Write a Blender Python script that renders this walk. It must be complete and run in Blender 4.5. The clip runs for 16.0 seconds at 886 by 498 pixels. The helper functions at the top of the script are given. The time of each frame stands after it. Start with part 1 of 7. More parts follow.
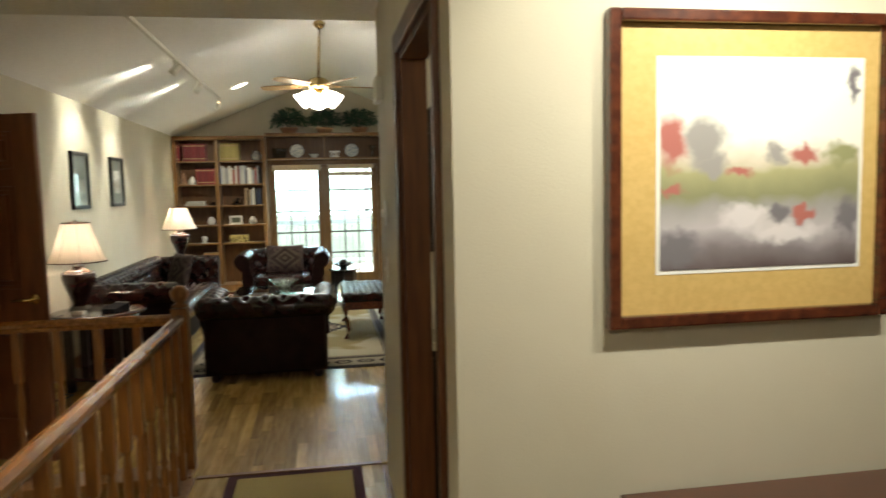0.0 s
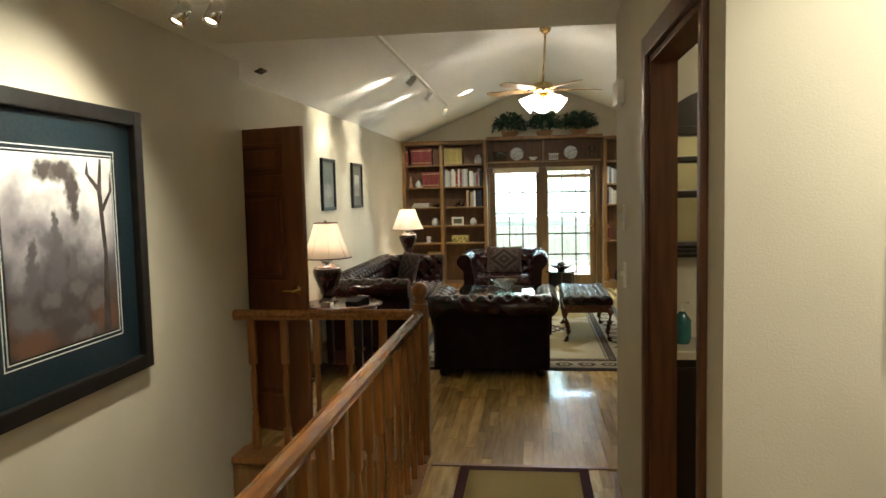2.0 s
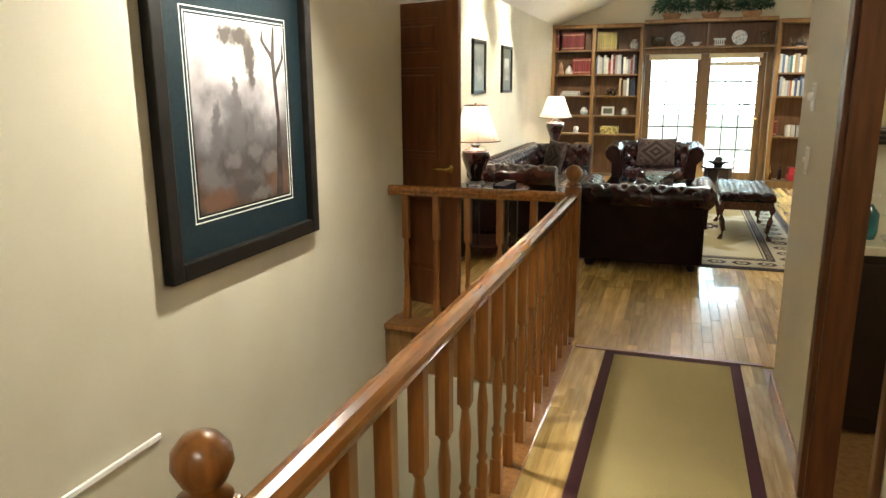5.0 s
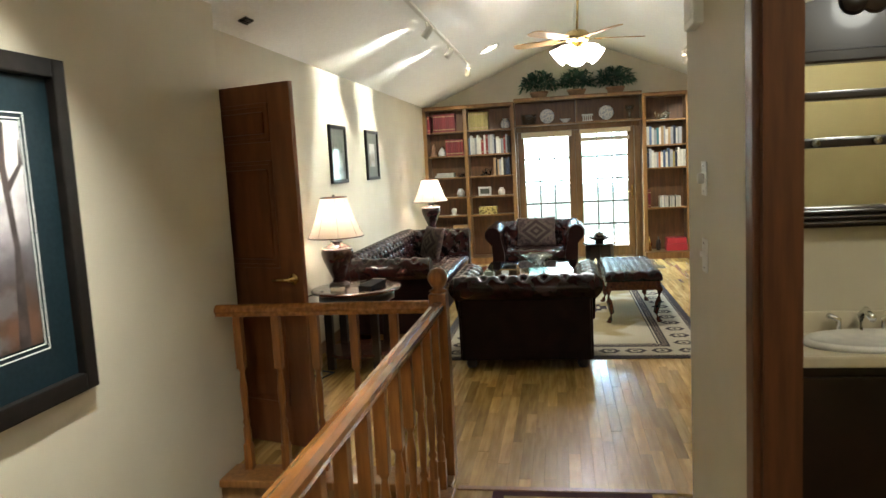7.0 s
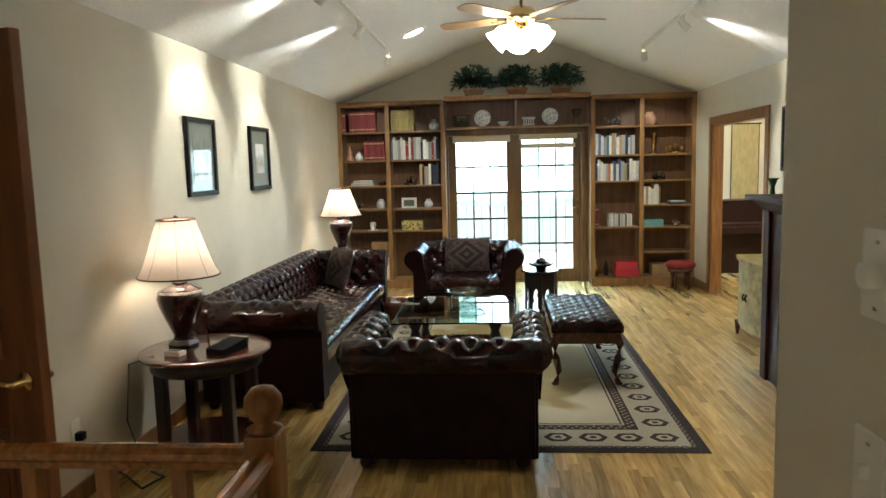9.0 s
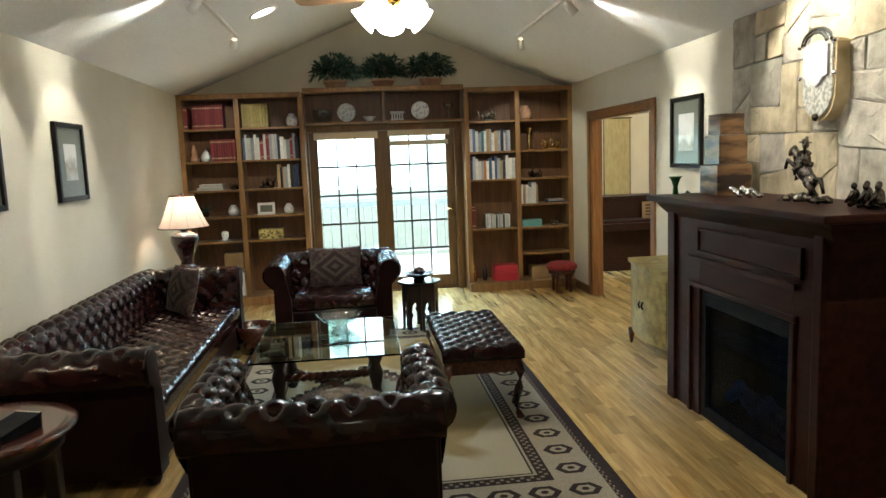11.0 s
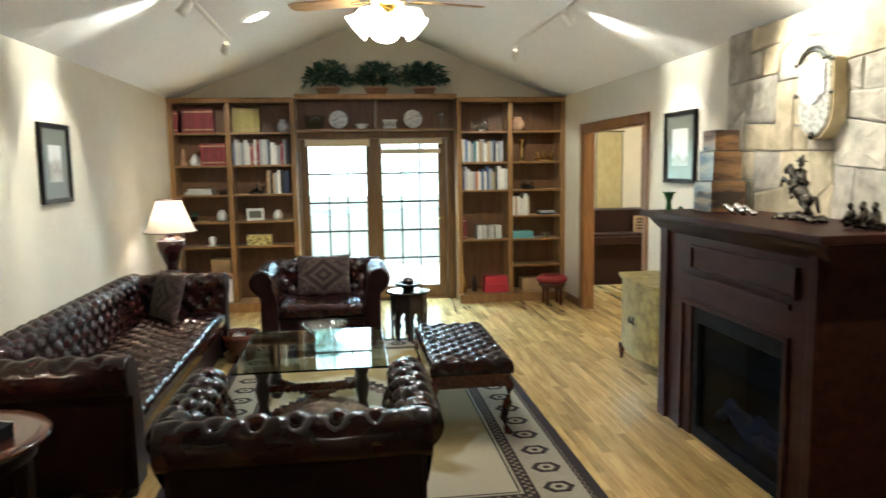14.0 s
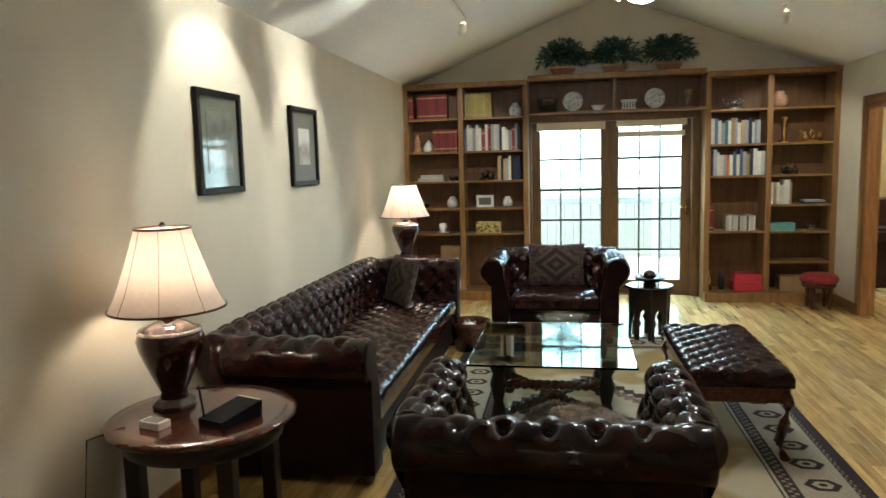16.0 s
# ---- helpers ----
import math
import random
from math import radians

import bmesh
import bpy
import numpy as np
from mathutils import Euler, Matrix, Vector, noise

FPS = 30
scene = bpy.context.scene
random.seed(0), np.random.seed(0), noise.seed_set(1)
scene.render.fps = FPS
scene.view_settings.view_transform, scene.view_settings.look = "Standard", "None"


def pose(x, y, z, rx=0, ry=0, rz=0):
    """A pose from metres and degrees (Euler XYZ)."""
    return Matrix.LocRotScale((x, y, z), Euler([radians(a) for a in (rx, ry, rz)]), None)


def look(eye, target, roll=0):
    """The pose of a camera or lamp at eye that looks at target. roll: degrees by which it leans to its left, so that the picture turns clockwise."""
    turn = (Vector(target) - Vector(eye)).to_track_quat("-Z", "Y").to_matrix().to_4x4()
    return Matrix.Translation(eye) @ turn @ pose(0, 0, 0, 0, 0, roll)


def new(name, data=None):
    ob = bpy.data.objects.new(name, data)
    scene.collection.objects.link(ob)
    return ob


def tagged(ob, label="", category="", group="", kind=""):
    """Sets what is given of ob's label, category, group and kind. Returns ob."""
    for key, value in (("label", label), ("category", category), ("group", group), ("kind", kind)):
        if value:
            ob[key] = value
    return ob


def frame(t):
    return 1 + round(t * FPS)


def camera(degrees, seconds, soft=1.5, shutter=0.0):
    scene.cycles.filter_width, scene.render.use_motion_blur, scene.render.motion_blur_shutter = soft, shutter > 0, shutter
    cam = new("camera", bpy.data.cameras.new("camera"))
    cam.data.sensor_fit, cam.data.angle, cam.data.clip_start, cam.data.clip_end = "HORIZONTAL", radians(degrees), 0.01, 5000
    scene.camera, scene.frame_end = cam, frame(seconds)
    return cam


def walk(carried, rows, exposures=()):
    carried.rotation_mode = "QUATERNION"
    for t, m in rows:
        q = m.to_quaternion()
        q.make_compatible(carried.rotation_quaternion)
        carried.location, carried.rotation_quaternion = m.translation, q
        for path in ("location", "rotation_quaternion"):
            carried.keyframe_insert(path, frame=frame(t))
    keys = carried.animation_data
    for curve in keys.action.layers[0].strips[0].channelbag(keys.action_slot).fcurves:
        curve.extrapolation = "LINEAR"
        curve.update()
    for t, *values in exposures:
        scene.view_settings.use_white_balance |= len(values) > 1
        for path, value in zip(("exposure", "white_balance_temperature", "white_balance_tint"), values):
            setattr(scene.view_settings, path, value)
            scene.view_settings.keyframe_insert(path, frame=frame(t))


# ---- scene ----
cam = camera(64.0, 16.0, shutter=0.35)
PATH = [
    (0, (2.25, -11.663, 1.561), (2.585, -9.699, 1.389), -1.2),
    (0.5, (2.147, -11.706, 1.56), (2.238, -9.716, 1.387), -1.3),
    (1, (2.11, -11.733, 1.563), (2.126, -9.742, 1.383), -1.4),
    (1.5, (2.14, -11.715, 1.562), (2.017, -9.723, 1.43), -1.0),
    (2, (2.122, -11.708, 1.576), (1.874, -9.729, 1.421), -1.3),
    (2.5, (2.124, -11.686, 1.558), (1.786, -9.724, 1.374), -2.1),
    (3, (2.077, -11.686, 1.522), (1.593, -9.767, 1.232), -0.3),
    (3.2, (2.042, -11.696, 1.511), (1.471, -9.814, 1.143), 2.0),
    (5.3, (2.031, -11.719, 1.494), (1.418, -9.868, 1.051), -0.5),
    (5.5, (2.04, -11.655, 1.502), (1.585, -9.738, 1.156), -1.9),
    (6, (2.048, -11.568, 1.517), (1.754, -9.609, 1.242), -2.6),
    (6.5, (2.044, -11.343, 1.508), (1.81, -9.371, 1.267), -3.2),
    (7, (2.061, -10.921, 1.539), (1.729, -8.962, 1.307), -3.1),
    (7.5, (2.023, -10.486, 1.551), (1.811, -8.507, 1.355), -3.4),
    (8, (2.064, -10.064, 1.565), (1.9, -8.081, 1.365), -4.0),
    (8.2, (2.09, -9.895, 1.576), (1.896, -7.916, 1.357), -2.2),
    (10.3, (1.992, -8.605, 1.612), (2.055, -6.62, 1.371), -1.9),
    (10.5, (1.987, -8.527, 1.616), (2.154, -6.546, 1.405), -1.8),
    (11, (1.988, -8.458, 1.635), (2.217, -6.488, 1.379), -2.2),
    (11.5, (2.031, -8.425, 1.628), (2.273, -6.458, 1.357), -0.8),
    (12, (2.085, -8.405, 1.62), (2.51, -6.468, 1.358), -2.1),
    (12.5, (2.118, -8.43, 1.613), (2.7, -6.536, 1.346), -3.1),
    (13, (2.112, -8.445, 1.628), (2.892, -6.624, 1.349), -3.2),
    (13.5, (2.068, -8.428, 1.644), (2.685, -6.544, 1.379), -2.8),
    (14, (1.995, -8.39, 1.642), (2.253, -6.421, 1.41), -0.9),
    (14.5, (1.979, -8.371, 1.612), (2.035, -6.382, 1.417), -0.4),
    (15, (1.92, -8.32, 1.583), (1.765, -6.342, 1.334), -0.7),
    (15.5, (1.874, -8.149, 1.57), (1.637, -6.176, 1.343), -1.9),
    (16, (1.832, -7.995, 1.56), (1.486, -6.04, 1.32), -1.5),
]
walk(cam, [(t, look(eye, target, roll)) for t, eye, target, roll in PATH],
     exposures=[(0.0, 1.75, 7150, 12), (1.5, 1.72, 7350, 13), (3.0, 1.9, 7450, 14), (5.5, 2.75, 7000, 14), (6.5, 2.55, 6700, 14), (8.0, 2.12, 6400, 13), (10.5, 1.68, 6550, 14), (12.0, 1.47, 6580, 14), (13.0, 1.85, 6450, 14), (14.0, 2.08, 6400, 14), (14.5, 1.98, 6400, 14), (15.0, 1.72, 6550, 14), (16.0, 1.68, 6550, 14)])

# ---------------- world, sun, large lights ----------------
W, EAVE, RIDGE = 4.6, 2.45, 3.38          # room width, eave height, ridge height
SLOPE = (RIDGE - EAVE) / (W / 2)

world = bpy.data.worlds.new("sky")
scene.world = world
world.use_nodes = True
_sky = world.node_tree.nodes.new("ShaderNodeTexSky")
_sky.sky_type, _sky.sun_disc = "NISHITA", False
_sky.sun_elevation, _sky.sun_rotation = radians(48), radians(150)
world.node_tree.links.new(_sky.outputs[0], world.node_tree.nodes["Background"].inputs[0])
world.node_tree.nodes["Background"].inputs[1].default_value = 0.15


def lamp(name, kind, place, energy, colour, target=None, size=0.05, cone=60, blend=0.5, size_y=None):
    data = bpy.data.lights.new(name, kind)
    data.energy, data.color = energy, colour
    if kind == "AREA":
        data.shape, data.size, data.size_y = "RECTANGLE", size, size_y or size
    elif kind == "SUN":
        data.angle = radians(size)
    else:
        data.shadow_soft_size = size
    if kind == "SPOT":
        data.spot_size, data.spot_blend = radians(cone), blend
    ob = new(name, data)
    ob.matrix_world = look(place, target) if target else Matrix.Translation(place)
    return ob


WARM, COOL, SOFT, DAY = (0.955, 1.0, 0.90), (0.91, 0.985, 0.97), (1.0, 0.96, 0.82), (0.42, 0.72, 1.0)
lamp("sun", "SUN", (0, 0, 10), 5.0, (1, 0.95, 0.88), target=(1.5, 2.6, 0), size=0.5)
lamp("window_daylight", "AREA", (2.3, 1.0, 2.45), 130, DAY, target=(2.3, -1.2, 0.5), size=1.7, size_y=0.9)


def ceil_z(x):
    return EAVE + SLOPE * min(x, W - x)


# ---------------- materials ----------------
def M(name, c1, c2=None, scale=8, rough=0.5, bump=0.0, bscale=60, metal=0.0, stretch=(1, 1, 1), rnd=0.0, island=0.0,
      coat=0.0, detail=5, big=0.0, trans=0.0, ior=1.45, lo=0.35, hi=0.65, emit=0.0, spec=0.5):
    m = bpy.data.materials.new(name)
    m.use_nodes = True
    n, k = m.node_tree.nodes, m.node_tree.links
    p = n["Principled BSDF"]
    p.inputs["Roughness"].default_value, p.inputs["Metallic"].default_value = rough, metal
    p.inputs["Specular IOR Level"].default_value = spec
    p.inputs["Coat Weight"].default_value, p.inputs["Coat Roughness"].default_value = coat, 0.06
    p.inputs["Transmission Weight"].default_value, p.inputs["IOR"].default_value = trans, ior
    c2 = c2 or tuple(0.82 * c for c in c1)
    tc, mp = n.new("ShaderNodeTexCoord"), n.new("ShaderNodeMapping")
    mp.inputs["Scale"].default_value = stretch
    k.new(tc.outputs["Object"], mp.inputs["Vector"])
    vec = mp.outputs["Vector"]
    seed = None
    if rnd or island:
        src = n.new("ShaderNodeNewGeometry").outputs["Random Per Island"] if island else n.new("ShaderNodeObjectInfo").outputs["Random"]
        sc = n.new("ShaderNodeMath")
        sc.operation, sc.inputs[1].default_value = "MULTIPLY", 57.0
        k.new(src, sc.inputs[0])
        ad = n.new("ShaderNodeVectorMath")
        k.new(vec, ad.inputs[0]), k.new(sc.outputs[0], ad.inputs[1])
        vec, seed = ad.outputs[0], src
    nz = n.new("ShaderNodeTexNoise")
    nz.inputs["Scale"].default_value, nz.inputs["Detail"].default_value = scale, detail
    k.new(vec, nz.inputs["Vector"])
    rp = n.new("ShaderNodeValToRGB")
    rp.color_ramp.elements[0].position, rp.color_ramp.elements[1].position = lo, hi
    rp.color_ramp.elements[0].color, rp.color_ramp.elements[1].color = (*c2, 1), (*c1, 1)
    k.new(nz.outputs["Fac"], rp.inputs["Fac"])
    col = rp.outputs["Color"]

    def vary(fac, amount, col):
        mr = n.new("ShaderNodeMapRange")
        mr.inputs["To Min"].default_value, mr.inputs["To Max"].default_value = 1 - amount, 1 + amount
        k.new(fac, mr.inputs["Value"])
        hs = n.new("ShaderNodeHueSaturation")
        k.new(mr.outputs[0], hs.inputs["Value"]), k.new(col, hs.inputs["Color"])
        return hs.outputs["Color"]
    if seed is not None:
        col = vary(seed, rnd or island, col)
    if big:
        n2 = n.new("ShaderNodeTexNoise")
        n2.inputs["Scale"].default_value, n2.inputs["Detail"].default_value = 1.3, 3
        k.new(vec, n2.inputs["Vector"])
        col = vary(n2.outputs["Fac"], big, col)
    k.new(col, p.inputs["Base Color"])
    if bump:
        nb, bp = n.new("ShaderNodeTexNoise"), n.new("ShaderNodeBump")
        nb.inputs["Scale"].default_value, nb.inputs["Detail"].default_value = bscale, 4
        k.new(vec, nb.inputs["Vector"])
        bp.inputs["Strength"].default_value, bp.inputs["Distance"].default_value = bump, 0.006
        k.new(nb.outputs["Fac"], bp.inputs["Height"]), k.new(bp.outputs[0], p.inputs["Normal"])
    if emit:
        k.new(col, p.inputs["Emission Color"])
        p.inputs["Emission Strength"].default_value = emit
    return m


wall_paint = M("wall_paint", (0.60, 0.55, 0.435), (0.57, 0.52, 0.405), scale=3, rough=0.7, bump=0.12, bscale=180, big=0.04)
cream_paint = M("cream_paint", (0.74, 0.64, 0.46), (0.70, 0.60, 0.43), scale=3, rough=0.7, bump=0.1, bscale=160, big=0.05)
ceiling_paint = M("ceiling_paint", (0.86, 0.85, 0.82), (0.81, 0.80, 0.77), scale=40, rough=0.85, bump=0.5, bscale=70, big=0.03)
oak_floor = M("oak_floor", (0.57, 0.378, 0.140), (0.385, 0.232, 0.076), scale=5, stretch=(7, 0.7, 7), rough=0.27, coat=0.36, bump=0.04, bscale=25, rnd=0.32, big=0.12)
oak_floor_joined = M("oak_floor_joined", (0.57, 0.378, 0.140), (0.385, 0.232, 0.076), scale=5, stretch=(7, 0.7, 7), rough=0.27, coat=0.36, bump=0.04, bscale=25, island=0.32, big=0.12)
oak_trim = M("oak_trim", (0.30, 0.135, 0.042), (0.19, 0.08, 0.025), scale=5, stretch=(9, 9, 0.9), rough=0.32, bump=0.06, bscale=30, big=0.08, coat=0.2)
oak_rail = M("oak_rail", (0.36, 0.140, 0.034), (0.21, 0.078, 0.018), scale=5, stretch=(9, 0.9, 9), rough=0.22, bump=0.04, bscale=30, big=0.08, coat=0.55)
baluster_oak = M("baluster_oak", (0.29, 0.112, 0.027), (0.17, 0.062, 0.015), scale=5, stretch=(9, 9, 0.9), rough=0.3, bump=0.05, bscale=30, big=0.1, coat=0.25)
# bookcase oak darkened: the shade behind the shelves is put into its colour
case_shaded = M("bookcase_back_shaded", (0.15, 0.068, 0.024), (0.095, 0.041, 0.0145), scale=4, stretch=(7, 7, 0.9), rough=0.45, bump=0.04, bscale=30, big=0.12)
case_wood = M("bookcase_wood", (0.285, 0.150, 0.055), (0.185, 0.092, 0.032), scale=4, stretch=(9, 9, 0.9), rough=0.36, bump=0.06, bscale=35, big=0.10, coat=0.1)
door_wood = M("door_wood", (0.22, 0.080, 0.030), (0.165, 0.058, 0.022), scale=4, stretch=(6, 6, 0.8), rough=0.28, bump=0.02, bscale=35, big=0.08, coat=0.15)
mahogany = M("mahogany", (0.105, 0.027, 0.012), (0.050, 0.013, 0.007), scale=5, stretch=(8, 1, 8), rough=0.24, bump=0.02, bscale=30, big=0.1, coat=0.6)
mantel_wood = M("mantel_wood", (0.038, 0.0105, 0.006), (0.021, 0.006, 0.004), scale=4, stretch=(6, 1, 6), rough=0.42, bump=0.05, bscale=30, big=0.1, spec=0.12)
piano_wood = M("dark_piano_wood", (0.040, 0.014, 0.008), (0.022, 0.008, 0.005), scale=5, stretch=(8, 1, 8), rough=0.4, big=0.1, spec=0.2)
ebony = M("ebony", (0.025, 0.014, 0.010), (0.014, 0.008, 0.006), scale=6, rough=0.3, bump=0.04, coat=0.2)
lacquer = M("black_lacquer", (0.02, 0.013, 0.010), (0.012, 0.008, 0.007), scale=6, rough=0.15, coat=0.9)
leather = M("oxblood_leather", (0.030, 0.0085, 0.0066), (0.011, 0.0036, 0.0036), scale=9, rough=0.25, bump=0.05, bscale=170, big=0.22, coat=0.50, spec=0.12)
door_oak = M("glazed_door_oak", (0.19, 0.102, 0.040), (0.125, 0.065, 0.025), scale=4, stretch=(9, 9, 0.9), rough=0.4, bump=0.06, bscale=35, big=0.10)
casing_wood = M("dark_casing_wood", (0.15, 0.055, 0.021), (0.085, 0.030, 0.012), scale=4, stretch=(9, 9, 0.8), rough=0.4, bump=0.06, bscale=35, big=0.08)
baluster_paint = M("grey_baluster_paint", (0.22, 0.25, 0.26), (0.18, 0.20, 0.21), scale=20, rough=0.5)
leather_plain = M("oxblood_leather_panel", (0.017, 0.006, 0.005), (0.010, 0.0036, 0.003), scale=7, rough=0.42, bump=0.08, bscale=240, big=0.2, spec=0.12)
brass = M("brass", (0.75, 0.52, 0.22), (0.6, 0.4, 0.15), scale=20, rough=0.22, metal=1)
chrome = M("chrome", (0.75, 0.75, 0.74), (0.65, 0.65, 0.64), scale=20, rough=0.12, metal=1)
black_frame = M("black_frame", (0.013, 0.010, 0.009), (0.007, 0.006, 0.005), scale=14, rough=0.42, bump=0.05, spec=0.25)
mat_teal = M("teal_mat_board", (0.009, 0.020, 0.026), (0.006, 0.015, 0.020), scale=60, rough=0.5, coat=0.12, spec=0.2)
mat_sage = M("sage_mat_board", (0.15, 0.155, 0.115), (0.12, 0.125, 0.095), scale=60, rough=0.35, coat=1.0)
mat_gold = M("gold_mat_board", (0.62, 0.42, 0.16), (0.56, 0.37, 0.13), scale=60, rough=0.4, coat=0.3)
paper_white = M("white_paper", (0.80, 0.78, 0.73), (0.74, 0.72, 0.67), scale=30, rough=0.7)
white_plastic = M("white_plastic", (0.74, 0.72, 0.66), (0.70, 0.68, 0.62), scale=20, rough=0.35)
china = M("white_china", (0.80, 0.79, 0.75), (0.70, 0.70, 0.69), scale=24, rough=0.12, coat=0.5)
jar_glaze = M("mottled_jar_glaze", (0.55, 0.50, 0.42), (0.16, 0.14, 0.12), scale=30, rough=0.25, coat=0.4, lo=0.40, hi=0.60)
cut_glass = M("pale_cut_glass", (0.80, 0.88, 0.93), (0.52, 0.62, 0.70), scale=26, rough=0.08, trans=0.35, coat=0.6, lo=0.42, hi=0.58)
china_blue = M("painted_china", (0.72, 0.71, 0.68), (0.42, 0.46, 0.52), scale=34, rough=0.15, coat=0.5, lo=0.45, hi=0.52)
glass = M("clear_glass", (0.95, 0.98, 0.97), (0.95, 0.98, 0.97), rough=0.0, trans=1.0, ior=1.45)
# dark green tint stands in for the dark bookcase reflected in the table top
table_glass = M("reflection_dark_plate_glass", (0.42, 0.54, 0.50), (0.40, 0.52, 0.48), rough=0.0, trans=1.0, ior=1.42)
mirror_glass = M("mirror_glass", (0.88, 0.88, 0.86), (0.88, 0.88, 0.86), rough=0.02, metal=1)
mortar = M("mortar", (0.30, 0.275, 0.23), (0.19, 0.17, 0.14), scale=30, rough=0.95, bump=0.6, bscale=60)
stone_mat = M("field_stone", (0.60, 0.49, 0.32), (0.40, 0.325, 0.205), scale=9, rough=0.85, bump=1.0, bscale=34, rnd=0.26, big=0.25, detail=9)
stone_grey = M("field_stone_grey", (0.48, 0.42, 0.33), (0.29, 0.255, 0.20), scale=9, rough=0.85, bump=1.0, bscale=34, rnd=0.26, big=0.25, detail=9)
bronze = M("dark_bronze", (0.16, 0.135, 0.11), (0.04, 0.032, 0.026), scale=34, rough=0.26, metal=0.9, bump=0.5, bscale=70)
steel_black = M("black_steel", (0.012, 0.013, 0.016), (0.007, 0.008, 0.010), scale=20, rough=0.6, spec=0.06)

ash_log = M("charred_log", (0.10, 0.085, 0.07), (0.03, 0.027, 0.024), scale=16, rough=0.9, bump=0.5, bscale=30)
yellow_paint = M("yellow_crackled_paint", (0.34, 0.265, 0.075), (0.17, 0.122, 0.030), scale=13, rough=0.45, bump=0.15, bscale=50, big=0.16)
red_velvet = M("red_upholstery", (0.30, 0.030, 0.028), (0.20, 0.018, 0.018), scale=30, rough=0.8, bump=0.2, bscale=200)
red_box_mat = M("red_card", (0.50, 0.035, 0.05), (0.42, 0.028, 0.04), scale=10, rough=0.5)
teal_glaze = M("teal_glaze", (0.03, 0.16, 0.17), (0.02, 0.11, 0.12), scale=12, rough=0.12, coat=0.5)
teal_box_mat = M("teal_card", (0.16, 0.40, 0.38), (0.13, 0.34, 0.33), scale=10, rough=0.5)
green_glass = M("green_glaze", (0.06, 0.20, 0.07), (0.035, 0.13, 0.04), scale=12, rough=0.2)
terracotta = M("terracotta", (0.50, 0.29, 0.18), (0.40, 0.21, 0.125), scale=14, rough=0.85, bump=0.2)
leaf_mat = M("fern_leaf", (0.050, 0.125, 0.075), (0.020, 0.065, 0.042), scale=14, rough=0.5, island=0.35)
kraft = M("brown_card", (0.36, 0.22, 0.10), (0.29, 0.17, 0.075), scale=8, rough=0.7)
gold_card = M("gold_patterned_card", (0.55, 0.45, 0.16), (0.16, 0.12, 0.04), scale=38, rough=0.5, lo=0.44, hi=0.54)
burl = M("striped_burl_wood", (0.30, 0.155, 0.068), (0.045, 0.022, 0.014), scale=3, stretch=(1, 1, 4.5), rough=0.28, coat=0.4, lo=0.42, hi=0.58)
fan_gold = M("antique_brass", (0.60, 0.45, 0.20), (0.42, 0.30, 0.12), scale=20, rough=0.25, metal=1)
blade_wood = M("fan_blade_oak", (0.42, 0.24, 0.09), (0.30, 0.16, 0.055), scale=5, stretch=(1, 9, 9), rough=0.35)
rug_dark = M("rug_dark_wool", (0.035, 0.020, 0.018), (0.020, 0.012, 0.011), scale=90, rough=0.95, bump=0.5, bscale=300)
rug_cream = M("rug_cream_wool", (0.43, 0.37, 0.27), (0.33, 0.28, 0.195), scale=90, rough=0.95, bump=0.5, bscale=300, big=0.08)
rug_bead = M("rug_tan_wool", (0.30, 0.235, 0.165), (0.22, 0.165, 0.11), scale=90, rough=0.95, bump=0.5, bscale=300)
rug_field = M("rug_field_wool", (0.46, 0.40, 0.275), (0.30, 0.225, 0.095), scale=1.7, rough=0.95, bump=0.5, bscale=300, lo=0.47, hi=0.53, detail=2)
rug_red = M("rug_figured_wool", (0.30, 0.23, 0.17), (0.10, 0.035, 0.03), scale=55, rough=0.95, bump=0.5, bscale=300, lo=0.46, hi=0.54)
runner_tan = M("runner_sisal", (0.50, 0.40, 0.185), (0.43, 0.335, 0.145), scale=120, stretch=(1, 3, 1), rough=0.95, bump=0.6, bscale=320, big=0.05)
runner_maroon = M("runner_maroon_binding", (0.085, 0.022, 0.030), (0.06, 0.015, 0.02), scale=120, rough=0.9, bump=0.4, bscale=300)
tapestry = M("kilim_cushion", (0.085, 0.055, 0.045), (0.038, 0.022, 0.021), scale=36, rough=0.95, bump=0.5, bscale=200, lo=0.42, hi=0.56)
tapestry_dark = M("kilim_dark", (0.04, 0.022, 0.020), (0.025, 0.014, 0.013), scale=60, rough=0.95, bump=0.4, bscale=200)
tapestry_tan = M("kilim_tan", (0.095, 0.072, 0.055), (0.066, 0.048, 0.036), scale=60, rough=0.95, bump=0.4, bscale=200)
fur_mat = M("shaggy_fur", (0.26, 0.20, 0.145), (0.10, 0.075, 0.055), scale=22, rough=0.9, island=0.4)
deck_wood = M("deck_boards", (0.42, 0.40, 0.36), (0.33, 0.31, 0.28), scale=6, stretch=(1, 8, 1), rough=0.7)
deck_paint = M("pale_deck_paint", (0.42, 0.52, 0.52), (0.36, 0.46, 0.46), scale=6, rough=0.6)
blind_mat = M("cream_blind", (0.74, 0.62, 0.46), (0.66, 0.54, 0.39), scale=20, stretch=(1, 1, 8), rough=0.7)
counter_mat = M("ivory_counter", (0.66, 0.60, 0.46), (0.60, 0.53, 0.40), scale=14, rough=0.2, coat=0.3)
olive_paint = M("bath_wall_paint", (0.46, 0.39, 0.19), (0.41, 0.345, 0.16), scale=3, rough=0.6, big=0.05)
grass_mat = M("grass", (0.12, 0.15, 0.12), (0.09, 0.12, 0.09), scale=3, rough=0.95, bump=0.4)
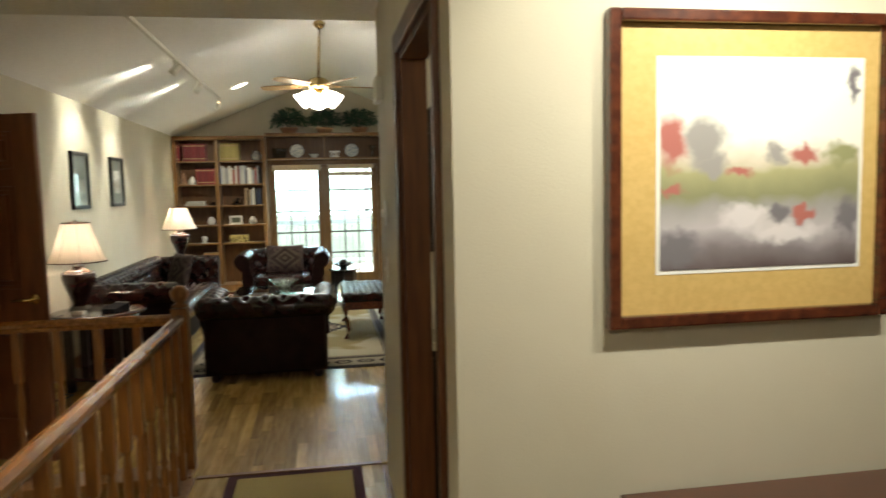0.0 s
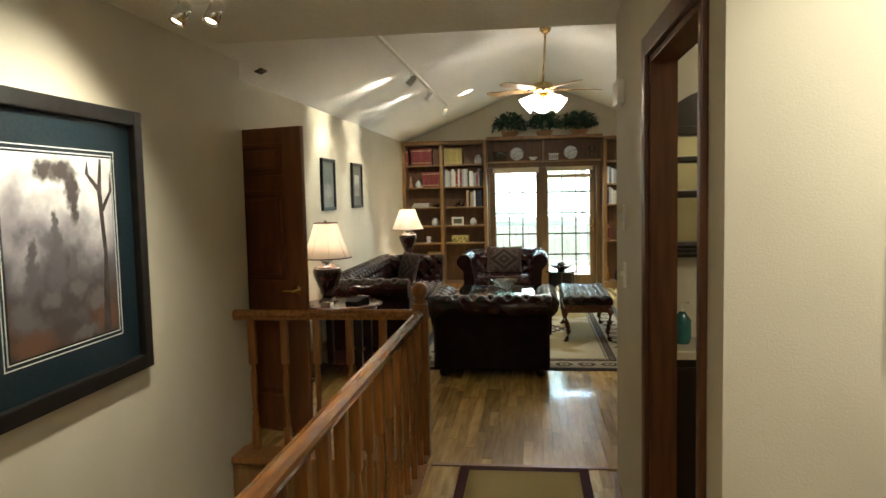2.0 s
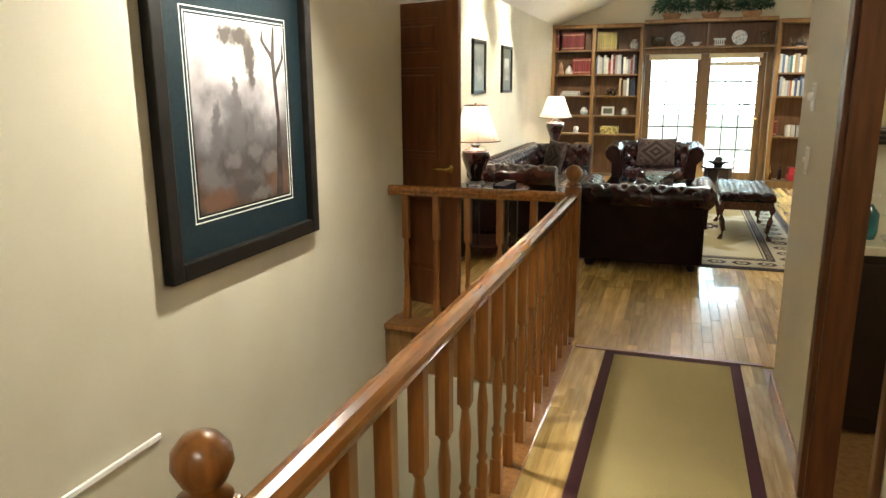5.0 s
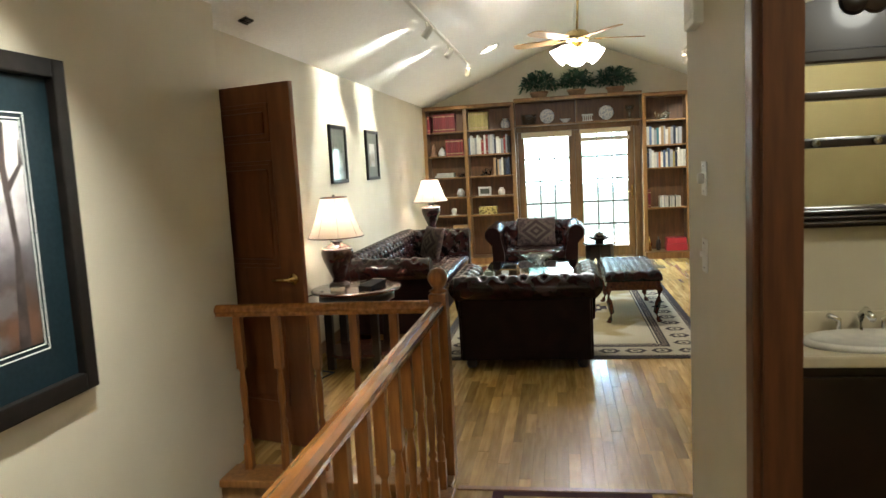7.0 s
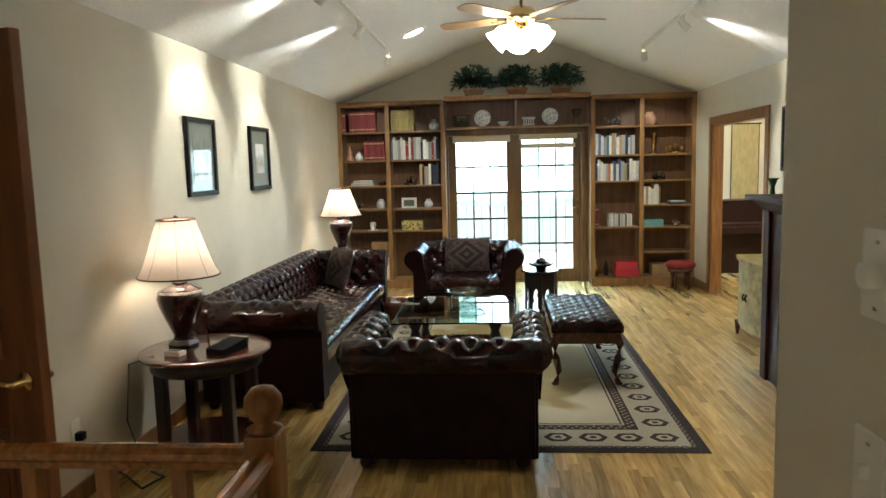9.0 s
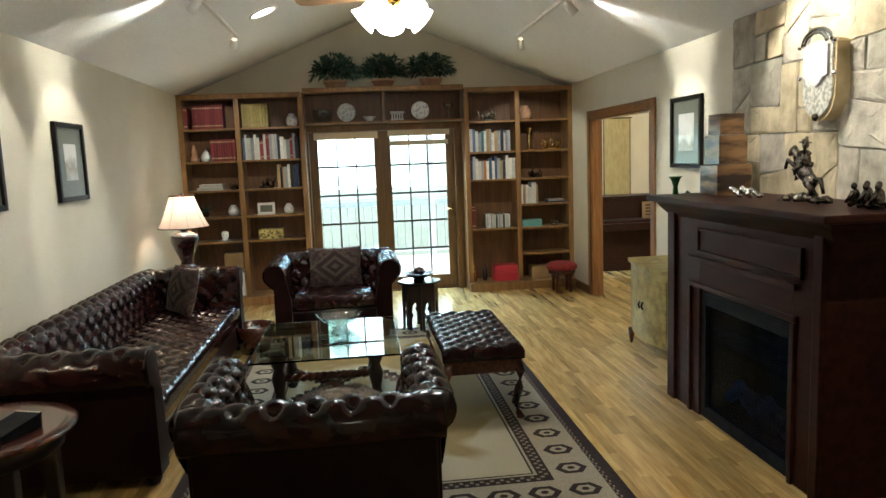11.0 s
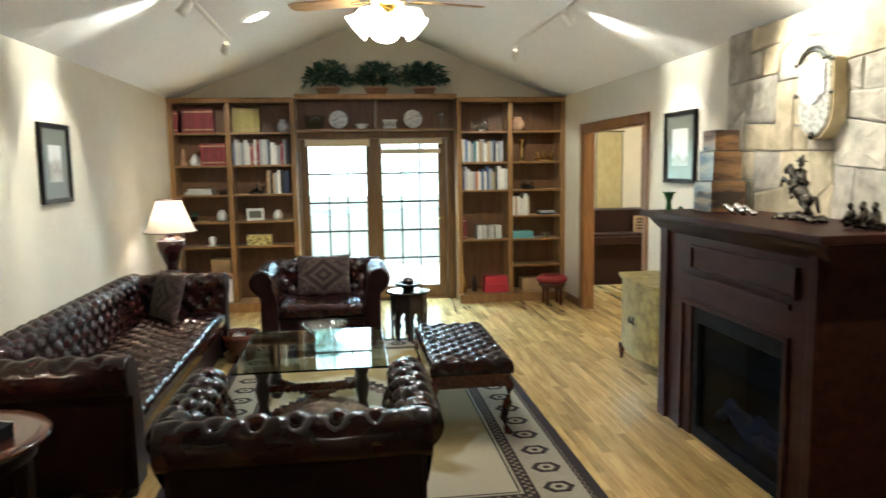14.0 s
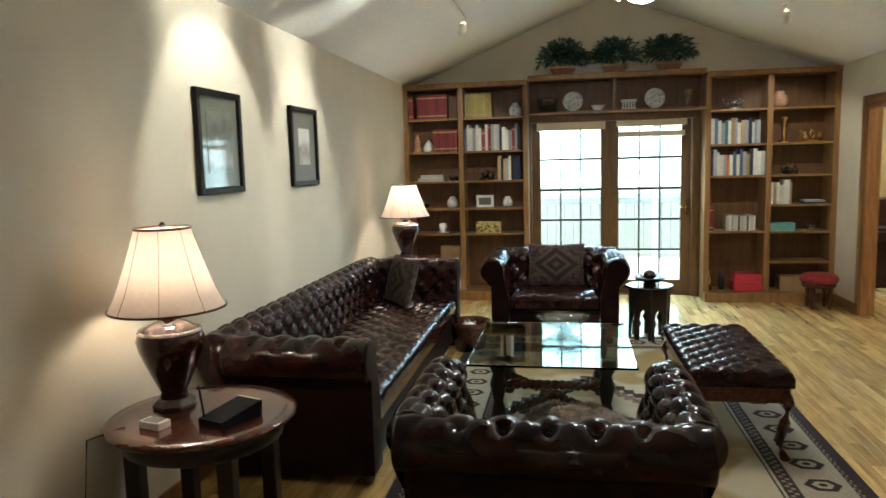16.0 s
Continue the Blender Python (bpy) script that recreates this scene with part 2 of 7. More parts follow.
wire_mat = M("black_cable", (0.012, 0.012, 0.012), (0.01, 0.01, 0.01), rough=0.5)
book_mats = [M("cloth_" + nm, c, rough=0.6, scale=30, rnd=0.25) for nm, c in (
    ("maroon", (0.19, 0.022, 0.026)), ("red", (0.27, 0.03, 0.03)), ("olive", (0.34, 0.27, 0.08)), ("white", (0.66, 0.64, 0.58)),
    ("blue", (0.09, 0.14, 0.26)), ("tan", (0.42, 0.28, 0.15)), ("navy", (0.025, 0.035, 0.07)), ("grey", (0.35, 0.36, 0.38)),
    ("teal", (0.05, 0.20, 0.23)), ("orange", (0.46, 0.14, 0.04)), ("black", (0.02, 0.02, 0.02)))]


def glow(name, colour, strength):
    m = bpy.data.materials.new(name)
    m.use_nodes = True
    p = m.node_tree.nodes["Principled BSDF"]
    p.inputs["Base Color"].default_value = (*colour, 1)
    p.inputs["Emission Color"].default_value, p.inputs["Emission Strength"].default_value = (*colour, 1), strength
    return m


def shade_cloth(name, colour, through_part=0.6):
    """Thin cloth that lets the bulb's light through."""
    m = bpy.data.materials.new(name)
    m.use_nodes = True
    n, k = m.node_tree.nodes, m.node_tree.links
    n.remove(n["Principled BSDF"])
    a, b, mix, nz, rp, tc = (n.new("ShaderNode" + q) for q in ("BsdfDiffuse", "BsdfTranslucent", "MixShader", "TexNoise", "ValToRGB", "TexCoord"))
    nz.inputs["Scale"].default_value = 60
    rp.color_ramp.elements[0].color, rp.color_ramp.elements[1].color = (*[0.85 * c for c in colour], 1), (*colour, 1)
    k.new(tc.outputs["Object"], nz.inputs["Vector"]), k.new(nz.outputs["Fac"], rp.inputs[0])
    k.new(rp.outputs[0], a.inputs[0]), k.new(rp.outputs[0], b.inputs[0])
    mix.inputs[0].default_value = through_part
    k.new(a.outputs[0], mix.inputs[1]), k.new(b.outputs[0], mix.inputs[2]), k.new(mix.outputs[0], n["Material Output"].inputs[0])
    return m


silk = shade_cloth("silk_shade", (0.86, 0.73, 0.62), 0.17)
frosted = glow("frosted_bulb_glass", (0.97, 0.97, 0.93), 3.4)
bulb_glow = glow("lit_bulb", (1.0, 0.85, 0.62), 6.0)
can_glow = glow("lit_downlight", (1.0, 0.94, 0.86), 3.5)


def thin_glass(name, gloss=0.16, tint=(0.86, 0.91, 0.91)):
    """A thin clear wall of glass: seen through, with a sharp sheen."""
    m = bpy.data.materials.new(name)
    m.use_nodes = True
    n, k = m.node_tree.nodes, m.node_tree.links
    n.remove(n["Principled BSDF"])
    a, b, mix = n.new("ShaderNodeBsdfTransparent"), n.new("ShaderNodeBsdfGlossy"), n.new("ShaderNodeMixShader")
    a.inputs[0].default_value, b.inputs["Roughness"].default_value = (*tint, 1), 0.03
    mix.inputs[0].default_value = gloss
    k.new(a.outputs[0], mix.inputs[1]), k.new(b.outputs[0], mix.inputs[2]), k.new(mix.outputs[0], n["Material Output"].inputs[0])
    return m


clear = thin_glass("thin_clear_glass")
# dark firebox glass; its blue tint paints in the window's reflection
blue_pane = thin_glass("firebox_glass_blue_reflection", 0.022, (0.34, 0.50, 0.74))


def backdrop_mat():
    m = bpy.data.materials.new("glowing_trees")
    m.use_nodes = True
    n, k = m.node_tree.nodes, m.node_tree.links
    em, nz, rp, tc = n.new("ShaderNodeEmission"), n.new("ShaderNodeTexNoise"), n.new("ShaderNodeValToRGB"), n.new("ShaderNodeTexCoord")
    nz.inputs["Scale"].default_value, nz.inputs["Detail"].default_value = 0.16, 9
    rp.color_ramp.elements[0].position, rp.color_ramp.elements[1].position = 0.40, 0.56
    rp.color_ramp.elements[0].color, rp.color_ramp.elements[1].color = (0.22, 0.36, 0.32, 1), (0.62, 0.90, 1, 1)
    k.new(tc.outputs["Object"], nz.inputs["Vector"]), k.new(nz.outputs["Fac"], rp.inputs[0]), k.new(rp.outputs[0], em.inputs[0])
    # the sheet glows by itself; daylight on trees and sky is put into it
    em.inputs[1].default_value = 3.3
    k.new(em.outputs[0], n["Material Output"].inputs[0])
    return m


# ---------------- building blocks ----------------
def box(bm, x0, x1, y0, y1, z0, z1, bevel=0.0):
    vs = [bm.verts.new((x, y, z)) for x in (x0, x1) for y in (y0, y1) for z in (z0, z1)]
    fs = [bm.faces.new([vs[i] for i in q]) for q in ((0, 1, 3, 2), (4, 6, 7, 5), (0, 4, 5, 1), (2, 3, 7, 6), (0, 2, 6, 4), (1, 5, 7, 3))]
    if bevel:
        bmesh.ops.bevel(bm, geom=list({e for f in fs for e in f.edges}), offset=bevel, segments=2, affect="EDGES", profile=0.6)
    return bm


def B(*a, **k):
    return box(bmesh.new(), *a, **k)


def lathe(profile, n=24, bm=None, at=(0, 0, 0), caps=True, m=None):
    """Rings of (radius, z) about the z axis."""
    bm = bm or bmesh.new()
    m = m or Matrix.Translation(at)
    rings = [[bm.verts.new(m @ Vector((r * math.cos(2 * math.pi * i / n), r * math.sin(2 * math.pi * i / n), z))) for i in range(n)] for r, z in profile]
    for a, b in zip(rings, rings[1:]):
        for i in range(n):
            bm.faces.new((a[i], a[(i + 1) % n], b[(i + 1) % n], b[i]))
    if caps:
        bm.faces.new(rings[0][::-1]), bm.faces.new(rings[-1])
    return bm


def tube(points, r, n=8, bm=None, taper=1.0):
    bm = bm or bmesh.new()
    pts = [Vector(p) for p in points]
    rings = []
    for i, p in enumerate(pts):
        d = (pts[min(i + 1, len(pts) - 1)] - pts[max(i - 1, 0)]).normalized()
        q = d.to_track_quat("Z", "Y").to_matrix()
        rr = r * (1 + (taper - 1) * i / max(1, len(pts) - 1))
        rings.append([bm.verts.new(p + q @ Vector((rr * math.cos(2 * math.pi * j / n), rr * math.sin(2 * math.pi * j / n), 0))) for j in range(n)])
    for a, b in zip(rings, rings[1:]):
        for j in range(n):
            bm.faces.new((a[j], a[(j + 1) % n], b[(j + 1) % n], b[j]))
    bm.faces.new(rings[0][::-1]), bm.faces.new(rings[-1])
    return bm


def extrude_poly(poly, d0, d1, axis="x", bm=None):
    """A flat outline of (a, b) pairs given depth along one axis."""
    bm = bm or bmesh.new()
    put = {"x": lambda a, b, d: (d, a, b), "y": lambda a, b, d: (a, d, b), "z": lambda a, b, d: (a, b, d)}[axis]
    lo, hi = [bm.verts.new(put(a, b, d0)) for a, b in poly], [bm.verts.new(put(a, b, d1)) for a, b in poly]
    bm.faces.new(lo), bm.faces.new(hi[::-1])
    for i in range(len(poly)):
        j = (i + 1) % len(poly)
        bm.faces.new((lo[i], hi[i], hi[j], lo[j]))
    bmesh.ops.recalc_face_normals(bm, faces=bm.faces)
    return bm


def mesh_of(name, bm, material, smooth=False):
    bmesh.ops.recalc_face_normals(bm, faces=bm.faces)
    me = bpy.data.meshes.new(name)
    bm.to_mesh(me)
    bm.free()
    me.materials.append(material)
    if smooth:
        me.polygons.foreach_set("use_smooth", [True] * len(me.polygons))
    return me


def part(name, bm, material, parent=None, label="", smooth=False, at=None):
    ob = new(name, mesh_of(name, bm, material, smooth))
    if parent:
        ob.parent = parent
    if at is not None:
        ob.matrix_basis = at if isinstance(at, Matrix) else Matrix.Translation(at)
    if label:
        ob["label"] = label
    return ob


def thing(name, label, category, at=(0, 0, 0), rz=0, group=""):
    ob = new(name)
    ob.empty_display_size = 0.1
    ob.matrix_basis = pose(*at, 0, 0, rz)
    return tagged(ob, label, category, group)


def single(name, bm, material, label, category, at=(0, 0, 0), rz=0, group="", smooth=False):
    return tagged(part(name, bm, material, None, smooth=smooth, at=pose(*at, 0, 0, rz)), label, category, group)


def structure(name, bm, material, label="", smooth=False):
    return tagged(part(name, bm, material, smooth=smooth), label, kind="structure")


# ---------------- large structure ----------------
floor = structure("floor", B(-0.1, W + 3.6, -7.7, 1.3, -0.30, -0.012), case_wood, "honey oak strip floor with glossy finish")
bm = B(1.44, 2.56, -13.2, -7.7, -0.30, -0.012)
box(bm, -0.1, 1.44, -13.2, -10.7, -0.30, -0.012)
box(bm, 2.56, W, -10.06, -7.7, -0.30, -0.012)
box(bm, 2.56, 6.1, -13.2, -10.06, -0.30, -0.012)
structure("floor_hall", bm, case_wood, "honey oak strip floor of the hallway")

structure("wall_left", B(-0.12, 0, -7.34, 0.44, 0, EAVE + 0.05), wall_paint, "greige painted living room wall")
bm = bmesh.new()
box(bm, -0.12, 0.30, -13.2, -7.34, -2.7, 2.44)
structure("wall_hall_left", bm, wall_paint, "greige painted hallway wall beside the stairwell")
DOOR_Y = (-9.88, -9.06)
bm = bmesh.new()
box(bm, 2.55, 2.64, DOOR_Y[1], -8.06, 0, 2.44)
box(bm, 2.55, 2.64, -9.98, DOOR_Y[0], 0, 2.44)
box(bm, 2.55, 2.64, DOOR_Y[0], DOOR_Y[1], 2.05, 2.44)
structure("wall_hall_right", bm, wall_paint, "greige painted hallway wall with a doorway")
structure("wall_near", B(2.642, W + 0.12, -8.149, -8.06, 0, 2.44), wall_paint, "greige painted end wall")
structure("wall_entry", B(2.55, 6.1, -10.06, -9.98, 0, 2.44), wall_paint, "greige painted wall of the entry with a framed print")
structure("wall_entry_right", B(6.0, 6.1, -13.2, -10.06, 0, 2.44), wall_paint, "greige painted entry wall")
structure("wall_hall_end", B(-0.12, 6.1, -13.32, -13.2, -2.7, 2.44), wall_paint, "greige painted hallway end wall")
OPEN = (-2.37, -0.70, 2.00)
bm = bmesh.new()
box(bm, W, W + 0.12, -8.0, OPEN[0], 0, EAVE + 0.05)
box(bm, W, W + 0.12, OPEN[1], 0.44, 0, EAVE + 0.05)
box(bm, W, W + 0.12, OPEN[0], OPEN[1], OPEN[2], EAVE + 0.05)
structure("wall_right", bm, wall_paint, "greige painted wall with a cased opening")
# back wall with the glazed door opening, and the gable over it
GX, GZ = (1.38, 3.235), 2.0
bm = bmesh.new()
box(bm, 0, GX[0], 0.32, 0.44, 0, EAVE)
box(bm, GX[1], W, 0.32, 0.44, 0, EAVE)
box(bm, GX[0], GX[1], 0.32, 0.44, GZ, EAVE)
extrude_poly([(0, EAVE), (W, EAVE), (W / 2, RIDGE + 0.02)], 0.32, 0.44, "y", bm)
structure("wall_back", bm, wall_paint, "greige painted gable wall")
structure("wall_gable_near", extrude_poly([(-0.1, 2.54), (W + 0.1, 2.54), (W / 2, RIDGE + 0.05)], -7.97, -7.85, "y"), wall_paint, "greige painted gable over the hallway")
# vaulted and flat ceilings
for nm, x0, x1 in (("ceiling_left", -0.12, W / 2), ("ceiling_right", W + 0.12, W / 2)):
    z0, z1 = EAVE - SLOPE * 0.12, RIDGE
    structure(nm, extrude_poly([(x0, z0), (x1, z1), (x1, z1 + 0.12), (x0, z0 + 0.12)], -7.9, 0.46, "y"), ceiling_paint, "white textured vaulted ceiling")
structure("ceiling_hall", B(-0.12, 6.1, -13.32, -7.85, 2.44, 2.56), ceiling_paint, "white textured flat hallway ceiling")
# stairwell below the hall
bm = bmesh.new()
box(bm, 1.44, 1.54, -10.7, -7.62, -2.7, -0.31)
box(bm, 0.28, 1.44, -7.72, -7.62, -2.7, -0.31)
box(bm, 0.28, 1.44, -10.82, -10.7, -2.7, -0.31)
structure("wall_stairwell", bm, wall_paint, "greige painted stairwell walls")
structure("floor_lower", B(0.28, 1.44, -10.7, -7.72, -2.75, -2.7), runner_tan, "tan carpeted lower landing")
bm = bmesh.new()
for i in range(13):
    box(bm, 0.283, 1.437, -10.7 + 0.23 * i, -10.7 + 0.23 * i + 0.25, -0.19 * (i + 1) - 0.19, -0.19 * (i + 1))
structure("stairs", bm, runner_tan, "tan carpeted stairs going down")
structure("trim_stair_edge", B(0.305, 1.5, -7.73, -7.52, -0.02, 0.02, bevel=0.006), oak_trim, "oak nosing along the stairwell edge")
structure("trim_wall_ledge", B(0.301, 0.313, -11.2, -9.80, 0.255, 0.275, bevel=0.003), ceiling_paint, "thin pale ledge along the stair wall")
structure("trim_stair_side", B(1.40, 1.52, -10.7, -7.73, -0.30, 0.012, bevel=0.005), oak_trim, "oak nosing along the stairwell side")
structure("trim_floor_strip", B(1.53, 2.54, -7.735, -7.70, 0.0, 0.007), oak_trim, "oak threshold strip across the floor")
# baseboards
bm = bmesh.new()
for a in ((0, 0.015, -7.34, 0.0), (2.535, 2.549, -8.98, -8.06), (W - 0.015, W, -8.0, -5.95), (W - 0.015, W, -3.86, -2.47), (W - 0.015, W, -0.61, 0.0), (0.281, 0.295, -13.2, -10.7)):
    box(bm, *a, 0.0, 0.095, bevel=0.004)
structure("baseboard", bm, oak_trim, "stained oak baseboard")

# ---------------- openings and trim ----------------
def casing(name, label, x, y0, y1, top, wide, sign, thick=0.02, wood=oak_trim, near=None):
    """Trim round an opening in a wall across x; sign: the side it stands proud to."""
    t = thing(name, label, "door frame")
    t["kind"] = "structure"
    a, b = sorted((x, x + sign * thick))
    part("side_casing", B(a, b, y0 - (near or wide), y0, 0, top + wide, bevel=0.005), wood, t)
    part("side_casing", B(a, b, y1, y1 + wide, 0, top + wide, bevel=0.005), wood, t)
    part("head_casing", B(a, b, y0 + 0.001, y1 - 0.001, top, top + wide - 0.002, bevel=0.005), wood, t)
    return t


t = casing("trim_opening", "stained oak casing round the opening to the next room", W, OPEN[0], OPEN[1], OPEN[2], 0.085, -1)
for a in ((OPEN[0], OPEN[0] + 0.02, 0, OPEN[2]), (OPEN[1] - 0.02, OPEN[1], 0, OPEN[2]), (OPEN[0] + 0.02, OPEN[1] - 0.02, OPEN[2] - 0.02, OPEN[2])):
    part("jamb", B(W - 0.002, W + 0.122, *a), oak_trim, t)
t = casing("trim_bath_door", "dark stained oak casing round the bathroom doorway", 2.55, DOOR_Y[0], DOOR_Y[1], 2.05, 0.072, -1, wood=casing_wood, near=0.036)
for a in ((DOOR_Y[0], DOOR_Y[0] + 0.025, 0, 2.05), (DOOR_Y[1] - 0.025, DOOR_Y[1], 0, 2.05), (DOOR_Y[0] + 0.025, DOOR_Y[1] - 0.025, 2.025, 2.05)):
    part("jamb", B(2.548, 2.642, *a), casing_wood, t)


def panel_door(name, label, at, rz, width=0.72, height=2.03):
    """A panelled door; hinge at the origin, leaf along +x."""
    t = thing(name, label, "door", at, rz)
    th = 0.036
    part("slab", B(0, width, -th / 2 + 0.015, th / 2 - 0.015, 0.01, height), door_wood, t)
    st, sr = 0.10, 0.15
    zs = ((0.01, 0.24), (0.80, 1.03), (1.62, 1.72), (height - 0.10, height))
    for x0, x1 in ((0, st), (width - sr, width)):
        part("stile", B(x0, x1, -th / 2, th / 2, 0.01, height, bevel=0.004), door_wood, t)
    for z0, z1 in zs:
        part("rail", B(st, width - sr, -th / 2 + 0.001, th / 2 - 0.001, z0, z1, bevel=0.004), door_wood, t)
    for (a, b) in zip(zs, zs[1:]):
        part("panel", B(st + 0.045, width - sr - 0.045, -th / 2 + 0.002, th / 2 - 0.002, a[1] + 0.045, b[0] - 0.045, bevel=0.0135), door_wood, t)
        for sd in (-1, 1):
            y0, y1 = sorted((sd * (th / 2 - 0.004), sd * (th / 2 + 0.007)))
            xa, xb, za, zb = st, width - sr, a[1], b[0]
            for q in ((xa, xa + 0.022, za, zb), (xb - 0.022, xb, za, zb), (xa + 0.022, xb - 0.022, za, za + 0.022), (xa + 0.022, xb - 0.022, zb - 0.022, zb)):
                part("panel_moulding", B(q[0], q[1], y0, y1, q[2], q[3], bevel=0.005), door_wood, t)
    for s in (-1, 1):
        h = part("handle", lathe([(0.032, 0), (0.032, 0.008), (0.012, 0.012), (0.011, 0.05)], 16, m=pose(width - 0.062, s * th / 2, 0.97, -90 * s)), brass, t, "polished brass lever handle", smooth=True)
        part("lever", tube([(width - 0.062, s * (th / 2 + 0.045), 0.97), (width - 0.11, s * (th / 2 + 0.05), 0.972), (width - 0.17, s * (th / 2 + 0.046), 0.966)], 0.009, 8), brass, h, smooth=True)
    return t


panel_door("panel_door", "open dark stained panelled wooden door with brass lever", (0.015, -7.07, 0), -17.5, width=0.69)

# ---------------- glazed doors to the deck ----------------
def glazed_door(x0, x1, name, label):
    t = thing(name, label, "glass door", (x0, 0.34, 0))
    w, st, z1 = x1 - x0, 0.10, 1.985
    gz0, gz1 = 0.17, 1.915
    for a, b in ((0, st), (w - st, w)):
        part("stile", B(a, b, 0, 0.045, 0.012, z1, bevel=0.004), door_oak, t)
    part("bottom_rail", B(st, w - st, 0.001, 0.044, 0.012, gz0, bevel=0.003), door_oak, t)
    part("top_rail", B(st, w - st, 0.001, 0.044, gz1, z1, bevel=0.003), door_oak, t)
    p = part("pane", B(st, w - st, 0.020, 0.024, gz0, gz1), glass, t)
    p.visible_shadow = False
    gw = w - 2 * st
    for i in (1, 2):
        x = st + gw * i / 3
        part("muntin", B(x - 0.009, x + 0.009, 0.008, 0.036, gz0, gz1), ebony, t)
    for i in range(1, 5):
        z = gz0 + (gz1 - gz0) * i / 5
        part("muntin", B(st, w - st, 0.013, 0.031, z - 0.012, z + 0.012), ebony, t)
    return t


d1 = glazed_door(1.43, 2.309, "glazed_door", "fixed oak glazed door with fifteen panes")
d2 = glazed_door(2.3095, 3.19, "glazed_door", "oak glazed door with fifteen panes and brass lever")
h = part("handle", B(0.83, 0.855, -0.012, 0.0, 0.9, 1.1, bevel=0.004), brass, d2, "brass lever handle")
part("lever", tube([(0.842, -0.01, 1.0), (0.842, -0.05, 1.0), (0.76, -0.055, 1.0)], 0.008, 8), brass, h, smooth=True)
t = thing("window_blind", "raised cream roller blind above the glazed door", "blind", (0, 0, 0))
part("headrail", B(1.49, 2.26, 0.275, 0.338, 1.895, 1.985, bevel=0.012), blind_mat, t)
t = thing("window_blind", "cream blind let down a hand's width on the glazed door", "blind", (0, 0, 0))
part("headrail", B(2.38, 3.14, 0.275, 0.338, 1.915, 1.985, bevel=0.012), blind_mat, t)
part("bottom_bar", B(2.40, 3.12, 0.300, 0.330, 1.80, 1.86, bevel=0.008), blind_mat, t)
part("cord", tube([(2.6, 0.322, 1.845), (2.6, 0.322, 1.92)], 0.003, 6), blind_mat, t)
part("cord", tube([(3.0, 0.322, 1.845), (3.0, 0.322, 1.92)], 0.003, 6), blind_mat, t)
bm = bmesh.new()
for a in ((1.38, 1.428, 0, 2.0), (3.192, 3.235, 0, 2.0)):
    box(bm, a[0], a[1], 0.30, 0.44, a[2], a[3])
box(bm, 1.428, 3.192, 0.30, 0.44, 1.988, 2.0)
box(bm, 1.428, 3.192, 0.31, 0.47, 0.0, 0.011)
structure("trim_glazed_doors", bm, door_oak, "oak frame round the glazed doors")

# deck, railing, ground and trees outside
structure("ground", B(-60, 60, 4.2, 120, -1.2, -1.1), grass_mat, "green lawn beyond the deck")
deck = structure("deck", B(-2, 8, 0.48, 4.0, -0.16, -0.09), deck_wood, "weathered pale deck")
for i in range(24):
    part("deck_board", B(-2, 8, 0.49 + i * 0.146, 0.49 + i * 0.146 + 0.138, -0.088, -0.06), deck_wood, deck)
t = thing("deck_railing", "pale painted deck railing with thin balusters", "railing")
part("top_rail", B(-2, 8, 3.78, 3.92, 0.99, 1.04), deck_paint, t)
part("mid_rail", B(-2, 8, 3.82, 3.88, 0.84, 0.93), deck_paint, t)
part("bottom_rail", B(-2, 8, 3.82, 3.88, 0.03, 0.08), deck_paint, t)
for i in range(70):
    part("baluster", B(-2 + i * 0.14, -1.985 + i * 0.14, 3.84, 3.855, 0.08, 0.84), baluster_paint, t)
for x in (0.4, 3.18, 6.2):
    part("post", B(x, x + 0.12, 3.79, 3.91, -0.1, 2.9), deck_paint, t)
bd = structure("backdrop", extrude_poly([(-70, -6), (70, -6), (70, 40), (-70, 40)], 62, 62.2, "y"), backdrop_mat(), "glowing sheet painted as sunlit pale green trees and sky")

# ---------------- built-in bookcases ----------------
def bookcase(name, label, x0, x1, div, left_shelves, right_shelves):
    t = thing(name, label, "bookcase", (0, 0, 0))
    top = 2.45
    for a, b in ((x0 + 0.002, x0 + 0.05), (div - 0.024, div + 0.024), (x1 - 0.05, x1 - 0.002)):
        part("upright", B(a, b, 0.0, 0.30, 0.10, top - 0.06, bevel=0.003), case_wood, t)
        part("face_strip", B(a - 0.004, b + 0.004, -0.016, 0.0, 0.10, top - 0.06, bevel=0.003), case_wood, t)
    part("back_panel", B(x0 + 0.05, x1 - 0.05, 0.30, 0.318, 0.10, top - 0.06), case_shaded, t)
    part("plinth", B(x0 + 0.002, x1 - 0.002, -0.10, 0.29, 0.0, 0.10, bevel=0.004), case_wood, t)
    part("top_board", B(x0 + 0.002, x1 - 0.002, 0.0, 0.318, top - 0.06, top - 0.01), case_wood, t)
    part("crown", B(x0 + 0.002, x1 - 0.002, -0.04, 0.0, top - 0.065, top - 0.006, bevel=0.012), case_wood, t)
    for (a, b), zs in (((x0 + 0.05, div - 0.024), left_shelves), ((div + 0.024, x1 - 0.05), right_shelves)):
        for z in zs:
            part("shelf", B(a, b, 0.003, 0.298, z - 0.022, z, bevel=0.002), case_wood, t)
    return t


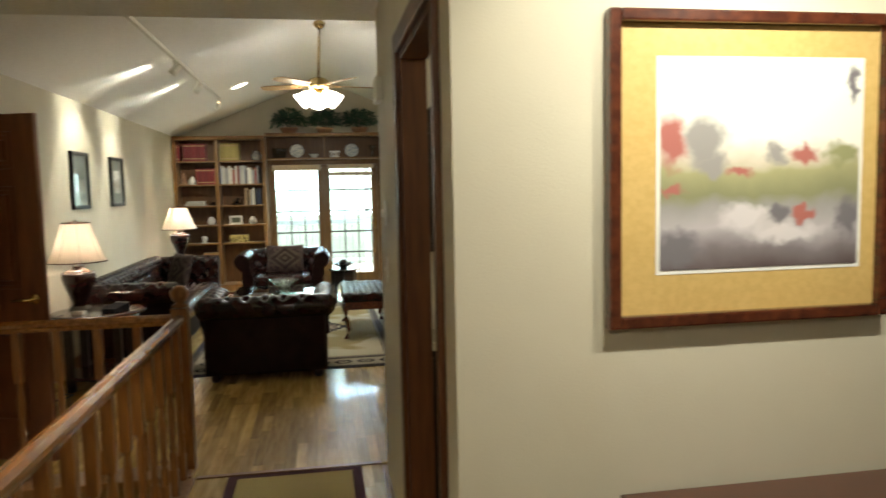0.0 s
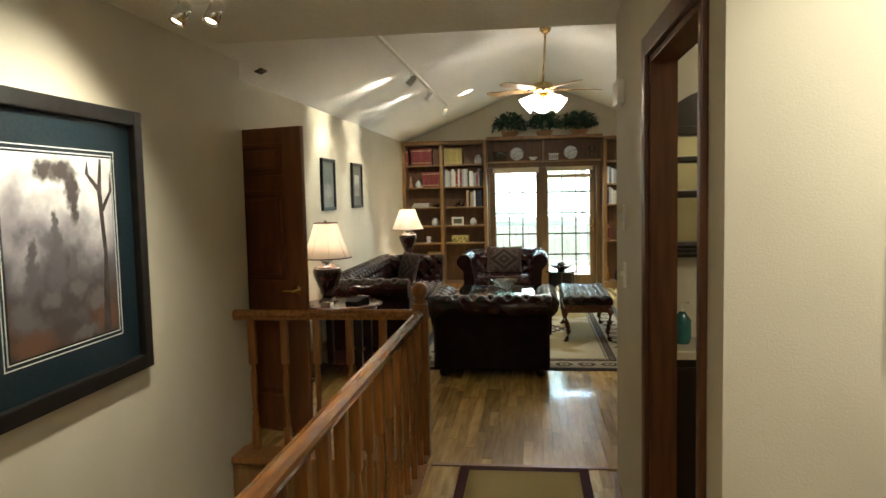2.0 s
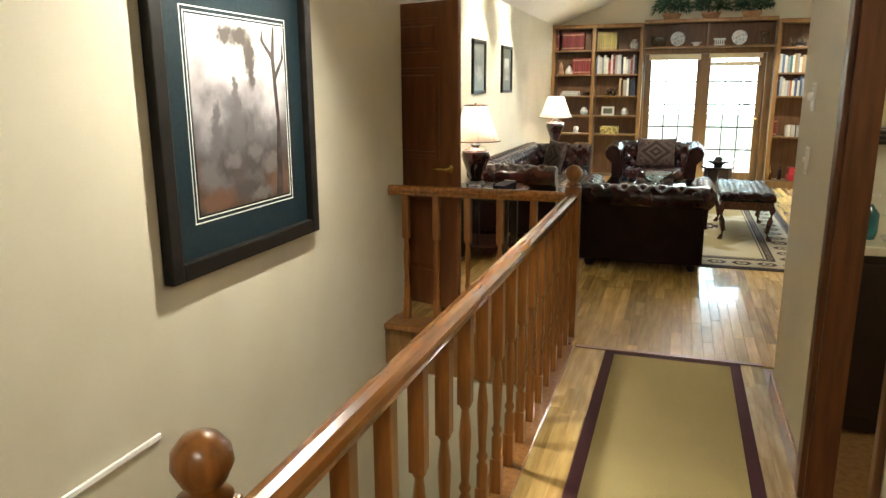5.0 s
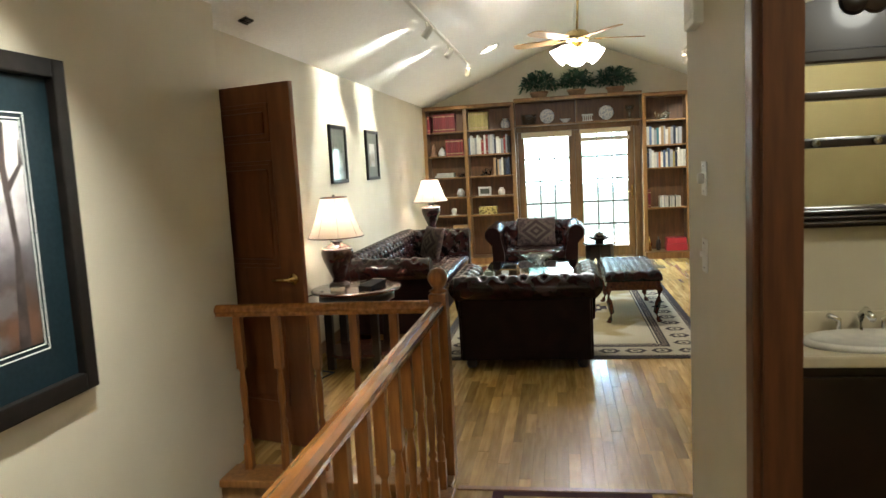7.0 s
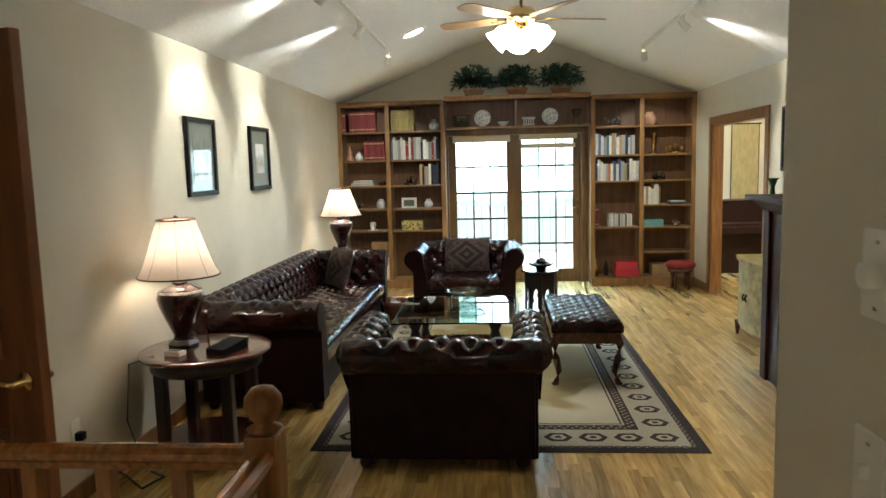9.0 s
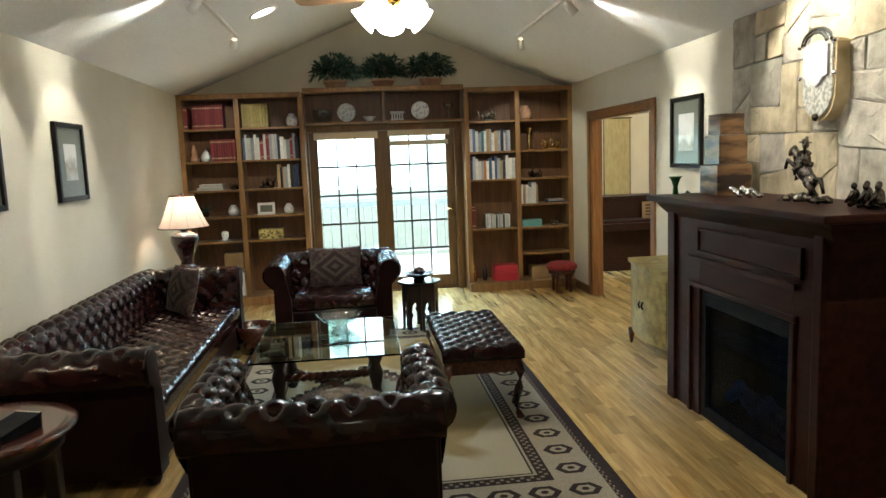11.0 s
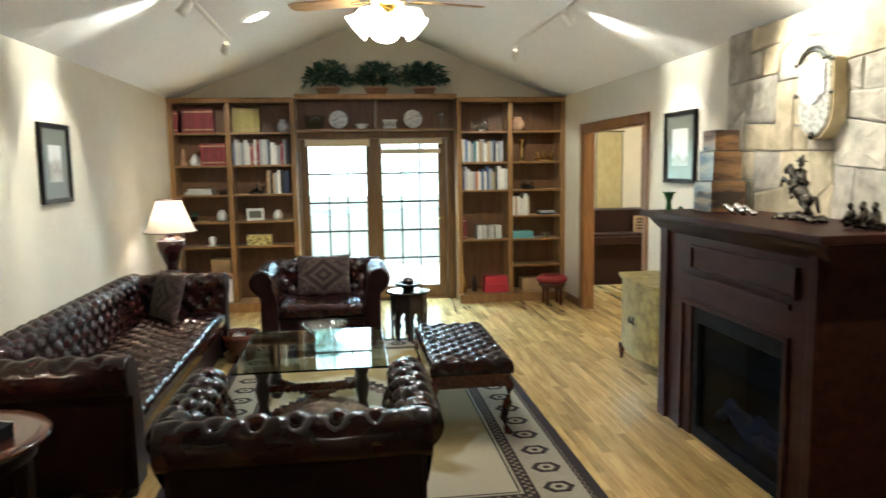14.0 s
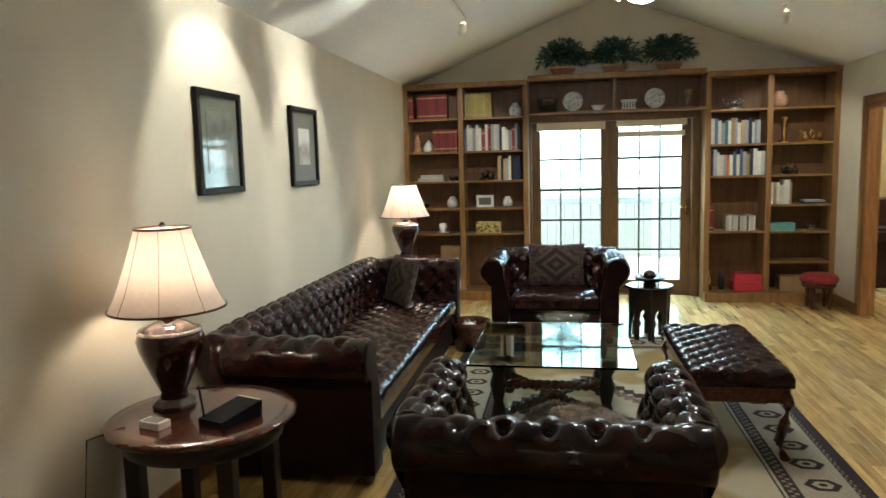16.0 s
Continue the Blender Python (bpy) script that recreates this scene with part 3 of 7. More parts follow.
SH = (2.06, 1.69, 1.355, 1.045, 0.757)
bookcase("bookcase", "built-in dark oak bookcase half filled with books", 0.0, 1.405, 0.655, SH + (0.43,), SH)
bookcase("bookcase", "built-in dark oak bookcase with books and trinkets", 3.283, W, 3.925, (2.05, 1.685, 1.35, 0.755), (2.05, 1.685, 1.35, 1.035, 0.75, 0.43))
t = thing("bridge_shelf", "dark oak shelf bridging over the glazed doors", "shelf")
part("shelf", B(1.407, 3.281, 0.003, 0.318, 2.068, 2.09, bevel=0.002), case_wood, t)
part("apron", B(1.407, 3.281, 0.27, 0.298, 1.99, 2.066, bevel=0.003), door_oak, t)
part("top_board", B(1.407, 3.281, 0.0, 0.318, 2.44, 2.48, bevel=0.004), case_wood, t)
part("crown", B(1.407, 3.281, -0.045, 0.0, 2.425, 2.482, bevel=0.012), case_wood, t)
part("divider", B(2.325, 2.349, 0.003, 0.30, 2.09, 2.44), case_wood, t)
part("back_panel", B(1.407, 3.281, 0.302, 0.319, 2.09, 2.44), case_shaded, t)
for a, b in ((1.407, 1.428), (3.192, 3.281)):
    part("side_lining", B(a, b, 0.25, 0.298, 0.0, 1.988), door_oak, t)

# books
_books = {}


def book(x, z, w, h, d, mi, y=0.04, lying=False):
    key = (round(w, 3), round(h, 3), round(d, 3), mi)
    if key not in _books:
        bm = bmesh.new()
        box(bm, 0, w, 0, d, 0, h, bevel=min(0.004, w * 0.2))
        plain = set(bm.faces)
        for q in (0.10, 0.84):
            box(bm, 0.001, w - 0.001, -0.0012, 0.004, h * q, h * q + (0.016 if mi < 3 else 0.006))
        for f in bm.faces:
            f.material_index = 0 if f in plain else 1
        _books[key] = mesh_of("book", bm, book_mats[mi])
        _books[key].materials.append(book_mats[5] if mi < 3 else book_mats[mi])
    ob = new("book", _books[key])
    colour = ("maroon", "red", "olive and gold", "white", "blue", "tan", "navy", "grey", "teal", "orange", "black")[mi]
    tagged(ob, f"{colour} cloth-bound book {'lying flat' if lying else 'standing'} on the bookcase shelf", "book", "books on the shelves")
    ob.matrix_basis = pose(x, y, z, 0, 90, 0) @ Matrix.Translation((-w, 0, 0)) if lying else pose(x, y, z)
    return ob


rng = random.Random(3)


def row(x0, x1, z, mats, h=(0.2, 0.26), w=(0.022, 0.042), even=False):
    x = x0
    while True:
        bw = round(rng.uniform(*w) if not even else w[0], 3)
        if x + bw > x1:
            return
        hh = round(rng.choice((h[0], (h[0] + h[1]) / 2, h[1])) if not even else h[1], 3)
        book(x, z + 0.0005, bw, hh, 0.18, rng.choice(mats), y=0.05)
        x += bw + 0.0015


MIX = (3, 3, 3, 4, 7, 5, 3, 6, 8, 7, 3, 10, 4, 1)
row(0.055, 0.10, 2.06, (0, 10), w=(0.04, 0.04), even=True, h=(0.24, 0.25))
row(0.15, 0.50, 2.06, (0,), w=(0.027, 0.027), even=True, h=(0.27, 0.27))
row(0.70, 1.02, 2.06, (2,), w=(0.032, 0.032), even=True, h=(0.27, 0.27))
row(0.33, 0.62, 1.69, (1, 0), w=(0.026, 0.026), even=True, h=(0.25, 0.25))
row(0.69, 1.33, 1.69, MIX, h=(0.22, 0.29))
row(1.06, 1.34, 1.355, (3, 3, 10, 7, 5, 8, 6), h=(0.24, 0.30))
row(3.35, 3.87, 1.685, MIX, h=(0.22, 0.27))
row(3.35, 3.90, 1.35, (2, 3, 3, 4, 7, 6, 9, 10), h=(0.22, 0.28))
row(3.96, 4.20, 1.035, (3, 3, 5, 3), h=(0.20, 0.26))
row(3.35, 3.43, 0.755, (3, 10, 0), h=(0.26, 0.30))
row(3.52, 3.83, 0.755, (3, 7, 10, 3), h=(0.16, 0.17), w=(0.012, 0.02))
for i, (dx, wd) in enumerate(((0.0, 0.05), (0.03, 0.04))):
    book(0.14 + dx, 1.356 + i * 0.036, 0.035, 0.30 - 0.04 * i, 0.2, 3, lying=True)
book(4.30, 1.036, 0.02, 0.22, 0.16, 6, lying=True)
book(4.30, 1.057, 0.02, 0.2, 0.16, 7, lying=True)


def jar(x, z, s, material, label, y=0.14, kind="vase"):
    return single(kind, lathe([(0.30 * s, 0), (0.46 * s, 0.18 * s), (0.5 * s, 0.5 * s), (0.36 * s, 0.8 * s), (0.24 * s, 0.86 * s), (0.28 * s, s)], 20), material, label, "vase" if kind == "vase" else kind, (x, y, z), smooth=True)


jar(1.26, 2.06, 0.15, china_blue, "small blue and white china ginger jar on the shelf")
jar(0.52, 1.045, 0.13, china, "small white china vase on the shelf")
jar(0.86 + 0.30, 1.045, 0.12, china, "small round white china vase on the shelf")
jar(1.30, 0.10, 0.22, clear, "tall clear glass vase on the bookcase plinth")
jar(4.05, 2.05, 0.17, terracotta, "brown pottery jar on the shelf")


def photo_frame(x, z, w, h, label, y=0.12):
    t = thing("photo_frame", label, "photo frame", (x, y, z))
    part("frame", B(0, w, 0, 0.018, 0, h, bevel=0.004), paper_white, t)
    part("photo", B(0.03, w - 0.03, -0.002, 0.0, 0.03, h - 0.03), mat_sage, t)
    part("strut", B(w / 2 - 0.02, w / 2 + 0.02, 0.018, 0.07, 0, h * 0.6), ebony, t)


photo_frame(0.80, 1.045, 0.2, 0.14, "white photo frame on the shelf")
single("card_box", B(0.80, 1.08, 0.06, 0.2, 0, 0.12, bevel=0.003), gold_card, "gold and black patterned box on the shelf", "box", (0, 0, 0.757))
single("card_box", B(0.38, 0.60, 0.08, 0.25, 0, 0.17, bevel=0.003), kraft, "brown cardboard box on the shelf", "box", (0, 0, 0.43))
single("ring_binder", B(0.50, 0.61, 0.04, 0.26, 0, 0.28, bevel=0.004), paper_white, "white ring binder standing on the bookcase plinth", "binder", (0, 0, 0.10))
single("book_end", lathe([(0.05, 0), (0.055, 0.03), (0.03, 0.08), (0.035, 0.12), (0.015, 0.18), (0.004, 0.2)], 14), terracotta, "carved tan stone figure on the shelf", "figurine", (0.13, 0.12, 1.69), smooth=True)
single("book_end", lathe([(0.06, 0), (0.065, 0.05), (0.04, 0.1), (0.006, 0.14)], 14), china, "carved pale stone figure on the shelf", "figurine", (0.26, 0.12, 1.69), smooth=True)
single("teacup", lathe([(0.07, 0), (0.075, 0.012), (0.03, 0.014), (0.045, 0.07), (0.042, 0.10), (0.01, 0.115)], 20), china, "white china cup on a saucer on the shelf", "cup", (0.40, 0.14, 0.757), smooth=True)


def plant_small(x, z, label):
    bm = bmesh.new()
    r = random.Random(int(x * 100))
    for _ in range(40):
        a, l, e = r.uniform(0, 6.28), r.uniform(0.06, 0.13), r.uniform(0.2, 1.3)
        d = Vector((math.cos(a) * math.cos(e), math.sin(a) * math.cos(e) * 0.7, math.sin(e)))
        s = d.cross(Vector((0, 0, 1))).normalized() * 0.012
        p = [d * l * 0.15, d * l * 0.6 + s, d * l, d * l * 0.6 - s]
        bm.faces.new([bm.verts.new(q) for q in p])
    t = thing("potted_plant", label, "plant", (x, 0.14, z))
    part("pot", lathe([(0.03, 0), (0.045, 0.05), (0.045, 0.055)], 14), bronze, t, smooth=True)
    part("foliage", bm, leaf_mat, t, at=(0, 0, 0.04))


plant_small(0.20, 1.045, "small green plant on the shelf")


def driftwood(x, z, s, material, label, name="sculpture", cat="sculpture", y=0.14, n=14, seed=1):
    r, bm = random.Random(seed), bmesh.new()
    for i in range(n):
        p = Vector((r.uniform(-s, s) * 0.8, r.uniform(-0.3, 0.3) * s, 0.02))
        q = p + Vector((r.uniform(-0.5, 0.5) * s, r.uniform(-0.2, 0.2) * s, r.uniform(0.2, 1.0) * s))
        tube([p, (p + q) / 2 + Vector((r.uniform(-0.15, 0.15) * s, 0, 0.1 * s)), q], s * 0.09, 6, bm, 0.5)
    lathe([(s * 0.8, 0), (s * 0.75, 0.02), (s * 0.5, 0.035)], 14, bm)
    return single(name, bm, material, label, cat, (x, y, z), smooth=True)


driftwood(0.92, 1.355, 0.11, bronze, "dark twisted metal sculpture on the shelf", seed=2)
driftwood(0.55, 1.355, 0.06, bronze, "small dark metal figure on the shelf", seed=7)
driftwood(3.60, 2.05, 0.12, chrome, "silvery wire sculpture on the shelf", seed=3)
driftwood(4.38, 1.685, 0.13, brass, "brass branch candelabra on the shelf", seed=4)
driftwood(4.18, 1.35, 0.10, bronze, "dark bronze animal figure on the shelf", seed=5)
driftwood(4.40, 0.75, 0.06, chrome, "small silver ornaments on the shelf", seed=6)
single("candlestick", lathe([(0.06, 0), (0.06, 0.015), (0.015, 0.03), (0.025, 0.12), (0.012, 0.2), (0.04, 0.26), (0.04, 0.27)], 16), brass, "brass candlestick on the shelf", "candlestick", (4.10, 0.14, 1.685), smooth=True)
single("card_box", B(3.97, 4.22, 0.05, 0.2, 0, 0.085, bevel=0.003), teal_box_mat, "teal card box on the shelf", "box", (0, 0, 0.75))
single("storage_box", B(3.60, 3.90, 0.0, 0.22, 0, 0.10, bevel=0.006), red_box_mat, "red gift box stacked on the bookcase plinth", "box", (0, 0, 0.101))
single("storage_box", B(3.61, 3.89, 0.01, 0.21, 0, 0.09, bevel=0.006), red_box_mat, "smaller red gift box on another box", "box", (0, 0, 0.202))
single("storage_box", B(4.08, 4.36, 0.04, 0.24, 0, 0.15, bevel=0.006), kraft, "pale card box on the bookcase plinth", "box", (0, 0, 0.101))
single("bottle", lathe([(0.035, 0), (0.035, 0.13), (0.012, 0.17), (0.012, 0.22)], 14), brass, "amber glass bottle on the bookcase plinth", "bottle", (3.36, 0.1, 0.101), smooth=True)
single("bottle", lathe([(0.03, 0), (0.04, 0.08), (0.03, 0.15), (0.012, 0.17), (0.012, 0.21)], 14), ebony, "black bottle on the bookcase plinth", "bottle", (3.50, 0.14, 0.101), smooth=True)
# china on the bridge shelf
for x in (1.90, 2.78):
    t = thing("display_plate", "white china plate with scalloped rim on a stand", "plate", (x, 0.2, 2.2035), group="plates over the doors")
    bm = lathe([(0.02, 0), (0.07, 0.004), (0.094, 0.018), (0.110, 0.022), (0.110, 0.027), (0.09, 0.024), (0.062, 0.012), (0.02, 0.01)], 28, m=pose(0, 0, 0, 80))
    part("plate", bm, china_blue, t, smooth=True)
    part("stand", tube([(-0.05, -0.03, -0.109), (-0.05, 0.03, -0.109), (0.0, 0.05, -0.02), (0.05, 0.03, -0.109), (0.05, -0.03, -0.109)], 0.004, 6), ebony, t)
single("bowl", lathe([(0.035, 0), (0.04, 0.012), (0.085, 0.06), (0.08, 0.06), (0.03, 0.016)], 22), china, "white china bowl on the bridge shelf", "bowl", (2.17, 0.16, 2.0905), smooth=True)
t = thing("china_stand", "pierced white china pedestal on the bridge shelf", "ornament", (2.50, 0.16, 2.0905))
part("base", B(-0.08, 0.08, -0.04, 0.04, 0, 0.02, bevel=0.004), china, t)
part("top", B(-0.085, 0.085, -0.045, 0.045, 0.085, 0.11, bevel=0.004), china, t)
for i in range(5):
    part("column", lathe([(0.012, 0.02), (0.008, 0.05), (0.012, 0.085)], 10, at=(-0.06 + i * 0.03, 0, 0)), china, t)
single("glass_vase", lathe([(0.06, 0), (0.05, 0.02), (0.015, 0.06), (0.05, 0.13), (0.07, 0.2), (0.066, 0.2), (0.046, 0.13)], 20, caps=False), clear, "cut glass vase on the bridge shelf", "vase", (3.12, 0.16, 2.0905), smooth=True)
single("glass_dish", lathe([(0.10, 0), (0.115, 0.11), (0.12, 0.16), (0.115, 0.16), (0.095, 0.01)], 22), clear, "clear glass dish on the bridge shelf", "dish", (1.62, 0.18, 2.0905), smooth=True)


# ferns in pots on the bridge
def fern(x, seed):
    r, bm = random.Random(seed), bmesh.new()
    for _ in range(600):
        a, e, q = r.uniform(0, 6.283), r.uniform(-0.12, 1.35), r.uniform(0.25, 1.12) ** 0.7
        d = Vector((math.cos(a) * math.cos(e), math.sin(a) * math.cos(e), math.sin(e)))
        p = Vector((d.x * 0.26 * q, d.y * 0.15 * q, 0.09 + d.z * 0.185 * q + r.uniform(-0.02, 0.02)))
        d = (d + Vector((r.uniform(-0.6, 0.6), r.uniform(-0.6, 0.6), r.uniform(-0.9, 0.3)))).normalized()
        s = d.cross(Vector((r.uniform(-1, 1), r.uniform(-1, 1), 1))).normalized()
        ln, wd = r.uniform(0.05, 0.095), r.uniform(0.010, 0.018)
        tip = p + d * ln + Vector((0, 0, -0.012))
        bm.faces.new([bm.verts.new(v) for v in (p, p + d * ln * 0.5 + s * wd, tip, p + d * ln * 0.5 - s * wd)])
    for i in range(16):
        a = i * 0.393
        tube([(0, 0, 0.0), (0.10 * math.cos(a), 0.05 * math.sin(a), 0.13), (0.24 * math.cos(a), 0.11 * math.sin(a), 0.14 + 0.05 * (i % 3))], 0.003, 4, bm)
    t = thing("potted_fern", "bushy green fern in a terracotta pot on the bridge shelf", "plant", (x, 0.15, 2.4805), group="ferns on the bookcase")
    part("pot", lathe([(0.10, 0), (0.13, 0.07), (0.14, 0.07), (0.14, 0.095), (0.125, 0.095), (0.12, 0.08)], 22), terracotta, t, smooth=True)
    part("fronds", bm, leaf_mat, t, at=(0, 0, 0.08))


for i, x in enumerate((1.79, 2.35, 2.92)):
    fern(x, 20 + i)

# ---------------- tufted leather seating ----------------
def tuft(u, v, su, sv):
    a, b = math.pi * (u / su + v / sv) / 2, math.pi * (u / su - v / sv) / 2
    p, q = abs(math.sin(a)), abs(math.sin(b))
    return 0.55 * min(p, q) ** 0.55 + 0.45 * math.sqrt((p * p + q * q) / 2)


def resample(pts, n):
    pts = [Vector(p) for p in pts]
    ls = [0]
    for a, b in zip(pts, pts[1:]):
        ls.append(ls[-1] + (b - a).length)
    out = []
    for i in range(n):
        s, k = ls[-1] * i / (n - 1), 0
        while k < len(ls) - 2 and ls[k + 1] < s:
            k += 1
        f = (s - ls[k]) / max(1e-9, ls[k + 1] - ls[k])
        out.append(pts[k].lerp(pts[k + 1], f))
    return out, ls[-1]


def roll_profile(seat, top, r=0.105, thick=0.16):
    """Inside face, scroll over the top, down under the scroll: (outward, height)."""
    cx, cz = thick - 0.035, top - r
    pts = [(0.0, seat - 0.06), (0.01, seat + 0.06)]
    for i in range(19):
        a = math.radians(200 - i * 14.0)
        pts.append((cx + r * math.cos(a), cz + r * math.sin(a)))
    return pts


SU, SV = 0.075, 0.080          # half the button spacing along a roll, spacing of the rows round it


def last_row(seat, top, r, thick):
    """How many rows of buttons reach the crest of the roll, and the row spacing that ends there."""
    inner = 0.12 + (top - r - seat - 0.06) * 1.02
    crest = inner + r * math.radians(118)
    n = max(3, round(crest / SV))
    return n, crest / n


def rolled(length, seat, top, r=0.105, thick=0.16, su=SU, depth=0.036, ease=0.14, ends=(True, True)):
    """A tufted back or arm along +x, its inside at y=0 facing -y, outside at +y."""
    n, m = max(30, int(length / 0.011)), 72
    prof, total = resample(roll_profile(seat, top, r, thick), m)
    rows, sv = last_row(seat, top, r, thick)
    crest = rows * sv
    bm = bmesh.new()
    grid = []
    for i in range(n + 1):
        x, col = length * i / n, []
        u = x - length / 2
        for j, p in enumerate(prof):
            a, b = prof[max(0, j - 1)], prof[min(m - 1, j + 1)]
            t = (b - a).normalized()
            nrm = Vector((-t.y, t.x))
            v = total * j / (m - 1)
            g = abs(math.sin(math.pi * (u / su - rows) / 2))
            pleat = 0.55 * g ** 0.55 + 0.45 * g
            if v < crest:
                h = tuft(u, v, su, sv)
            else:
                w = min(1.0, (v - crest) / (total - crest) * 2.4)
                w = w * w * (3 - 2 * w)
                h = pleat + (1 - pleat) * w
            # each button pulls a deeper dimple
            k = round(v / sv)
            du = (u / su - k) % 2
            du, dv = min(du, 2 - du) * su, v - k * sv
            dim = math.exp(-(du * du + dv * dv) / 0.00045) if k <= rows else 0.0
            fade = min(1.0, min(x, length - x) / ease)
            fade = 0.22 + 0.78 * fade * fade * (3 - 2 * fade)
            d = (depth * (h - 0.72) - 0.016 * dim) * fade
            col.append(bm.verts.new((x, p.x + nrm.x * d, p.y + nrm.y * d)))
        grid.append(col)
    for a, b in zip(grid, grid[1:]):
        for j in range(m - 1):
            bm.faces.new((a[j], b[j], b[j + 1], a[j + 1]))
    for e, col in zip(ends, (grid[0], grid[-1])):
        if e:
            bm.faces.new(col)
    return bm


def buttons(length, seat, top, r=0.105, thick=0.16, su=SU, depth=0.036):
    prof, total = resample(roll_profile(seat, top, r, thick), 120)
    rows, sv = last_row(seat, top, r, thick)
    bm = bmesh.new()
    for k in range(1, rows + 1):
        j = min(118, int(119 * k * sv / total))
        t = (prof[j + 1] - prof[j - 1]).normalized()
        p = prof[j] + Vector((-t.y, t.x)) * (-0.72 * depth - 0.009)
        for q in range(-40, 41):
            x = length / 2 + su * q
            if (q - k) % 2 == 0 and 0.05 < x < length - 0.05:
                bmesh.ops.create_uvsphere(bm, u_segments=8, v_segments=5, radius=0.011, matrix=Matrix.Translation((x, p.x, p.y)))
    return bm


def tufted_top(x0, x1, y0, y1, z, su=0.085, depth=0.024, round_edge=0.05, drop=0.09):
    nx, ny = int((x1 - x0) / 0.012), int((y1 - y0) / 0.012)
    bm, g = bmesh.new(), []
    for i in range(nx + 1):
        col = []
        for j in range(ny + 1):
            x, y = x0 + (x1 - x0) * i / nx, y0 + (y1 - y0) * j / ny
            e = min(x - x0, x1 - x, y - y0, y1 - y)
            f = max(0.0, 1 - e / round_edge)
            h = (tuft(x - (x0 + x1) / 2, y - (y0 + y1) / 2, su, su) - 0.7) * depth * min(1, e / round_edge * 1.2 + 0.2)
            col.append(bm.verts.new((x, y, z + h - round_edge * (1 - math.sqrt(max(0, 1 - f * f))))))
        g.append(col)
    for a, b in zip(g, g[1:]):
        for j in range(ny):
            bm.faces.new((a[j], b[j], b[j + 1], a[j + 1]))
    rim = [c[0] for c in g] + g[-1][1:] + [c[-1] for c in g[-2::-1]] + g[0][-2:0:-1]
    low = [bm.verts.new((v.co.x, v.co.y, z - round_edge - drop)) for v in rim]
    for i in range(len(rim)):
        k = (i + 1) % len(rim)
        bm.faces.new((rim[i], rim[k], low[k], low[i]))
    bm.faces.new(low)
    return bm


def scroll_front(arm_y, seat, top, r, thick, flip, name="arm_front"):
    """Rounded front panel of an arm: outline in (outward, height)."""
    cx, cz = thick - 0.035, top - r
    pts = [(0.0, 0.07), (0.0, seat)]
    for i in range(22):
        a = math.radians(195 - i * 12.5)
        pts.append((cx + (r - 0.012) * math.cos(a), cz + (r - 0.012) * math.sin(a)))
    pts += [(thick - 0.02, cz - r), (thick - 0.02, 0.07)]
    return [(arm_y + flip * a, b) for a, b in pts]


def chesterfield(name, label, width, depth, seat, top, at, rz, r=0.105, arm_depth=0.034):
    """Front towards -y, back along y = depth; origin at the front left corner of its footprint."""
    t = thing(name, label, "sofa" if width > 1.5 else "armchair", at, rz)
    th = 0.17
    # back and arms
    bk = part("backrest", rolled(width, seat, top, r, th, ease=0.40 if width < 1.5 else 0.25), leather, t, smooth=True, at=(0, depth - th - 0.04, 0))
    part("button", buttons(width, seat, top, r, th), leather_plain, bk, smooth=True)["kind"] = "stuff"
    for nm, x, rot in (("left", th, 90), ("right", width - th, -90)):
        length = depth - th + 0.02
        m = pose(x, 0, 0, 0, 0, rot) if rot == 90 else pose(x, length, 0, 0, 0, rot)
        ar = part("armrest", rolled(length, seat, top - 0.012, r, th, depth=arm_depth), leather, t, smooth=True, at=m)
        part("button", buttons(length, seat, top - 0.012, r, th, depth=arm_depth), leather_plain, ar, smooth=True)["kind"] = "stuff"
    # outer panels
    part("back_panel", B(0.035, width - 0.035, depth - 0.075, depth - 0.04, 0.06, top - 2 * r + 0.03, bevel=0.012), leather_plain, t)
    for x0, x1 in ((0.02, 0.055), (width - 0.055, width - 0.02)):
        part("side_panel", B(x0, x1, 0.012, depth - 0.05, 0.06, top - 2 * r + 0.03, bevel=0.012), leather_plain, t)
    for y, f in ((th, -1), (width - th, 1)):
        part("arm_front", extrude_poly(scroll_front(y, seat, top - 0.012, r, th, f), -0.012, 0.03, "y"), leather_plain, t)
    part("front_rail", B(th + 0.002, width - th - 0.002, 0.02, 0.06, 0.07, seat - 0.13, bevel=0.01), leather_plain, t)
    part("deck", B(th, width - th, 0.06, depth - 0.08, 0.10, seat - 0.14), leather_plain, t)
    part("seat", tufted_top(th + 0.004, width - th - 0.004, -0.005, depth - th - 0.02, seat + 0.03), leather, t, smooth=True)
    for x in (0.07, width - 0.13):
        for y in (0.02, depth - 0.12):
            part("foot", lathe([(0.03, 0), (0.042, 0.03), (0.035, 0.055), (0.03, 0.075)], 14, at=(x + 0.03, y + 0.03, 0)), ebony, t, smooth=True)
    return t


RUG_Z = 0.011
sofa = chesterfield("chesterfield_sofa", "long oxblood leather button-tufted sofa against the wall", 2.86, 0.86, 0.40, 0.76, (0.90, -4.86, 0.0), 90, arm_depth=0.022)
chesterfield("tufted_armchair", "oxblood leather button-tufted armchair seen from behind on the rug", 1.03, 0.88, 0.39, 0.70, (2.285, -4.92, RUG_Z), 180, r=0.096)
chesterfield("tufted_armchair", "oxblood leather button-tufted armchair with a cushion facing the room", 1.10, 0.82, 0.40, 0.745, (1.17, -2.06, RUG_Z), 0)


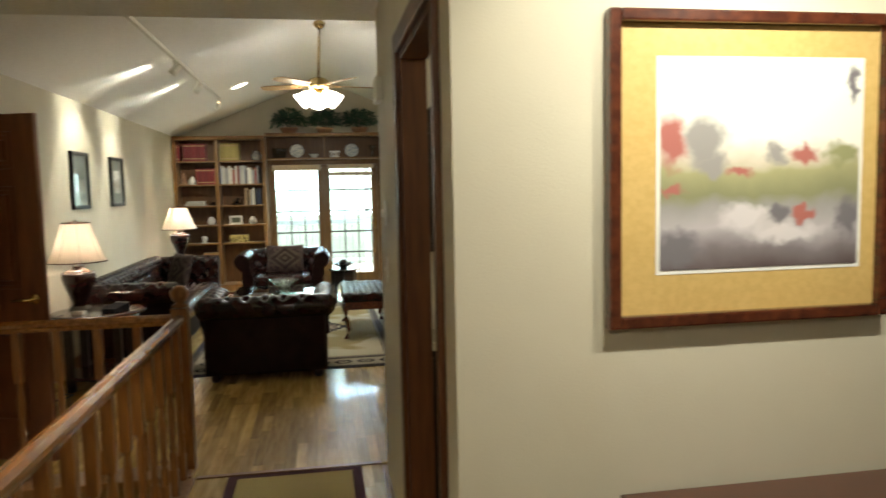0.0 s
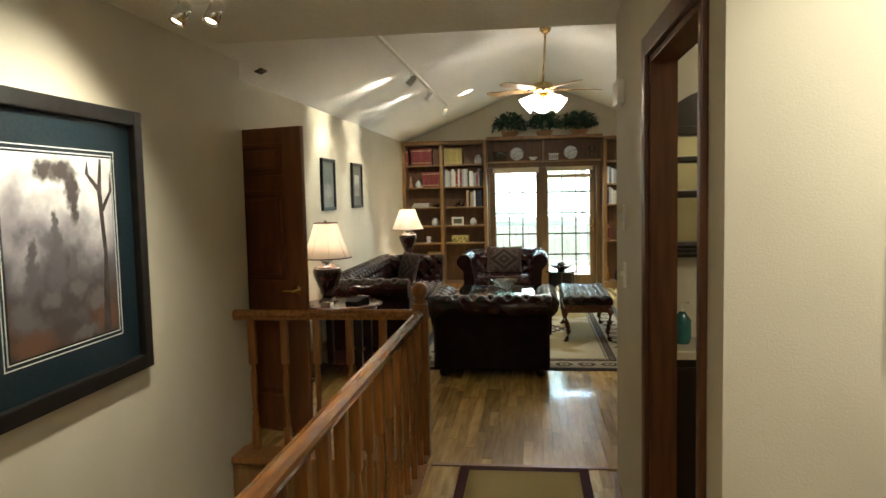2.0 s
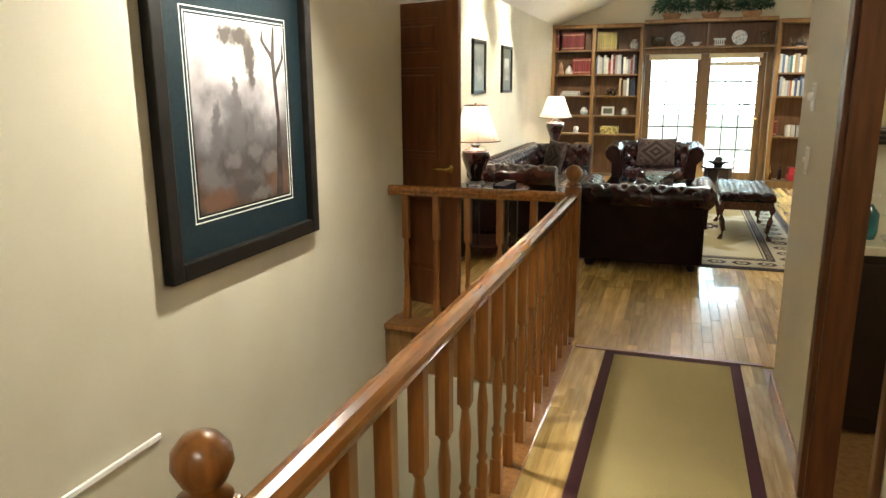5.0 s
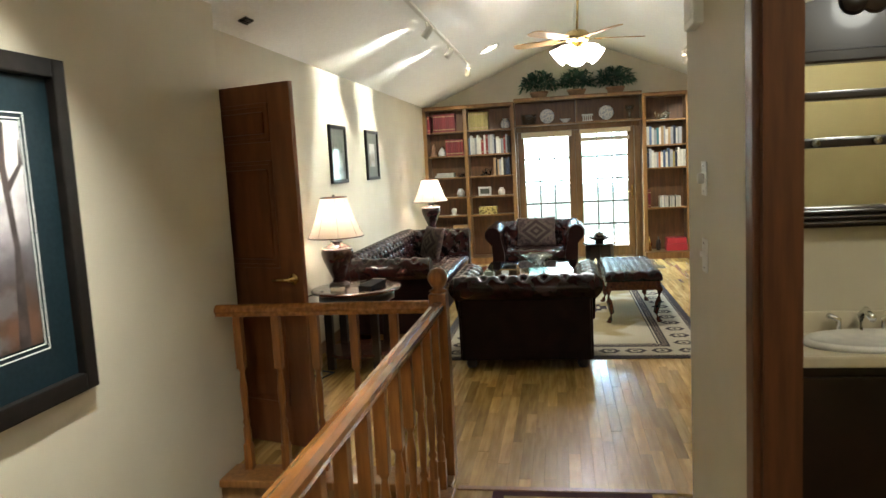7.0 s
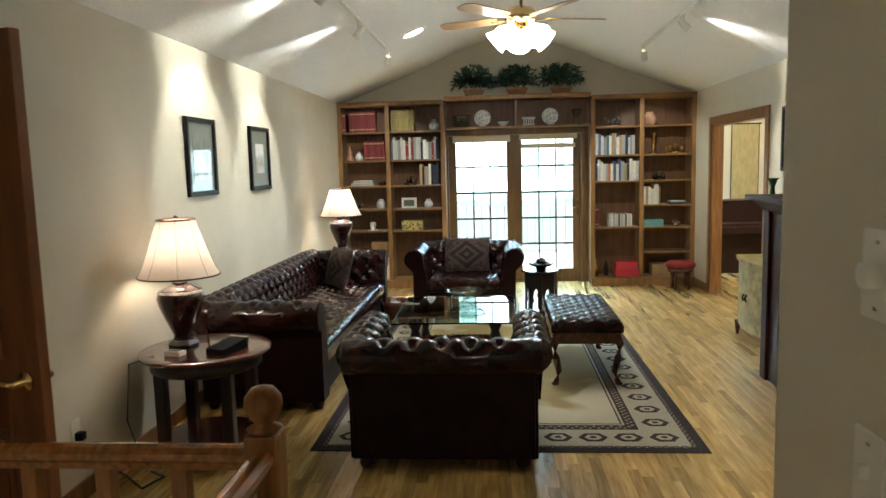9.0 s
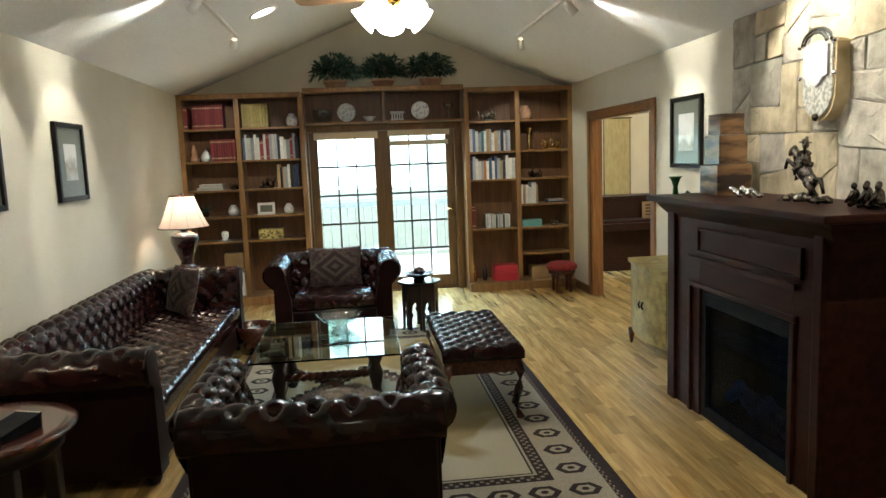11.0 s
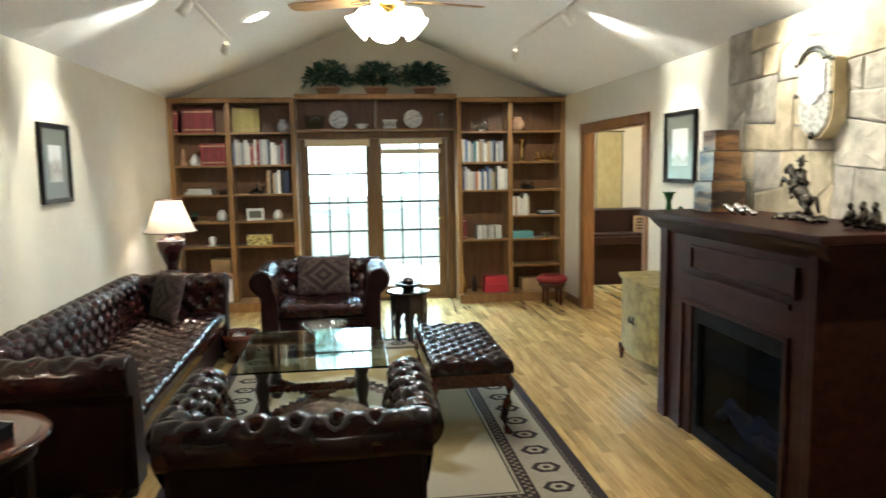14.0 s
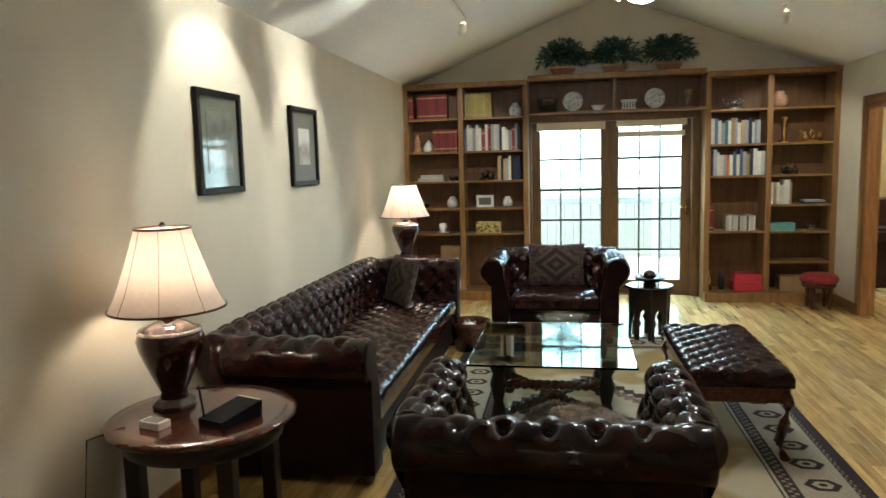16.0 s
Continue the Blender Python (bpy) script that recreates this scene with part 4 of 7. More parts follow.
def cushion(at, rx, rz, s=0.44):
    t = thing("cushion", "brown kilim cushion with diamond pattern resting on the leather seat", "cushion", at)
    t.matrix_basis = pose(*at, rx, 0, rz) @ Matrix.Diagonal((1.28, 1, 1, 1))
    n, bm = 18, bmesh.new()
    for side in (-1, 1):
        g = []
        for i in range(n + 1):
            col = []
            for j in range(n + 1):
                u, v = 2 * i / n - 1, 2 * j / n - 1
                puff = max(0, (1 - u * u) * (1 - v * v)) ** 0.45
                pin = 1 - 0.07 * (abs(u) ** 3 * (1 - abs(v)) + abs(v) ** 3 * (1 - abs(u)))
                col.append(bm.verts.new((u * s / 2 * pin, side * 0.065 * puff, s / 2 + v * s / 2 * pin)))
            g.append(col)
        for a, b in zip(g, g[1:]):
            for j in range(n):
                bm.faces.new((a[j], b[j], b[j + 1], a[j + 1]))
    bmesh.ops.remove_doubles(bm, verts=bm.verts, dist=0.0005)
    part("cover", bm, tapestry, t, smooth=True)
    for k, (q, mt) in enumerate(((0.19, tapestry_tan), (0.155, tapestry_dark), (0.105, tapestry_tan), (0.07, tapestry_dark), (0.03, tapestry_tan))):
        ring = bmesh.new()
        m = 32
        vs = []
        for i in range(m):
            a = 4 * i / m
            e, f = int(a) % 4, a - int(a)
            c = ((1, 0), (0, 1), (-1, 0), (0, -1))
            u = (c[e][0] * (1 - f) + c[(e + 1) % 4][0] * f) * q
            v = (c[e][1] * (1 - f) + c[(e + 1) % 4][1] * f) * q
            uu, vv = u / (s / 2), v / (s / 2)
            vs.append((u, -0.067 * max(0, (1 - uu * uu) * (1 - vv * vv)) ** 0.45 - 0.002 * (k + 1), s / 2 + v))
        mid = ring.verts.new((0, -0.067 - 0.002 * (k + 1), s / 2))
        rv = [ring.verts.new(p) for p in vs]
        for i in range(m):
            ring.faces.new((mid, rv[i], rv[(i + 1) % m]))
        part("woven_diamond", ring, mt, t, smooth=True)


cushion((1.73, -1.58, 0.42), -16, 0, 0.40)
cushion((0.44, -2.42, 0.42), -16, -55, 0.40)

# long-haired throw on the seat of the nearer armchair
r, bm = random.Random(8), bmesh.new()
for i in range(3600):
    a, q = r.uniform(0, 6.283), math.sqrt(r.random())
    x, y = 0.25 * q * math.cos(a), 0.15 * q * math.sin(a)
    z = 0.150 * math.sqrt(max(0.0, 1 - q * q)) * (0.85 + 0.3 * noise.noise(Vector((x * 9, y * 9, 0.3))))
    d = Vector((x * 2.2 + r.uniform(-0.5, 0.5), y * 2.2 + r.uniform(-0.5, 0.5), r.uniform(0.3, 0.9))).normalized()
    side = d.cross(Vector((r.uniform(-1, 1), r.uniform(-1, 1), 0.2))).normalized() * 0.0022
    p, ln = Vector((x, y, z)), r.uniform(0.02, 0.042)
    bm.faces.new([bm.verts.new(v) for v in (p - side, p + side, p + d * ln + Vector((0, 0, -0.006)))])
t = thing("fur_throw", "shaggy grey-brown fur throw heaped on the armchair seat", "throw", (1.88, -5.20, 0.437))
part("backing", lathe([(0.24, 0.0), (0.25, 0.01), (0.21, 0.075), (0.12, 0.125), (0.02, 0.14)], 26, m=Matrix.Diagonal((1, 0.6, 1, 1))), fur_mat, t, smooth=True)
part("hair", bm, fur_mat, t)["kind"] = "stuff"

# tufted bench
t = thing("tufted_bench", "oxblood leather tufted bench with cabriole legs on the rug", "bench", (2.44, -4.32, RUG_Z))
bw, bl = 0.51, 1.06
part("seat", tufted_top(0, bw, 0, bl, 0.475, su=0.062, depth=0.02, round_edge=0.04, drop=0.05), leather, t, smooth=True)
part("apron", B(0.015, bw - 0.015, 0.015, bl - 0.015, 0.30, 0.40, bevel=0.008), mahogany, t)
for x, sx in ((0.045, -1), (bw - 0.045, 1)):
    for y, sy in ((0.045, -1), (bl - 0.045, 1)):
        pts = [(x, y, 0.36), (x + sx * 0.022, y + sy * 0.022, 0.30), (x + sx * 0.012, y + sy * 0.012, 0.2), (x - sx * 0.012, y - sy * 0.012, 0.09), (x + sx * 0.004, y + sy * 0.004, 0.03), (x + sx * 0.02, y + sy * 0.02, 0.008)]
        lg = part("leg", tube(pts, 0.034, 10, taper=0.5), mahogany, t, smooth=True)
        part("foot_pad", lathe([(0.022, 0), (0.028, 0.01), (0.016, 0.022)], 12, at=(x + sx * 0.016, y + sy * 0.016, 0)), mahogany, lg, smooth=True)

# glass coffee table on a twisted base
t = thing("coffee_table", "glass-topped coffee table with carved dark wooden base", "coffee table", (1.74, -3.72, RUG_Z))
part("top", B(-0.46, 0.46, -0.53, 0.53, 0.438, 0.450, bevel=0.003), table_glass, t, "plate glass top, tinted dark green like the bookcase's reflection")
for x in (-0.30, 0.30):
    for y in (-0.38, 0.38):
        part("leg", lathe([(0.03, 0), (0.045, 0.03), (0.03, 0.06), (0.05, 0.12), (0.028, 0.2), (0.048, 0.3), (0.03, 0.36), (0.05, 0.40), (0.05, 0.437)], 16, at=(x, y, 0)), ebony, t, smooth=True)


def twist(p, q, r, parent):
    p, q = Vector(p), Vector(q)
    d = (q - p)
    side = d.cross(Vector((0, 0, 1))).normalized()
    up = side.cross(d.normalized())
    for ph in (0, math.pi):
        pts = [p + d * i / 60 + (side * math.cos(ph + i * 0.75) + up * math.sin(ph + i * 0.75)) * r * 0.55 for i in range(61)]
        part("twisted_stretcher", tube(pts, r * 0.62, 7), mahogany, parent, smooth=True)


twist((-0.30, -0.38, 0.30), (0.30, -0.38, 0.30), 0.026, t)
twist((-0.30, 0.38, 0.30), (0.30, 0.38, 0.30), 0.026, t)
twist((-0.30, -0.38, 0.12), (0.30, 0.38, 0.12), 0.026, t)
twist((-0.30, 0.38, 0.12), (0.30, -0.38, 0.12), 0.026, t)
single("glass_bowl", lathe([(0.05, 0), (0.06, 0.01), (0.12, 0.05), (0.17, 0.10), (0.162, 0.10), (0.11, 0.056), (0.04, 0.02)], 26), clear, "large clear glass bowl on the coffee table", "bowl", (1.80, -3.45, 0.4615), smooth=True)
single("glass_ornament", lathe([(0.05, 0), (0.07, 0.03), (0.05, 0.09), (0.015, 0.12), (0.02, 0.15)], 18), clear, "clear glass ornament on the coffee table", "ornament", (1.83, -3.85, 0.4615), smooth=True)

# octagonal pierced stand with table fountain
t = thing("octagonal_stand", "dark carved octagonal stand with pierced arches", "side table", (2.53, -1.72, 0))
part("top", lathe([(0.20, 0.445), (0.215, 0.45), (0.215, 0.463), (0.205, 0.468)], 8), lacquer, t)
for i in range(8):
    a = 2 * math.pi * (i + 0.5) / 8
    w = 0.062
    hole = [(w * 0.62, 0.06), (w * 0.62, 0.12), (w * 0.35, 0.155), (w * 0.6, 0.19), (w * 0.4, 0.25), (0, 0.285), (-w * 0.4, 0.25), (-w * 0.6, 0.19), (-w * 0.35, 0.155), (-w * 0.62, 0.12), (-w * 0.62, 0.06)]
    bm = bmesh.new()
    for s in (1, -1):
        outline = [(s * w, 0.0), (s * w, 0.445), (0, 0.445), (0, 0.285)] + [(s * abs(u), v) for u, v in (hole[4], hole[3], hole[2], hole[1], hole[0])] + [(s * w * 0.62, 0.0)]
        extrude_poly(outline, -0.008, 0.008, "y", bm)
    part("arched_panel", bm, ebony, t, at=pose(0.155 * math.cos(a), 0.155 * math.sin(a), 0, 0, 0, math.degrees(a) + 90))
t = thing("table_fountain", "dark metal tabletop fountain bowl on the octagonal stand", "fountain", (2.53, -1.72, 0.4685))
part("bowl", lathe([(0.06, 0), (0.05, 0.02), (0.12, 0.05), (0.15, 0.075), (0.14, 0.075), (0.10, 0.05), (0.02, 0.045)], 26), bronze, t, smooth=True)
part("stone_ball", lathe([(0.01, 0.045), (0.045, 0.06), (0.055, 0.085), (0.045, 0.115), (0.008, 0.13)], 18), bronze, t, smooth=True)
# footstool, woven bowl
t = thing("footstool", "small round red upholstered stool with turned legs", "stool", (4.34, -0.36, 0))
part("seat", lathe([(0.165, 0.27), (0.18, 0.285), (0.18, 0.32), (0.15, 0.35), (0.05, 0.36)], 26), red_velvet, t, smooth=True)
part("apron", lathe([(0.15, 0.22), (0.16, 0.23), (0.16, 0.27), (0.15, 0.271)], 26), mahogany, t, smooth=True)
for i in range(4):
    a = math.pi / 4 + i * math.pi / 2
    part("leg", lathe([(0.014, 0), (0.022, 0.06), (0.014, 0.12), (0.024, 0.18), (0.02, 0.24)], 12, at=(0.115 * math.cos(a), 0.115 * math.sin(a), 0)), mahogany, t, smooth=True)
t = thing("waste_basket", "round dark wooden tub holding pale paper", "basket", (1.02, -2.22, 0.0))
part("tub", lathe([(0.12, 0), (0.17, 0.20), (0.175, 0.25), (0.165, 0.25), (0.155, 0.19), (0.11, 0.02)], 26), mahogany, t, smooth=True)
driftwood(1.02, 0.19, 0.06, paper_white, "crumpled pale paper in the wooden tub", "crumpled_paper", "paper", y=-2.22, n=10, seed=9)

# ---------------- rugs ----------------
RX, RY = (0.98, 3.22), (-5.49, -1.72)
t = thing("area_rug", "cream and black bordered wool rug with hexagon medallions", "rug")
part("border", B(RX[0], RX[1], RY[0], RY[1], 0.0005, 0.006, bevel=0.002), rug_dark, t)


def slab(d, z, material, name):
    part(name, B(RX[0] + d, RX[1] - d, RY[0] + d, RY[1] - d, 0.001, z), material, t)


slab(0.055, 0.0075, rug_dark, "figured_band")
slab(0.085, 0.0085, rug_cream, "cream_band")
slab(0.33, 0.0094, rug_dark, "figured_band")
slab(0.40, 0.0102, rug_cream, "cream_band")
slab(0.415, 0.0106, rug_dark, "dark_line")
slab(0.425, 0.011, rug_field, "field")


def hexagon(cx, cy, s, along):
    for k, (q, mt) in enumerate(((1.0, rug_dark), (0.58, rug_cream), (0.25, rug_dark))):
        pts = [(1.0, 0), (0.5, 0.72), (-0.5, 0.72), (-1.0, 0), (-0.5, -0.72), (0.5, -0.72)]
        poly = [(cx + s * q * (u if along == "x" else v), cy + s * q * (v if along == "x" else u)) for u, v in pts]
        part("medallion", extrude_poly(poly, 0.005, 0.0092 + 0.0006 * k, "z"), mt, t)


def beads(d, w, z):
    """Small cream squares strung along a dark guard band, joined."""
    bm = bmesh.new()
    x0, x1, y0, y1 = RX[0] + d, RX[1] - d, RY[0] + d, RY[1] - d
    step, q = 0.026, w / 2
    for k in range(int((y1 - y0) / step)):
        y = y0 + step * (k + 0.5)
        for x in (x0, x1):
            o = q * (0.5 if k % 2 else -0.5)
            box(bm, x + o - q * 0.42, x + o + q * 0.42, y - 0.009, y + 0.009, 0.004, z)
    for k in range(int((x1 - x0) / step)):
        x = x0 + step * (k + 0.5)
        for y in (y0, y1):
            o = q * (0.5 if k % 2 else -0.5)
            box(bm, x - 0.009, x + 0.009, y + o - q * 0.42, y + o + q * 0.42, 0.004, z)
    part("beaded_band", bm, rug_bead, t)["kind"] = "stuff"


beads(0.365, 0.045, 0.0098)
beads(0.070, 0.022, 0.0079)
CX, CY = 1.98, -3.60
for ring, (hx, hy) in enumerate(((0.50, 0.66), (0.40, 0.54))):
    for sx in (-1, 1):
        for sy in (-1, 1):
            for k in range(9):
                f = (k + 0.5) / 9
                cx, cy = CX + sx * hx * f, CY + sy * hy * (1 - f)
                part("stepped_medallion", B(cx - 0.034, cx + 0.034, cy - 0.044, cy + 0.044, 0.004, 0.0116 + 0.0004 * (k % 2) + 0.0002 * ring), rug_dark if ring == 0 else rug_red, t)
n = 15
for i in range(n):
    y = RY[0] + 0.21 + (RY[1] - RY[0] - 0.42) * i / (n - 1)
    for x in (RX[0] + 0.208, RX[1] - 0.208):
        hexagon(x, y, 0.086, "x")
for i in range(1, 9):
    x = RX[0] + 0.21 + (RX[1] - RX[0] - 0.42) * i / 9
    for y in (RY[0] + 0.208, RY[1] - 0.208):
        hexagon(x, y, 0.086, "x")
t = thing("hall_runner", "tan sisal runner with a maroon binding on the hallway floor", "rug")
part("binding", B(1.70, 2.425, -12.4, -7.745, 0.0005, 0.007, bevel=0.002), runner_maroon, t)
part("field", B(1.755, 2.37, -12.34, -7.80, 0.001, 0.0085), runner_tan, t)

# ---------------- stair railing ----------------
BAL = [(0.020, 0.0), (0.020, 0.20), (0.013, 0.215), (0.021, 0.235), (0.013, 0.255), (0.018, 0.36), (0.020, 0.42), (0.012, 0.50), (0.020, 0.515), (0.013, 0.53), (0.021, 0.55)]


def baluster(x, y, z0, top, parent):
    b = part("baluster", lathe(BAL, 12, at=(0, 0, z0 + 0.02)), baluster_oak, parent, smooth=True, at=(x, y, 0))
    part("square_end", B(-0.021, 0.021, -0.021, 0.021, z0, z0 + 0.14, bevel=0.003), baluster_oak, b)
    part("square_end", B(-0.021, 0.021, -0.021, 0.021, z0 + 0.54, top, bevel=0.003), baluster_oak, b)


def newel(t, x, y, base=0.0, top=0.93):
    n = part("newel_post", B(x - 0.043, x + 0.043, y - 0.043, y + 0.043, base, top, bevel=0.006), baluster_oak, t)
    part("finial", lathe([(0.03, 0), (0.046, 0.012), (0.022, 0.026), (0.036, 0.04), (0.050, 0.07), (0.047, 0.095), (0.03, 0.117), (0.006, 0.125)], 22, at=(x, y, top - 0.001)), baluster_oak, n, smooth=True)


def handrail(p, q, name, parent):
    p, q = Vector(p), Vector(q)
    d = (q - p).normalized()
    s, u = d.cross(Vector((0, 0, 1))).normalized(), Vector((0, 0, 1))
    prof = [(-0.022, -0.03), (-0.026, -0.012), (-0.034, -0.002), (-0.032, 0.014), (-0.018, 0.027), (0, 0.031), (0.018, 0.027), (0.032, 0.014), (0.034, -0.002), (0.026, -0.012), (0.022, -0.03)]
    bm = bmesh.new()
    rings = [[bm.verts.new(o + s * a + u * b) for a, b in prof] for o in (p, q)]
    for i in range(len(prof)):
        k = (i + 1) % len(prof)
        bm.faces.new((rings[0][i], rings[0][k], rings[1][k], rings[1][i]))
    bm.faces.new(rings[0]), bm.faces.new(rings[1][::-1])
    part(name, bm, oak_rail, parent, smooth=False)


RXX, RYY, RZ = 1.460, -7.58, 0.895
t = thing("stair_railing", "honey oak stair railing with turned balusters and ball finials", "railing")
newel(t, RXX, RYY)
newel(t, RXX, -11.48)
handrail((RXX, RYY - 0.02, RZ - 0.03), (RXX, -11.46, RZ - 0.03), "handrail", t)
handrail((0.301, RYY, RZ - 0.03), (RXX, RYY, RZ - 0.03), "handrail", t)
y = -7.74
while y > -11.40:
    baluster(RXX, y, 0.012, RZ - 0.055, t)
    y -= 0.205
for i in range(5):
    baluster(0.41 + i * 0.205, RYY, 0.02, RZ - 0.055, t)
t = thing("newel", "dark oak newel post with ball finial at the stairs", "newel post")
newel(t, 1.345, -10.87, top=0.845)

# ---------------- framed pictures ----------------
def framed(name, label, x, side, y0, y1, z0, z1, fw, mw, frame_mat, mat_mat, art_mat, lines=0, depth=0.03):
    """A framed print on a wall across x; side +1 faces +x."""
    t = thing(name, label, "picture")
    a, b = sorted((x, x + side * depth))
    fr = [B(a, b, y0, y0 + fw, z0, z1, bevel=0.006), B(a, b, y1 - fw, y1, z0, z1, bevel=0.006),
          B(a, b, y0 + fw, y1 - fw, z0, z0 + fw, bevel=0.006), B(a, b, y0 + fw, y1 - fw, z1 - fw, z1, bevel=0.006)]
    for f in fr:
        part("frame_bar", f, frame_mat, t)
    s = lambda d: sorted((x + side * 0.002, x + side * d))
    part("mat_board", B(*s(0.012), y0 + fw, y1 - fw, z0 + fw, z1 - fw), mat_mat, t)
    for i in range(lines):
        g = fw + mw - 0.012 - i * 0.018
        w = 0.004
        for q in ((y0 + g, y0 + g + w, z0 + g, z1 - g), (y1 - g - w, y1 - g, z0 + g, z1 - g), (y0 + g + w, y1 - g - w, z0 + g, z0 + g + w), (y0 + g + w, y1 - g - w, z1 - g - w, z1 - g)):
            part("mat_line", B(*s(0.0125), *q), paper_white, t)
    g = fw + mw
    part("print", B(*s(0.0145), y0 + g, y1 - g, z0 + g, z1 - g), art_mat, t)
    return t


def art(name, stops, scale=5, warp=0.25, coat=0.5, z0=0.0, z1=1.0, tint=None):
    """A painted scene: bands of colour from bottom to top, broken up by noise."""
    m = bpy.data.materials.new(name)
    m.use_nodes = True
    n, k = m.node_tree.nodes, m.node_tree.links
    p = n["Principled BSDF"]
    p.inputs["Roughness"].default_value, p.inputs["Coat Weight"].default_value, p.inputs["Coat Roughness"].default_value = 0.5, coat, 0.04
    tc, sp, nz, mr, ad, rp = (n.new("ShaderNode" + q) for q in ("TexCoord", "SeparateXYZ", "TexNoise", "MapRange", "Math", "ValToRGB"))
    k.new(tc.outputs["Object"], sp.inputs[0]), k.new(tc.outputs["Object"], nz.inputs["Vector"])
    nz.inputs["Scale"].default_value, nz.inputs["Detail"].default_value = scale, 7
    mr.inputs["From Min"].default_value, mr.inputs["From Max"].default_value = z0, z1
    k.new(sp.outputs["Z"], mr.inputs["Value"])
    sc = n.new("ShaderNodeMath")
    sc.operation = "MULTIPLY_ADD"
    sc.inputs[1].default_value, sc.inputs[2].default_value = warp * 2, -warp
    k.new(nz.outputs["Fac"], sc.inputs[0])
    k.new(mr.outputs[0], ad.inputs[0]), k.new(sc.outputs[0], ad.inputs[1]), k.new(ad.outputs[0], rp.inputs[0])
    e = rp.color_ramp.elements
    e[0].position, e[0].color = stops[0][0], (*stops[0][1], 1)
    e[1].position, e[1].color = stops[-1][0], (*stops[-1][1], 1)
    for pos, c in stops[1:-1]:
        q = e.new(pos)
        q.color = (*c, 1)
    k.new(rp.outputs[0], p.inputs["Base Color"])
    return m


def washes(m, spots, along="x"):
    """Soft washes of paint over a print: (cx, cz, rx, rz, colour) in metres, with ragged edges."""
    n, k = m.node_tree.nodes, m.node_tree.links
    base = n["Principled BSDF"].inputs["Base Color"]
    col = base.links[0].from_socket
    tc, nz, off, add = n.new("ShaderNodeTexCoord"), n.new("ShaderNodeTexNoise"), n.new("ShaderNodeVectorMath"), n.new("ShaderNodeVectorMath")
    nz.inputs["Scale"].default_value, nz.inputs["Detail"].default_value = 26, 6
    off.operation = "MULTIPLY_ADD"
    off.inputs[1].default_value, off.inputs[2].default_value = (0.075,) * 3, (-0.0375,) * 3
    k.new(tc.outputs["Object"], nz.inputs["Vector"]), k.new(nz.outputs["Color"], off.inputs[0])
    k.new(tc.outputs["Object"], add.inputs[0]), k.new(off.outputs[0], add.inputs[1])
    for cx, cz, rx, rz, c in spots:
        mp, ln, mr, mix = n.new("ShaderNodeMapping"), n.new("ShaderNodeVectorMath"), n.new("ShaderNodeMapRange"), n.new("ShaderNodeMix")
        mp.inputs["Location"].default_value, mp.inputs["Scale"].default_value = (-cx / rx if along == "x" else 0, -cx / rx if along == "y" else 0, -cz / rz), (1 / rx if along == "x" else 0, 1 / rx if along == "y" else 0, 1 / rz)
        ln.operation, mix.data_type = "LENGTH", "RGBA"
        mr.inputs["From Min"].default_value, mr.inputs["From Max"].default_value = 1.15, 0.55
        k.new(add.outputs[0], mp.inputs["Vector"]), k.new(mp.outputs[0], ln.inputs[0]), k.new(ln.outputs["Value"], mr.inputs["Value"])
        k.new(mr.outputs[0], mix.inputs[0]), k.new(col, mix.inputs[6])
        mix.inputs[7].default_value = (*c, 1)
        col = mix.outputs[2]
    k.new(col, base)


forest_art = art("misty_forest_print", [(0.0, (0.02, 0.013, 0.010)), (0.2, (0.07, 0.035, 0.02)), (0.36, (0.06, 0.05, 0.052)), (0.52, (0.13, 0.115, 0.125)), (0.7, (0.36, 0.33, 0.34)), (0.88, (0.74, 0.71, 0.68)), (1.0, (0.78, 0.75, 0.70))], scale=4.5, warp=0.45, z0=0.98, z1=1.80)
barn_art = art("autumn_pond_print", [(0.0, (0.10, 0.07, 0.07)), (0.10, (0.20, 0.17, 0.18)), (0.2, (0.46, 0.42, 0.44)), (0.31, (0.32, 0.30, 0.29)), (0.37, (0.24, 0.24, 0.13)), (0.48, (0.36, 0.34, 0.18)), (0.54, (0.60, 0.53, 0.43)), (0.62, (0.80, 0.77, 0.70)), (1.0, (0.82, 0.80, 0.74))], scale=9, warp=0.08, z0=1.34, z1=1.86)


GREY, ROSE, LEAF, PALE, DUSK = (0.30, 0.28, 0.27), (0.40, 0.13, 0.11), (0.28, 0.28, 0.14), (0.62, 0.57, 0.58), (0.17, 0.155, 0.17)
washes(barn_art, [(3.05 + 0.533 * a, 1.85 - 0.50 * b, 0.533 * c, 0.50 * d, e) for a, b, c, d, e in (
    (0.42, 0.75, 0.14, 0.07, PALE), (0.62, 0.83, 0.20, 0.06, PALE), (0.21, 0.38, 0.12, 0.13, GREY), (0.25, 0.50, 0.09, 0.06, GREY),
    (0.05, 0.38, 0.08, 0.14, ROSE), (0.05, 0.61, 0.07, 0.03, ROSE), (0.57, 0.45, 0.06, 0.06, GREY), (0.91, 0.45, 0.10, 0.06, LEAF),
    (0.72, 0.45, 0.075, 0.055, ROSE), (0.39, 0.53, 0.06, 0.035, ROSE), (0.59, 0.73, 0.06, 0.05, DUSK), (0.71, 0.74, 0.06, 0.03, ROSE),
    (0.95, 0.77, 0.07, 0.10, DUSK), (0.08, 0.90, 0.12, 0.10, DUSK), (0.96, 0.12, 0.025, 0.10, DUSK))])
